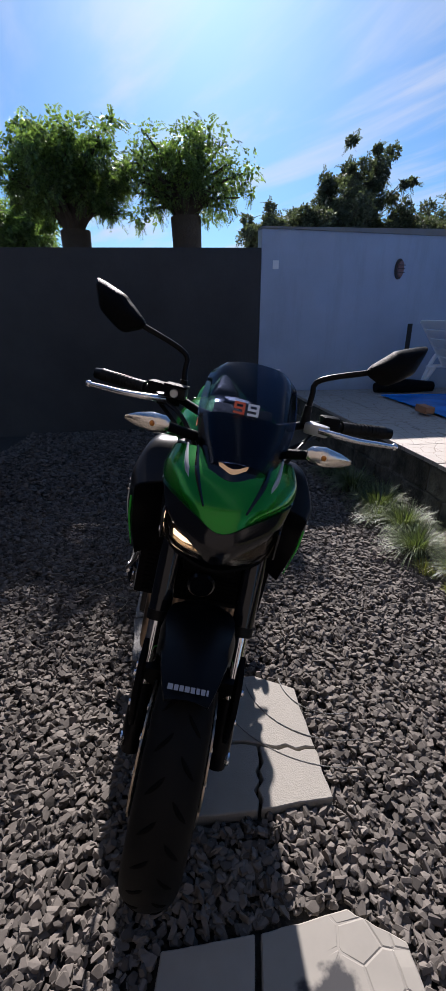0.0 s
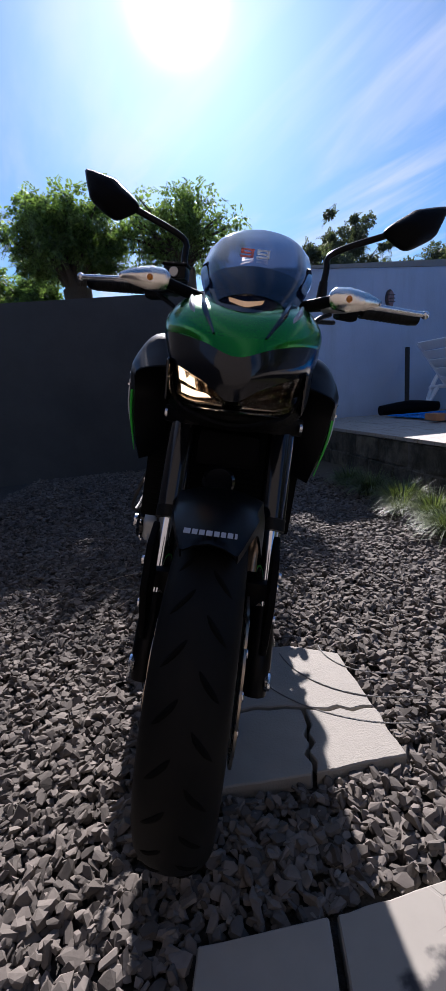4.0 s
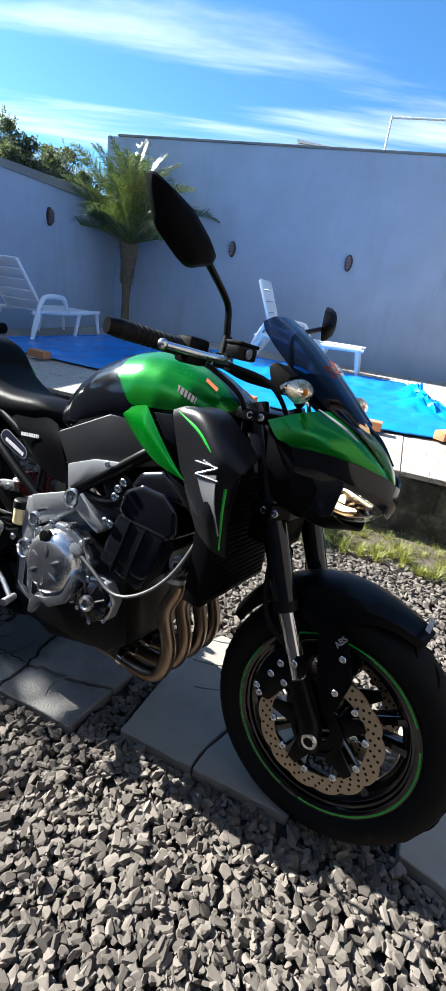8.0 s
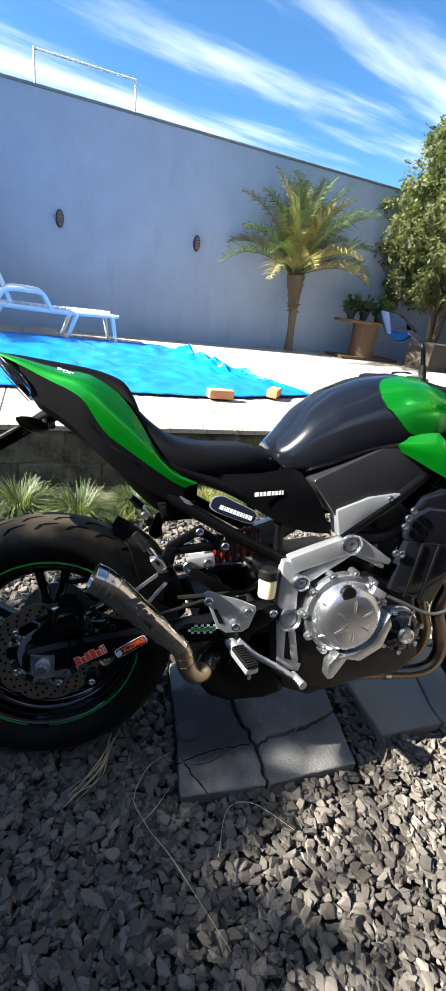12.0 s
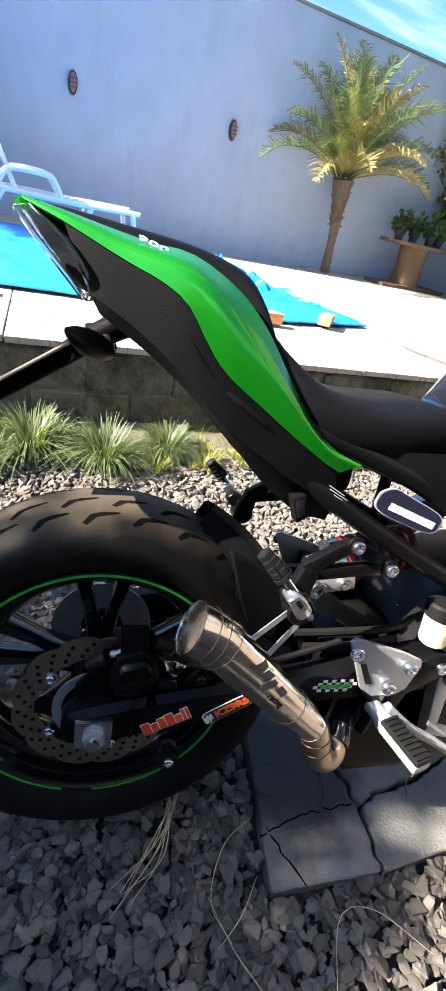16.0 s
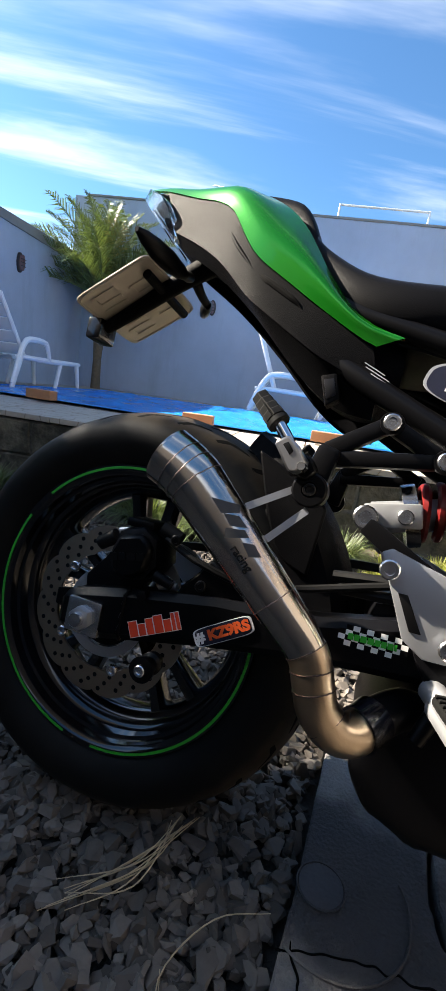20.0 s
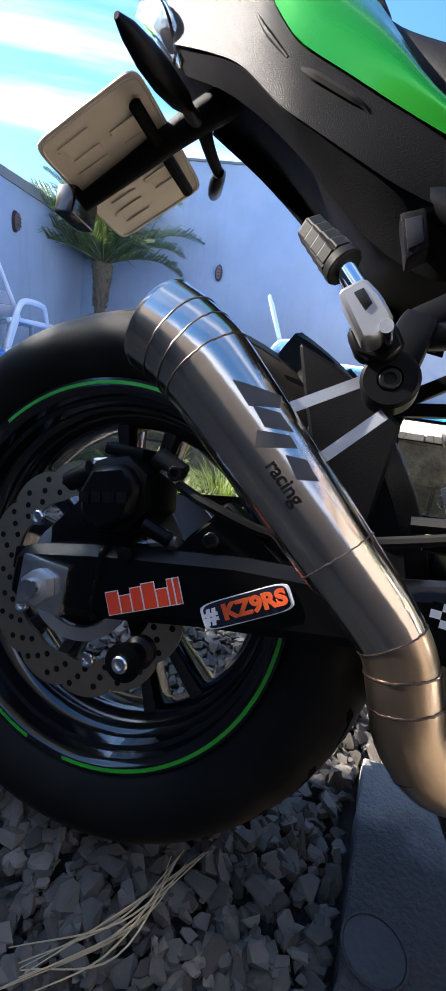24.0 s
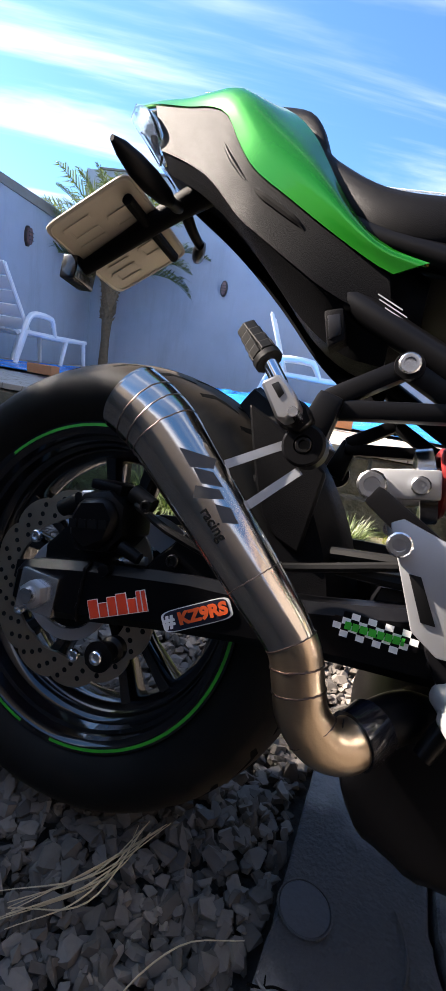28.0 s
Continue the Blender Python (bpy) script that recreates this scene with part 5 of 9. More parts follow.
def word_bars(name, origin, right, up, widths, h, material, parent, steer=False, gap=0.22):
    """A printed word as a row of plain bars."""
    x = -sum(w + gap * h for w in widths) / 2
    o, r, u = Vector(origin), Vector(right).normalized(), Vector(up).normalized()
    n = r.cross(u).normalized()
    for w in widths:
        bm = bmesh.new()
        vs = [bm.verts.new(o + r * (x + a * w) + u * (b * h) + n * c) for c in (0.0, 0.0007) for a, b in ((0, -.5), (1, -.5), (1, .5), (0, .5))]
        for f in ((0, 1, 2, 3), (4, 5, 6, 7), (0, 1, 5, 4), (1, 2, 6, 5), (2, 3, 7, 6), (3, 0, 4, 7)):
            bm.faces.new([vs[i] for i in f])
        x += w + gap * h
        bar = part(name, bm, material, parent, smooth=False, steer=steer)
    return bar


a = radians(114)
word_bars("mudguard_print", FW + V(0, math.cos(a) * 0.3455, math.sin(a) * 0.3455), (1, 0, 0), (0, -math.cos(a + 1.57), -math.sin(a + 1.57)), [0.010, 0.008, 0.008, 0.009, 0.008, 0.007, 0.008, 0.004], 0.011, M_LIGHTGREY, bike, True)

# headlight mask
NOSE = [
    [(-0.150, 0.275, 0.955), (-0.140, 0.21, 0.985), (-0.09, 0.170, 1.000), (0.0, 0.150, 0.995), (0.09, 0.170, 1.000), (0.140, 0.21, 0.985), (0.150, 0.275, 0.955)],
    [(-0.158, 0.24, 0.925), (-0.150, 0.165, 0.955), (-0.095, 0.105, 0.965), (0.0, 0.080, 0.958), (0.095, 0.105, 0.965), (0.150, 0.165, 0.955), (0.158, 0.24, 0.925)],
    [(-0.157, 0.218, 0.920), (-0.146, 0.137, 0.930), (-0.085, 0.060, 0.924), (0.0, 0.036, 0.918), (0.085, 0.060, 0.924), (0.146, 0.137, 0.930), (0.157, 0.218, 0.920)],
    [(-0.154, 0.205, 0.914), (-0.135, 0.117, 0.916), (-0.060, 0.036, 0.896), (0.0, 0.008, 0.874), (0.060, 0.036, 0.896), (0.135, 0.117, 0.916), (0.154, 0.205, 0.914)],
]
part("headlight_cowl", skin(NOSE, 40, 16, 0.005), M_GREEN, bike, "glossy green headlight cowl", steer=True)
for s in (-1, 1):
    part("cowl_stripe", tube([(s * 0.110, 0.185, 0.999), (s * 0.098, 0.115, 0.968), (s * 0.065, 0.050, 0.9145)], [0.003, 0.006, 0.002], 6), M_LIGHTGREY, bike, steer=True)
    part("cowl_stripe", tube([(s * 0.085, 0.165, 1.002), (s * 0.072, 0.092, 0.965), (s * 0.045, 0.036, 0.915)], [0.003, 0.006, 0.002], 6), M_BLACKGLOSS, bike, steer=True)
# black rim under the green: the brow and chin of the lamp
BROW = [
    [(-0.153, 0.205, 0.916), (-0.134, 0.114, 0.918), (-0.060, 0.033, 0.898), (0.0, 0.005, 0.876), (0.060, 0.033, 0.898), (0.134, 0.114, 0.918), (0.153, 0.205, 0.916)],
    [(-0.145, 0.19, 0.880), (-0.122, 0.095, 0.878), (-0.055, 0.020, 0.858), (0.0, 0.000, 0.838), (0.055, 0.020, 0.858), (0.122, 0.095, 0.878), (0.145, 0.19, 0.880)],
    [(-0.140, 0.19, 0.865), (-0.112, 0.085, 0.862), (-0.045, 0.022, 0.832), (0.0, 0.010, 0.805), (0.045, 0.022, 0.832), (0.112, 0.085, 0.862), (0.140, 0.19, 0.865)],
]
part("headlight_brow", skin(BROW, 40, 8, 0.005), M_BLACKGLOSS, bike, steer=True)
part("headlight_shell", skin([
    [(-0.148, 0.26, 0.935), (-0.15, 0.20, 0.86), (-0.135, 0.16, 0.79), (-0.08, 0.12, 0.757), (0, 0.10, 0.75), (0.08, 0.12, 0.757), (0.135, 0.16, 0.79), (0.15, 0.20, 0.86), (0.148, 0.26, 0.935)],
    [(-0.14, 0.19, 0.90), (-0.13, 0.13, 0.84), (-0.105, 0.085, 0.79), (-0.05, 0.06, 0.768), (0, 0.052, 0.76), (0.05, 0.06, 0.768), (0.105, 0.085, 0.79), (0.13, 0.13, 0.84), (0.14, 0.19, 0.90)]], 40, 8, 0.006), M_PLASTIC, bike, steer=True)
part("headlight_back", skin([
    [(-0.148, 0.27, 0.95), (-0.15, 0.25, 0.86), (-0.12, 0.22, 0.78), (0, 0.19, 0.745), (0.12, 0.22, 0.78), (0.15, 0.25, 0.86), (0.148, 0.27, 0.95)],
    [(-0.148, 0.26, 0.935), (-0.15, 0.20, 0.86), (-0.10, 0.13, 0.77), (0, 0.10, 0.75), (0.10, 0.13, 0.77), (0.15, 0.20, 0.86), (0.148, 0.26, 0.935)]], 30, 6, 0.005), M_PLASTIC, bike, steer=True)
part("headlight_bowl", skin([
    [(-0.13, 0.24, 0.94), (-0.05, 0.22, 0.92), (0.05, 0.22, 0.92), (0.13, 0.24, 0.94)],
    [(-0.13, 0.22, 0.83), (-0.05, 0.20, 0.80), (0.05, 0.20, 0.80), (0.13, 0.22, 0.83)]], 16, 6, 0.004), M_PLASTIC, bike, steer=True)


def headlamp(s):
    refl = [[(s * 0.118, 0.105, 0.868), (s * 0.085, 0.085, 0.848), (s * 0.045, 0.06, 0.832), (s * 0.012, 0.045, 0.815)],
            [(s * 0.110, 0.150, 0.845), (s * 0.080, 0.130, 0.825), (s * 0.045, 0.10, 0.815), (s * 0.015, 0.075, 0.805)],
            [(s * 0.110, 0.105, 0.806), (s * 0.080, 0.080, 0.796), (s * 0.045, 0.062, 0.795), (s * 0.018, 0.050, 0.795)]]
    lamp = part("headlamp", skin(refl, 14, 10, 0.003), M_LAMPBOWL, bike, "faceted headlamp reflector", steer=True)
    if s < 0:
        for row in ([[(-0.108, 0.094, 0.864), (-0.066, 0.068, 0.845), (-0.022, 0.044, 0.826)], [(-0.108, 0.096, 0.857), (-0.068, 0.070, 0.841), (-0.022, 0.046, 0.823)]], [[(-0.100, 0.096, 0.826), (-0.076, 0.082, 0.818), (-0.050, 0.070, 0.814)], [(-0.098, 0.098, 0.812), (-0.074, 0.084, 0.806), (-0.040, 0.066, 0.808)]], [[(-0.110, 0.100, 0.862), (-0.090, 0.096, 0.850), (-0.078, 0.088, 0.844)], [(-0.106, 0.108, 0.836), (-0.088, 0.100, 0.828), (-0.072, 0.088, 0.822)]]):
            part("lit_strip", skin(row, 10, 4, 0.002), M_LIT, lamp, "warm glowing lamp strip", steer=True)
    # added plate on each lamp; screens the glowing strips from the side
    part("lamp_side_blind", prism([(0.082, 0.866), (0.10, 0.872), (0.17, 0.865), (0.17, 0.80), (0.105, 0.792), (0.090, 0.80)], s * 0.126, s * 0.131, 0.002), M_BLACKGLOSS, lamp, "added black plate hiding the lit strips from the side", steer=True)
    for k in range(5):
        u = k / 4
        p, q = V(s * 0.112, 0.098, 0.862).lerp(V(s * 0.03, 0.05, 0.822), u), V(s * 0.105, 0.106, 0.812).lerp(V(s * 0.03, 0.06, 0.80), u)
        part("reflector_rib", tube([tuple(p), tuple((p + q) / 2 + V(0, 0.018, 0)), tuple(q)], 0.0045 if s < 0 else 0.003, 6), M_LAMPBOWL, lamp, steer=True)
    part("lens", skin([
        [(s * 0.124, 0.094, 0.872), (s * 0.085, 0.064, 0.852), (s * 0.045, 0.036, 0.832), (s * 0.010, 0.020, 0.812)],
        [(s * 0.124, 0.096, 0.838), (s * 0.085, 0.066, 0.825), (s * 0.045, 0.042, 0.812), (s * 0.012, 0.030, 0.800)],
        [(s * 0.118, 0.100, 0.800), (s * 0.085, 0.074, 0.792), (s * 0.045, 0.056, 0.788), (s * 0.016, 0.048, 0.788)]], 14, 8, 0.003), M_LENS, lamp, "clear headlamp lens", steer=True)


both(headlamp)
# small lamp strip under the screen
part("position_lamp", skin([[(-0.034, 0.120, 0.992), (0, 0.103, 0.984), (0.034, 0.120, 0.992)], [(-0.030, 0.112, 0.983), (0, 0.097, 0.974), (0.030, 0.112, 0.983)]], 14, 4, 0.004), M_DIMLAMP, bike, "slim position lamp", steer=True)
part("nose_bridge", skin([[(-0.075, 0.155, 1.01), (0, 0.135, 1.005), (0.075, 0.155, 1.01)], [(-0.05, 0.105, 0.972), (0, 0.085, 0.962), (0.05, 0.105, 0.972)]], 14, 5, 0.006), M_BLACKGLOSS, bike, steer=True)

# smoked screen
rows = []
for y, z, w, b in ((0.105, 0.985, 0.072, 0.02), (0.155, 1.030, 0.100, 0.035), (0.215, 1.080, 0.117, 0.045), (0.275, 1.126, 0.116, 0.048), (0.325, 1.158, 0.110, 0.035), (0.352, 1.174, 0.094, 0.025)):
    rows.append([(0.010 - w, y + b, z - 0.015), (0.010 - w * 0.7, y + b * 0.4, z + 0.004), (0.010, y, z + 0.012), (0.010 + w * 0.7, y + b * 0.4, z + 0.004), (0.010 + w, y + b, z - 0.015)])
screen = part("windscreen", skin(rows, 28, 24, 0.003), M_SCREEN, bike, "dark smoked windscreen", steer=True)
part("screen_backing", skin([[(p[0] * 0.92, p[1] + 0.016, p[2] - 0.016) for p in row] for row in rows[:3]], 20, 10, 0.003), M_BLACKSATIN, bike, steer=True)
part("instrument_panel", prism([(0.25, 1.02), (0.275, 1.055), (0.33, 1.082), (0.345, 1.068), (0.32, 1.01)], -0.075, 0.075, 0.010), M_PLASTIC, bike, steer=True)
# two racing numerals printed on the screen
def numeral(x, material):
    bm = bmesh.new()
    n = V(0, -0.66, 0.74)
    u, rgt = V(0, 0.74, 0.66).normalized(), V(1, 0, 0)
    o = V(x, 0.2125, 1.094)
    w, h, t = 0.026, 0.034, 0.006
    for (a0, b0, a1, b1) in ((0, 0, w, t), (0, h / 2 - t / 2, w, h / 2 + t / 2), (0, h - t, w, h), (w - t, 0, w, h), (0, h / 2, t, h)):
        vs = [bm.verts.new(o + rgt * (a - w / 2) + u * (b - h / 2) + n * c) for c in (0.0015, 0.0025) for a, b in ((a0, b0), (a1, b0), (a1, b1), (a0, b1))]
        for f in ((0, 1, 2, 3), (4, 5, 6, 7), (0, 1, 5, 4), (1, 2, 6, 5), (2, 3, 7, 6), (3, 0, 4, 7)):
            bm.faces.new([vs[i] for i in f])
    part("screen_numeral", bm, material, screen, smooth=False, steer=True)


numeral(-0.012, M_ORANGE)
numeral(0.020, M_WHITE)

# handlebar and its fittings
part("handlebar", tube([(-0.40, 0.485, 1.062), (-0.20, 0.425, 1.055), (-0.11, 0.385, 1.035), (-0.05, 0.37, 1.03), (0.05, 0.37, 1.03), (0.11, 0.385, 1.035), (0.20, 0.425, 1.055), (0.40, 0.485, 1.062)], 0.0115, 12), M_BLACKSATIN, bike, "black handlebar", steer=True)


def controls(s):
    a, b = V(s * 0.405, 0.487, 1.062), V(s * 0.275, 0.447, 1.058)
    g = part("grip", tube([tuple(a), tuple(a.lerp(b, 0.1)), tuple(a.lerp(b, 0.5)), tuple(b)], [0.0185, 0.0165, 0.0165, 0.018], 16), M_SOFTRUBBER, bike, "ribbed black rubber grip", steer=True)
    for k in range(9):
        p = a.lerp(b, 0.12 + 0.09 * k)
        part("grip_rib", tube([tuple(p), tuple(p.lerp(b, 0.05))], 0.0185, 14), M_SOFTRUBBER, g, steer=True)
    part("bar_end", tube([tuple(a + V(s * 0.022, 0.007, 0)), tuple(a)], [0.015, 0.0185], 16), M_BLACKSATIN, g, steer=True)
    sw = part("switch_housing", prism([(s * 0.268, 0.425), (s * 0.218, 0.41), (s * 0.205, 0.445), (s * 0.262, 0.468)], 1.030, 1.085, 0.010, plane="xy"), M_PLASTIC, bike, steer=True)
    part("switch", box((s * 0.24 - 0.012, 0.458, 1.045), (s * 0.24 + 0.012, 0.472, 1.062), 0.003), M_RED if s < 0 else M_GREYPLASTIC, sw, steer=True)
    lev = part("lever", tube([(s * 0.205, 0.372, 1.052), (s * 0.25, 0.352, 1.052), (s * 0.31, 0.352, 1.050), (s * 0.37, 0.366, 1.050), (s * 0.402, 0.372, 1.050)], [0.009, 0.0085, 0.007, 0.007, 0.0062], 12), M_ALUBRIGHT, bike, "polished alloy lever", steer=True)
    bm = bmesh.new()
    bmesh.ops.create_uvsphere(bm, u_segments=14, v_segments=8, radius=0.0095, matrix=Matrix.Translation((s * 0.408, 0.374, 1.050)))
    part("lever_ball", bm, M_ALUBRIGHT, lev, steer=True)
    part("lever_perch", prism([(s * 0.165, 0.38), (s * 0.225, 0.36), (s * 0.235, 0.385), (s * 0.18, 0.425)], 1.036, 1.066, 0.006, plane="xy"), M_BLACKSATIN if s < 0 else M_ALUMATT, bike, steer=True)
    if s < 0:
        mc = part("brake_reservoir_front", prism([(-0.208, 0.346), (-0.152, 0.334), (-0.147, 0.370), (-0.202, 0.384)], 1.062, 1.090, 0.006, plane="xy"), M_BLACKSATIN, bike, "square black front brake reservoir", steer=True)
        part("reservoir_cap", prism([(-0.210, 0.344), (-0.150, 0.332), (-0.145, 0.372), (-0.204, 0.386)], 1.090, 1.097, 0.003, plane="xy"), M_PLASTIC, mc, steer=True)
        part("sight_glass", lathe([(-0.004, 0.0), (-0.004, 0.010), (0.0, 0.011), (0.003, 0.0)], (-0.18, 0.339, 1.076), 16, "y"), M_KNUCKLE, mc, steer=True)
    # mirror
    foot, knee = V(s * 0.168, 0.405, 1.075), V(s * 0.172, 0.415, 1.155)
    slant = 0.28 if s < 0 else 0.35
    arm_end = V(s * 0.306, 0.425 - slant * 0.054 - 0.008, 1.222)
    mir = part("mirror", tube([tuple(foot), tuple(foot.lerp(knee, 0.7)), tuple(knee + V(s * 0.010, 0.004, 0.018)), tuple(arm_end)], [0.0085, 0.0075, 0.0075, 0.0075], 12), M_BLACKSATIN, bike, "black angular mirror on a bent arm", steer=True)
    part("mirror_boot", tube([tuple(foot - V(0, 0, 0.02)), tuple(foot + V(0, 0.002, 0.03))], [0.014, 0.010], 14), M_SOFTRUBBER, mir, steer=True)
    n = V(-s * slant * 0.95, 0.95, -0.14).normalized()
    face = [V(s * x, 0.425 + slant * (x - 0.36) + 0.14 * (z - 1.25), z) for x, y, z in ((0.284, 0.392, 1.222), (0.318, 0.402, 1.198), (0.350, 0.420, 1.193), (0.404, 0.462, 1.228), (0.414, 0.468, 1.242), (0.432, 0.465, 1.298), (0.424, 0.455, 1.306), (0.352, 0.395, 1.282), (0.338, 0.388, 1.272))]
    cen = sum(face, V(0, 0, 0)) / len(face)
    bm = bmesh.new()
    loops = [[cen + (p - cen) * k - n * d for p in catmull(face, 42, True)] for k, d in ((0.99, 0.0), (1.0, 0.005), (0.93, 0.018), (0.68, 0.032), (0.3, 0.038))]
    rings(bm, loops)
    part("housing", bm, M_PLASTIC, mir, steer=True)
    bm = bmesh.new()
    rings(bm, [[cen + (p - cen) * 0.93 + n * d for p in catmull(face, 42, True)] for d in (-0.001, 0.0015)])
    part("mirror_glass", bm, M_MIRROR, mir, "mirror glass", steer=True)
    # indicator
    stem = part("front_indicator", tube([(s * 0.10, 0.235, 1.005), (s * 0.165, 0.205, 1.022)], [0.013, 0.011], 12), M_PLASTIC, bike, "clear-lens turn signal", steer=True)
    loops = []
    for x, w, h in ((0.160, 0.012, 0.012), (0.170, 0.020, 0.021), (0.200, 0.022, 0.024), (0.235, 0.017, 0.016), (0.262, 0.006, 0.005)):
        loops.append([V(s * x, 0.198 + math.cos(q) * w, 1.026 + math.sin(q) * h) for q in [2 * math.pi * i / 16 for i in range(16)]])
    bm = bmesh.new()
    rings(bm, loops)
    part("indicator_lens", bm, M_LENS, stem, "clear lens", steer=True)
    bm = bmesh.new()
    rings(bm, [[V(p.x, 0.202 + (p.y - 0.198) * 0.72 + 0.004, 1.026 + (p.z - 1.026) * 0.8) for p in lo] for lo in loops])
    part("indicator_reflector", bm, M_REFLECTOR, stem, steer=True)
    bm = bmesh.new()
    bmesh.ops.create_uvsphere(bm, u_segments=12, v_segments=8, radius=0.006, matrix=Matrix.Translation((s * 0.198, 0.190, 1.026)))
    part("bulb", bm, M_AMBER, stem, "amber bulb", steer=True)


both(controls)
for pts in ([(-0.20, 0.385, 1.04), (-0.14, 0.30, 1.02), (-0.08, 0.26, 0.93), (-0.06, 0.30, 0.80)], [(0.20, 0.385, 1.04), (0.15, 0.30, 1.00), (0.10, 0.30, 0.90), (0.08, 0.38, 0.80)], [(-0.22, 0.42, 1.03), (-0.15, 0.36, 0.98), (-0.10, 0.36, 0.90), (-0.07, 0.42, 0.84)], [(0.22, 0.42, 1.03), (0.14, 0.33, 1.00), (0.05, 0.32, 0.92), (0.02, 0.38, 0.84)]):
    part("cable", tube(pts, 0.0055, 8), M_SOFTRUBBER, bike)

# tank
TANK = [(0.945, 0.80, 0.85, 0.075), (0.915, 0.775, 0.885, 0.105), (0.87, 0.77, 0.948, 0.128), (0.806, 0.79, 0.998, 0.148), (0.724, 0.82, 1.036, 0.160), (0.64, 0.84, 1.055, 0.166), (0.572, 0.85, 1.053, 0.164), (0.50, 0.86, 1.030, 0.150), (0.43, 0.87, 0.995, 0.115), (0.385, 0.88, 0.960, 0.07)]


def tank_section(y):
    ys = [t[0] for t in TANK][::-1]
    return tuple(float(np.interp(y, ys, [t[k] for t in TANK][::-1])) for k in (1, 2, 3))


def tank_x(y, z):
    lo, hi, w = tank_section(y)
    c, h = lo + (hi - lo) * 0.36, None
    v = (z - c) / (hi - c) if z > c else (z - c) / (c - lo) * 0.55
    v = max(-1, min(1, v))
    return w * (1 - abs(v) ** 2.3) ** (1 / 2.3)


bm = bmesh.new()
loops = []
for p in catmull([(t[0], t[1], t[2]) for t in TANK], 30):
    y = p.x
    lo, hi, w = tank_section(y)
    c = lo + (hi - lo) * 0.36
    row = []
    for k in range(40):
        a = 2 * math.pi * k / 40
        ca, sa = math.cos(a), math.sin(a)
        x = w * math.copysign(abs(ca) ** (2 / 2.3), ca)
        z = c + (hi - c) * abs(sa) ** (2 / 2.3) if sa >= 0 else c - (c - lo) * abs(sa) ** 0.5
        row.append(V(x, y, z))
    loops.append(row)
rings(bm, loops)
part("fuel_tank", bm, M_BLACKGLOSS, bike, "glossy black fuel tank", angle=60)


def on_tank(s, pts, off=0.004):
    return [(s * (tank_x(y, z) + off), y, z) for y, z in pts]


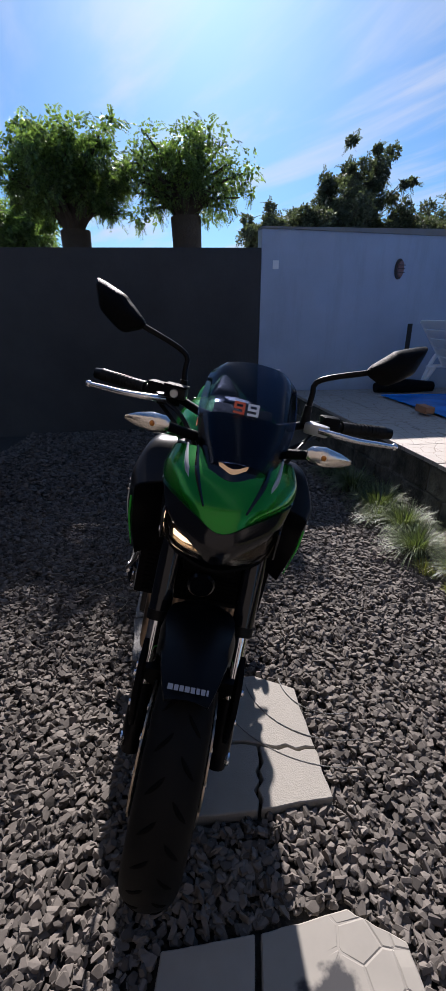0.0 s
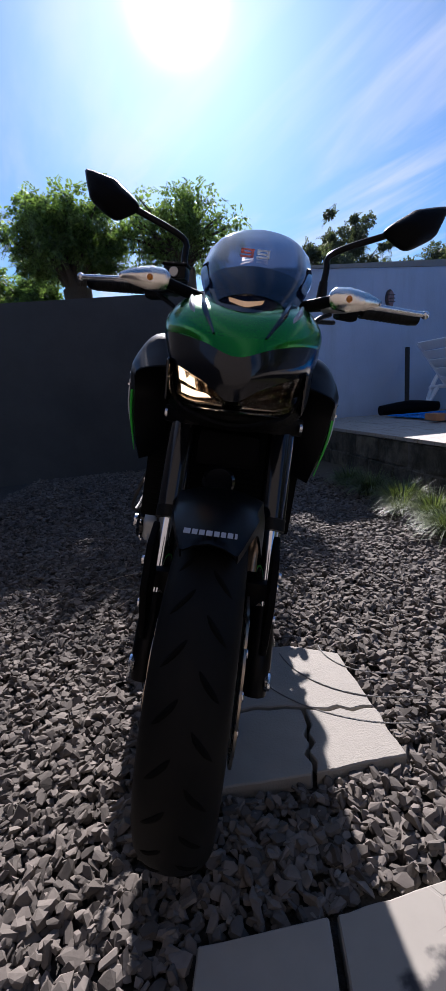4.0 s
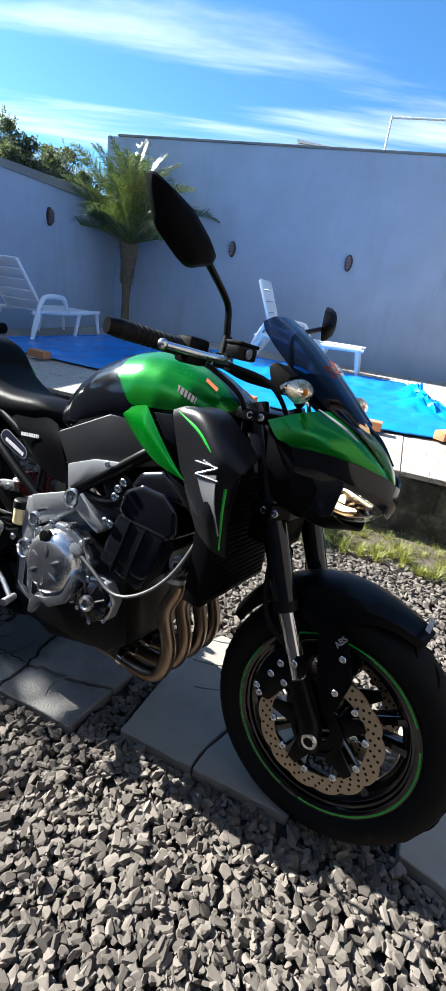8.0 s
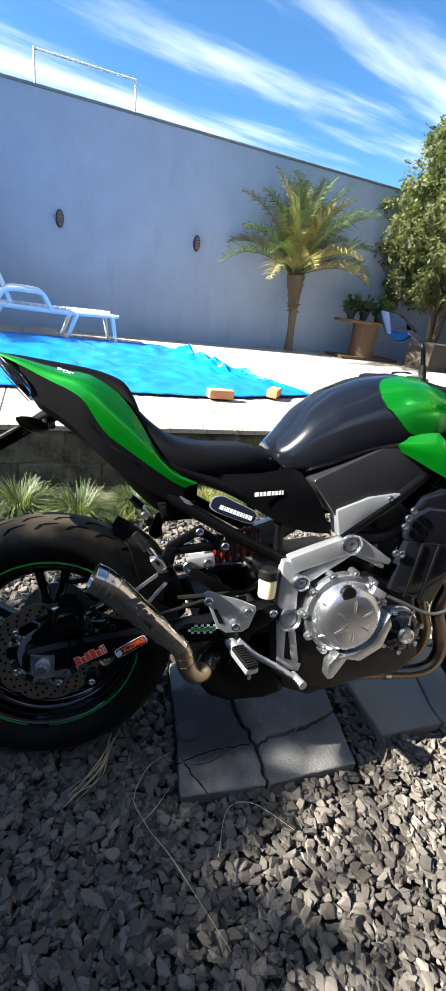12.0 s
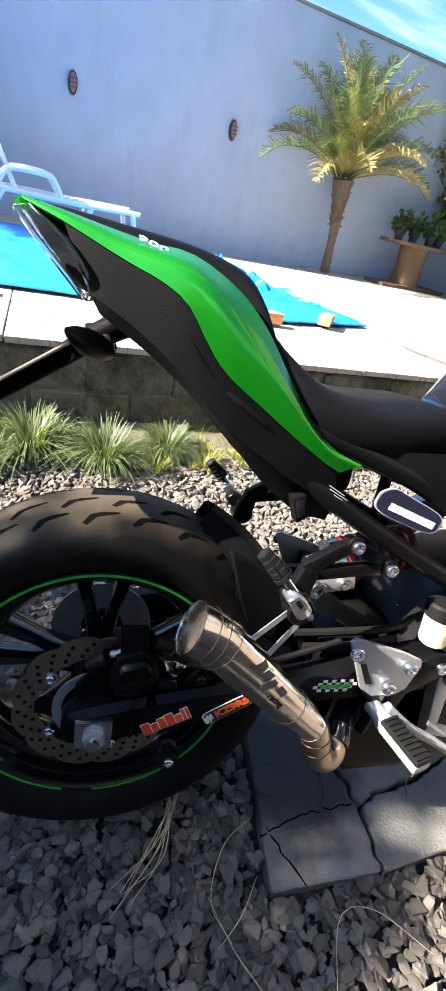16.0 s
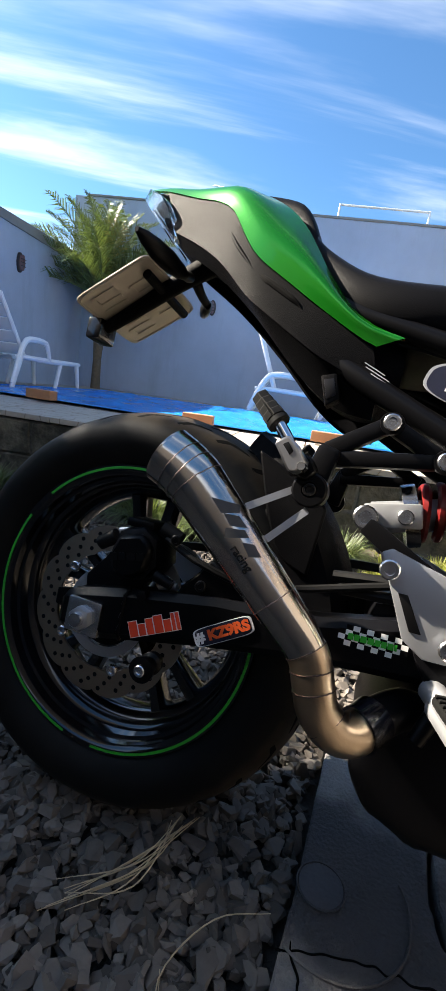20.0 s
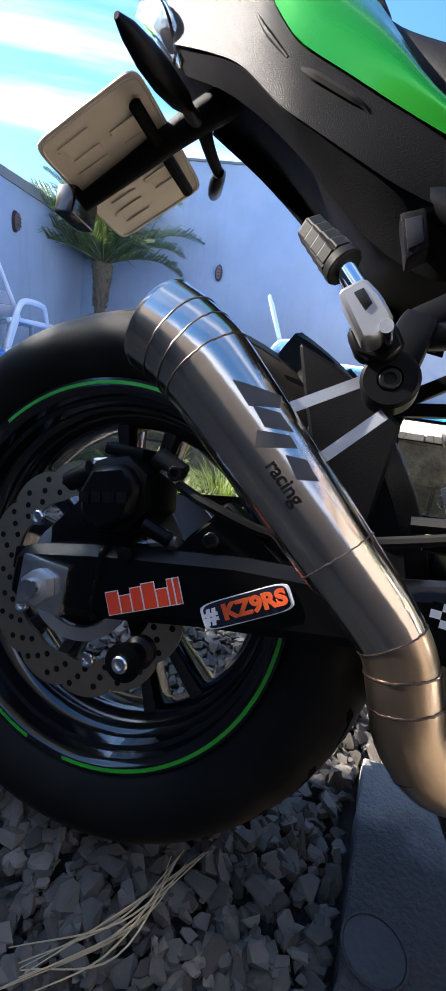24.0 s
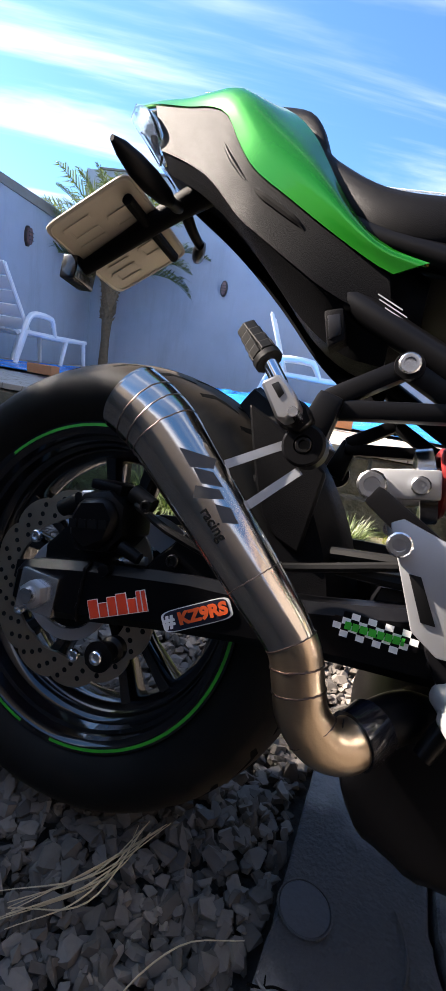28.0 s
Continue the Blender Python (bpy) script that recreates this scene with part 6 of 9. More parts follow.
def tank_trim(s):
    top = catmull([(0.700, 0.962, 0), (0.708, 0.995, 0), (0.70, 1.020, 0), (0.660, 1.040, 0), (0.581, 1.046, 0), (0.50, 1.024, 0), (0.44, 0.992, 0), (0.40, 0.960, 0)], 24)
    bot = catmull([(0.690, 0.955, 0), (0.660, 0.925, 0), (0.633, 0.903, 0), (0.58, 0.907, 0), (0.53, 0.913, 0), (0.47, 0.924, 0), (0.43, 0.935, 0), (0.398, 0.948, 0)], 24)
    rows = []
    for j in range(8):
        v = j / 7
        rows.append(on_tank(s, [(p.x + (q.x - p.x) * v, p.y + (q.y - p.y) * v) for p, q in zip(top, bot)], 0.005))
    part("tank_side_panel", skin(rows, 30, 12, 0.004), M_GREEN, bike, "glossy green tank side panel")
    rows = [
        [(s * 0.150, 0.674, 0.882), (s * 0.172, 0.615, 0.903), (s * 0.186, 0.578, 0.911), (s * 0.189, 0.568, 0.908), (s * 0.199, 0.512, 0.856), (s * 0.209, 0.455, 0.808), (s * 0.2145, 0.415, 0.779)],
        [(s * 0.154, 0.673, 0.876), (s * 0.182, 0.612, 0.870), (s * 0.198, 0.570, 0.866), (s * 0.203, 0.552, 0.856), (s * 0.209, 0.510, 0.832), (s * 0.2135, 0.457, 0.799), (s * 0.215, 0.4145, 0.7785)],
        [(s * 0.148, 0.672, 0.870), (s * 0.174, 0.604, 0.836), (s * 0.186, 0.562, 0.815), (s * 0.190, 0.546, 0.808), (s * 0.197, 0.510, 0.793), (s * 0.207, 0.458, 0.783), (s * 0.2145, 0.414, 0.778)]]
    part("wing_panel", skin(rows, 34, 10, 0.004), M_GREEN, bike, "glossy green wing panel")
    # radiator shroud
    rows = [
        [(s * 0.150, 0.500, 0.914), (s * 0.155, 0.45, 0.938), (s * 0.148, 0.39, 0.944), (s * 0.145, 0.33, 0.905), (s * 0.145, 0.285, 0.865)],
        [(s * 0.191, 0.496, 0.917), (s * 0.205, 0.455, 0.928), (s * 0.222, 0.392, 0.920), (s * 0.236, 0.33, 0.873), (s * 0.222, 0.275, 0.842)],
        [(s * 0.205, 0.464, 0.858), (s * 0.216, 0.425, 0.842), (s * 0.232, 0.37, 0.825), (s * 0.244, 0.325, 0.810), (s * 0.228, 0.292, 0.80)],
        [(s * 0.206, 0.428, 0.785), (s * 0.213, 0.40, 0.755), (s * 0.226, 0.36, 0.735), (s * 0.234, 0.32, 0.722), (s * 0.220, 0.288, 0.72)],
        [(s * 0.196, 0.378, 0.702), (s * 0.196, 0.37, 0.680), (s * 0.204, 0.335, 0.660), (s * 0.205, 0.31, 0.648), (s * 0.200, 0.282, 0.642)]]
    part("radiator_shroud", skin(rows, 24, 24, 0.005), M_GREYPLASTIC if s < 0 else M_BLACKSATIN, bike, "dark grey angular radiator shroud")
    part("shroud_inner", skin([[r[-1] for r in rows], [(s * 0.15, 0.32, z) for z in (0.87, 0.83, 0.79, 0.72, 0.66)]], 14, 6, 0.004), M_BLACKSATIN, bike)
    part("shroud_insert", skin([[(s * 0.2395, 0.372, 0.803), (s * 0.2475, 0.325, 0.818)], [(s * 0.2355, 0.345, 0.755), (s * 0.243, 0.316, 0.757)], [(s * 0.219, 0.305, 0.692), (s * 0.222, 0.299, 0.690)]], 8, 10, 0.003), M_ALUMATT, bike, "grey shroud insert")
    part("shroud_stripe", tube([(s * 0.203, 0.472, 0.919), (s * 0.227, 0.400, 0.893), (s * 0.238, 0.36, 0.866), (s * 0.243, 0.322, 0.838)], [0.001, 0.0035, 0.003, 0.001], 6), M_GREENLINE, bike, "green pinstripe")
    part("shroud_stripe", tube([(s * 0.235, 0.302, 0.795), (s * 0.231, 0.298, 0.74), (s * 0.214, 0.292, 0.66)], [0.0035, 0.003, 0.0012], 6), M_GREENLINE, bike, "green pinstripe")
    bm = bmesh.new()
    for a, b in (((0.383, 0.832), (0.325, 0.832)), ((0.325, 0.832), (0.375, 0.806)), ((0.375, 0.806), (0.318, 0.806))):
        xa = 0.2385 + (0.383 - a[0]) * 0.12
        xb = 0.2385 + (0.383 - b[0]) * 0.12
        tube([(s * xa, *a), (s * xb, *b)], 0.0032, 6, bm=bm)
    part("shroud_emblem", bm, M_ALUBRIGHT, bike, "zigzag metal emblem")
    # vent behind the wing
    part("intake_vent", prism([(0.548, 0.902), (0.496, 0.908), (0.462, 0.862), (0.470, 0.84), (0.503, 0.852)], s * 0.16, s * 0.1935, 0.003), M_BLACKGLOSS, bike)
    # lower black wing under the green one
    part("lower_wing", skin([[(s * 0.185, 0.500, 0.800), (s * 0.200, 0.45, 0.775), (s * 0.200, 0.40, 0.755)], [(s * 0.17, 0.48, 0.772), (s * 0.185, 0.43, 0.735), (s * 0.19, 0.385, 0.705)]], 12, 5, 0.005), M_BLACKSATIN, bike)
    # side cover of the air box, with a raised inner field
    ob = part("airbox_cover", prism([(0.868, 0.772), (0.862, 0.780), (0.70, 0.864), (0.648, 0.868), (0.560, 0.815), (0.628, 0.752), (0.72, 0.738), (0.805, 0.692)], s * 0.095, s * 0.158, 0.010, 3), M_AIRBOX, bike, "dark grey airbox side cover")
    ob = part("frame_cover", prism([(0.802, 0.705), (0.716, 0.741), (0.636, 0.755), (0.632, 0.748), (0.735, 0.680), (0.788, 0.640)], s * 0.12, s * 0.168, 0.008), M_ALUMATT, bike, "silver frame cover")
    bolt(V(s * 0.170, 0.665, 0.741), 0.008, ob, M_ALUBRIGHT, s)
    part("frame_tube", tube([(s * 0.152, 0.775, 0.640), (s * 0.155, 0.65, 0.730), (s * 0.135, 0.52, 0.835), (s * 0.06, 0.40, 0.90)], 0.0165, 14), M_BLACKSATIN, bike, "black trellis frame tube")
    part("frame_tube", tube([(s * 0.152, 0.775, 0.640), (s * 0.15, 0.66, 0.64), (s * 0.14, 0.56, 0.70), (s * 0.12, 0.47, 0.80)], 0.014, 14), M_BLACKSATIN, bike)
    part("subframe_tube", tube([(s * 0.135, 0.905, 0.560), (s * 0.13, 1.05, 0.63), (s * 0.112, 1.205, 0.712), (s * 0.09, 1.27, 0.755)], 0.015, 14), M_BLACKSATIN, bike, "black subframe tube")
    part("subframe_tube", tube([(s * 0.13, 0.86, 0.66), (s * 0.125, 1.05, 0.735), (s * 0.105, 1.25, 0.80)], 0.014, 12), M_BLACKSATIN, bike)
    part("frame_strut", tube([(s * 0.13, 0.93, 0.59), (s * 0.12, 0.935, 0.68)], 0.012, 10), M_BLACKSATIN, bike)
    # side cover under the seat
    ob = part("side_cover", skin([
        [(s * 0.105, 1.165, 0.765), (s * 0.125, 1.08, 0.775), (s * 0.138, 0.99, 0.785), (s * 0.140, 0.93, 0.80), (s * 0.135, 0.895, 0.79)],
        [(s * 0.112, 1.145, 0.748), (s * 0.134, 1.06, 0.735), (s * 0.148, 0.97, 0.735), (s * 0.152, 0.90, 0.735), (s * 0.150, 0.85, 0.735)],
        [(s * 0.112, 1.10, 0.740), (s * 0.130, 1.02, 0.705), (s * 0.145, 0.94, 0.665), (s * 0.148, 0.87, 0.645), (s * 0.146, 0.80, 0.640)]], 20, 12, 0.005), M_BLACKSATIN, bike, "black side cover under the seat")
    d = V(0, -1, 0.12) if s < 0 else V(0, 1, -0.12)
    word_bars("side_print", (s * 0.1525, 0.975, 0.738), d, V(0, 0.1, 1), [0.010, 0.007, 0.007, 0.009, 0.007, 0.006, 0.007, 0.003], 0.010, M_WHITE, bike)
    d = V(0, -1, 0.42) if s < 0 else V(0, 1, -0.42)
    word_bars("tank_print", (s * (tank_x(0.505, 0.962) + 0.011), 0.505, 0.962), V(s * -0.25 * s, -1, -0.28) if s < 0 else V(0.25, 1, 0.28), V(-s * 0.3, 0, 1), [0.013, 0.010, 0.011, 0.012, 0.010, 0.009, 0.010, 0.004], 0.016, M_GREYPLASTIC, bike)
    o = (s * (tank_x(0.455, 0.985) + 0.012), 0.462, 0.993)
    word_bars("tank_badge", o, V(0, -1, -0.5) if s < 0 else V(0, 1, 0.5), V(-s * 0.5, 0, 1), [0.040], 0.009, M_ORANGE, bike)


both(tank_trim)
# ignition and filler on the tank
part("filler_cap", lathe([(0, 0.0), (0, 0.042), (0.006, 0.04), (0.008, 0.0)], (0, 0.56, 1.052), 28, "z"), M_ALUMATT, bike)

# radiator and lower middle
rad = part("radiator", prism([(0.315, 0.50), (0.365, 0.50), (0.385, 0.84), (0.335, 0.84)], -0.185, 0.185, 0.006), M_PLASTIC, bike, "black radiator")
for k in range(24):
    z = 0.515 + k * 0.0132
    part("fin", box((-0.165, 0.312 + 0.058 * (z - 0.5), z), (0.165, 0.318 + 0.058 * (z - 0.5), z + 0.004), 0), M_GROOVE, rad, smooth=False)
part("horn", lathe([(-0.02, 0.0), (-0.02, 0.030), (-0.012, 0.036), (0.012, 0.034), (0.02, 0.0)], (-0.01, 0.215, 0.63), 24, "y"), M_BLACKGLOSS, bike, "round black horn")
part("wiring_cover", box((-0.07, 0.20, 0.66), (0.07, 0.30, 0.74), 0.02), M_PLASTIC, bike)

# engine
eng = part("engine_block", prism([(0.50, 0.30), (0.56, 0.25), (0.86, 0.22), (0.93, 0.28), (0.95, 0.42), (0.88, 0.52), (0.70, 0.55), (0.55, 0.50)], -0.165, 0.165, 0.014), M_ENGINE, bike, "black and silver four-cylinder engine")
cyl = part("cylinder_block", prism([(0.628, 0.485), (0.590, 0.655), (0.445, 0.655), (0.428, 0.60), (0.452, 0.52), (0.50, 0.455)], -0.160, 0.160, 0.012), M_ENGINE, eng, "black cylinder block")
part("barrel", prism([(0.632, 0.500), (0.600, 0.632), (0.452, 0.626), (0.466, 0.53), (0.50, 0.462)], -0.178, -0.12, 0.007), M_BLACKGLOSS, cyl, "glossy black cylinder side")
for yb, zb, yt, zt in ((0.586, 0.482, 0.556, 0.628), (0.540, 0.466, 0.508, 0.626)):
    part("barrel_rib", beam((yb, zb), (yt, zt), 0.0035, 0.0035, -0.1825, -0.17, 0.0015), M_ENGINE, cyl)
part("cylinder_head", prism([(0.610, 0.640), (0.602, 0.695), (0.55, 0.726), (0.48, 0.722), (0.437, 0.69), (0.424, 0.63), (0.45, 0.605), (0.58, 0.615)], -0.174, 0.174, 0.030, 4), M_BLACKGLOSS, cyl, "glossy black cylinder head")
part("head_seam", beam((0.592, 0.628), (0.440, 0.618), 0.003, 0.003, -0.1785, -0.15, 0.001), M_ENGINE, cyl)
part("cam_cover", prism([(0.60, 0.70), (0.57, 0.755), (0.50, 0.775), (0.43, 0.745), (0.42, 0.70)], -0.168, 0.168, 0.028, 4), M_BLACKGLOSS, eng)
part("throttle_body", prism([(0.60, 0.62), (0.68, 0.66), (0.70, 0.72), (0.64, 0.74), (0.59, 0.71)], -0.15, 0.15, 0.010), M_ENGINE, eng)
for y, z in ((0.612, 0.694), (0.600, 0.714), (0.618, 0.672), (0.632, 0.602), (0.615, 0.60)):
    bolt(V(-0.178, y, z), 0.010, eng, M_ALUBRIGHT)
part("cam_plug", lathe([(-0.012, 0.0), (-0.012, 0.018), (-0.008, 0.024), (0.0, 0.026), (0, 0.0)], (-0.18, 0.395, 0.575), 24), M_BLACKGLOSS, eng)
part("cam_plug_ring", disc((-0.19, 0.395, 0.575), 0.009, 0.014, -0.004, 0.0, 24), M_ALUBRIGHT, eng)

# clutch cover
CC = V(-0.165, 0.755, 0.442)
part("clutch_flange", lathe([(0, 0.0), (0, 0.107), (-0.012, 0.109), (-0.024, 0.104), (-0.030, 0.09), (-0.030, 0.0)], CC, 56), M_ALU, eng, "cast aluminium clutch flange")
bm = lathe([(-0.026, 0.092), (-0.045, 0.088), (-0.062, 0.076), (-0.070, 0.060), (-0.072, 0.03), (-0.0725, 0.0)], CC, 56)
part("clutch_cover", bm, M_ALU, eng, "domed silver clutch cover")
for k in range(6):
    a = 2 * math.pi * k / 6 + 0.5
    part("cover_rib", tube([tuple(CC + V(-0.069, math.cos(a) * 0.012, math.sin(a) * 0.012)), tuple(CC + V(-0.068, math.cos(a) * 0.048, math.sin(a) * 0.048)), tuple(CC + V(-0.048, math.cos(a) * 0.088, math.sin(a) * 0.088))], [0.002, 0.0055, 0.003], 8), M_ALU, eng)
for k in range(11):
    a = 2 * math.pi * k / 11
    p = CC + V(0, math.cos(a) * 0.108, math.sin(a) * 0.108)
    part("bolt_boss", lathe([(0, 0.0), (0, 0.0115), (-0.024, 0.0105), (-0.027, 0.0)], p, 14), M_ALU, eng)
    bolt(p + V(-0.026, 0, 0), 0.0068, eng, M_ALUBRIGHT)
part("oil_filler", lathe([(0, 0.0), (0, 0.020), (-0.012, 0.018), (-0.014, 0.008), (-0.014, 0.0)], CC + V(-0.055, 0.02, 0.072), 20), M_ENGINE, eng, "black oil filler cap")
part("clutch_arm", beam((0.70, 0.515), (0.665, 0.50), 0.012, 0.008, -0.215, -0.20, 0.003), M_ALUMATT, eng)
part("clutch_cable", tube([(-0.205, 0.70, 0.515), (-0.215, 0.62, 0.485), (-0.225, 0.53, 0.455), (-0.225, 0.45, 0.49), (-0.20, 0.395, 0.56), (-0.16, 0.36, 0.68)], 0.0048, 10), M_GREYLOGO, eng, "grey sheathed cable")
part("cover_skirt", prism([(0.78, 0.345), (0.72, 0.335), (0.665, 0.37), (0.645, 0.43), (0.655, 0.46), (0.67, 0.43), (0.69, 0.385), (0.74, 0.355)], -0.232, -0.19, 0.005), M_ALU, eng)
part("drain_lug", prism([(0.775, 0.355), (0.80, 0.325), (0.80, 0.285), (0.785, 0.285), (0.75, 0.34)], -0.225, -0.19, 0.005), M_ALU, eng)
# starter-side cover
SC = V(-0.165, 0.600, 0.400)
part("ignition_cover", prism([(SC.y + 0.062 * math.cos(2 * math.pi * k / 7 + 0.2), SC.z + 0.062 * math.sin(2 * math.pi * k / 7 + 0.2)) for k in range(7)], -0.202, -0.16, 0.010, 3), M_ALUMATT, eng, "silver and black ignition cover")
part("ignition_dome", lathe([(-0.035, 0.053), (-0.048, 0.050), (-0.058, 0.037), (-0.062, 0.0)], SC, 36), M_BLACKGLOSS, eng)
part("ignition_cap", lathe([(-0.060, 0.021), (-0.070, 0.020), (-0.073, 0.014), (-0.070, 0.010), (-0.070, 0.0)], SC, 28), M_ALUBRIGHT, eng, "polished round cap")
for k in range(7):
    a = 2 * math.pi * k / 7 + 0.2
    bolt(SC + V(-0.042, math.cos(a) * 0.058, math.sin(a) * 0.058), 0.0065, eng, M_ALUBRIGHT)
for k in range(8):
    a = 0.3 + k * 0.785
    part("dome_vane", tube([tuple(SC + V(-0.060, math.cos(a) * 0.026, math.sin(a) * 0.026)), tuple(SC + V(-0.052, math.cos(a) * 0.05, math.sin(a) * 0.05))], 0.004, 6), M_ENGINE, eng)
part("sump", prism([(0.52, 0.29), (0.55, 0.235), (0.80, 0.175), (0.93, 0.22), (0.94, 0.29), (0.70, 0.30)], -0.13, 0.13, 0.014), M_ENGINE, eng)

# silver engine hangers with three plugs
def hanger(s):
    x0, x1 = s * 0.135, s * 0.172
    h = part("engine_hanger", beam((0.752, 0.620), (0.905, 0.562), 0.024, 0.022, x0, x1, 0.006), M_ALUMATT, bike, "silver forged engine hanger")
    part("hanger_rear", beam((0.905, 0.575), (0.905, 0.425), 0.022, 0.028, x0, x1 - s * 0.002, 0.006), M_ALUMATT, h)
    part("hanger_link", beam((0.745, 0.605), (0.880, 0.520), 0.012, 0.018, x0, x1 - s * 0.004, 0.005), M_ALUMATT, h)
    part("hanger_tip", beam((0.745, 0.622), (0.640, 0.575), 0.024, 0.008, x0 + s * 0.004, x1 + s * 0.004, 0.005), M_ALUMATT, h)
    part("hanger_tip", beam((0.735, 0.600), (0.655, 0.562), 0.010, 0.006, x0 + s * 0.004, x1 + s * 0.001, 0.004), M_ALUMATT, h)
    part("hanger_leg", beam((0.915, 0.42), (0.905, 0.30), 0.014, 0.010, x0, x1 - s * 0.004, 0.004), M_ALUMATT, h)
    part("hanger_leg", beam((0.890, 0.42), (0.865, 0.30), 0.010, 0.010, x0, x1 - s * 0.004, 0.004), M_ALUMATT, h)
    part("hanger_foot", beam((0.915, 0.305), (0.850, 0.285), 0.014, 0.012, x0, x1 - s * 0.004, 0.004), M_ALUMATT, h)
    for y, z, r in ((0.756, 0.622, 0.028), (0.878, 0.522, 0.022), (0.898, 0.425, 0.031)):
        p = V(x1, y, z)
        part("plug_ring", lathe([(0, r * 0.7), (s * 0.002, r), (s * 0.010, r * 0.95), (s * 0.012, r * 0.78), (s * 0.004, r * 0.66), (s * 0.004, 0.0)], p, 32), M_ALUBRIGHT, h)
        part("plug", lathe([(s * 0.004, r * 0.6), (s * 0.008, r * 0.5), (s * 0.008, r * 0.25), (s * 0.002, r * 0.2), (s * 0.002, 0.0)], p, 24), M_ALUMATT, h)


both(hanger)

# exhaust headers and box under the engine
for k, x in enumerate((-0.125, -0.045, 0.045, 0.125)):
    xi = x * 0.75
    part("header_pipe", tube([(x, 0.440, 0.53), (x, 0.415, 0.490), (x, 0.432, 0.415), (x * 0.98, 0.400, 0.325), (x * 0.95, 0.408, 0.255), (x * 0.9, 0.455, 0.222), (xi, 0.56, 0.212), (xi * 0.8, 0.66, 0.20)], 0.0195, 16), M_HEADER, bike, "heat-tinted exhaust header pipe")
    part("header_flange", lathe([(-0.006, 0.0), (-0.006, 0.03), (0.006, 0.03), (0.006, 0.0)], (x, 0.428, 0.515), 16, "z"), M_ALUMATT, bike)
    part("header_collar", tube([(xi * 1.03, 0.535, 0.2135), (xi, 0.552, 0.2125)], 0.023, 16), M_STEEL, bike)
col = part("collector_box", prism([(0.90, 0.27), (0.87, 0.205), (0.93, 0.184), (1.03, 0.182), (1.085, 0.203), (1.112, 0.245), (1.105, 0.295), (1.07, 0.335), (0.98, 0.35)], -0.15, 0.12, 0.04, 4), M_BLACKSATIN, bike, "black exhaust collector box")
part("collector_neck", prism([(0.62, 0.232), (0.62, 0.192), (0.90, 0.186), (0.96, 0.215), (0.94, 0.26)], -0.09, 0.09, 0.03, 3), M_BLACKSATIN, col)

# silencer

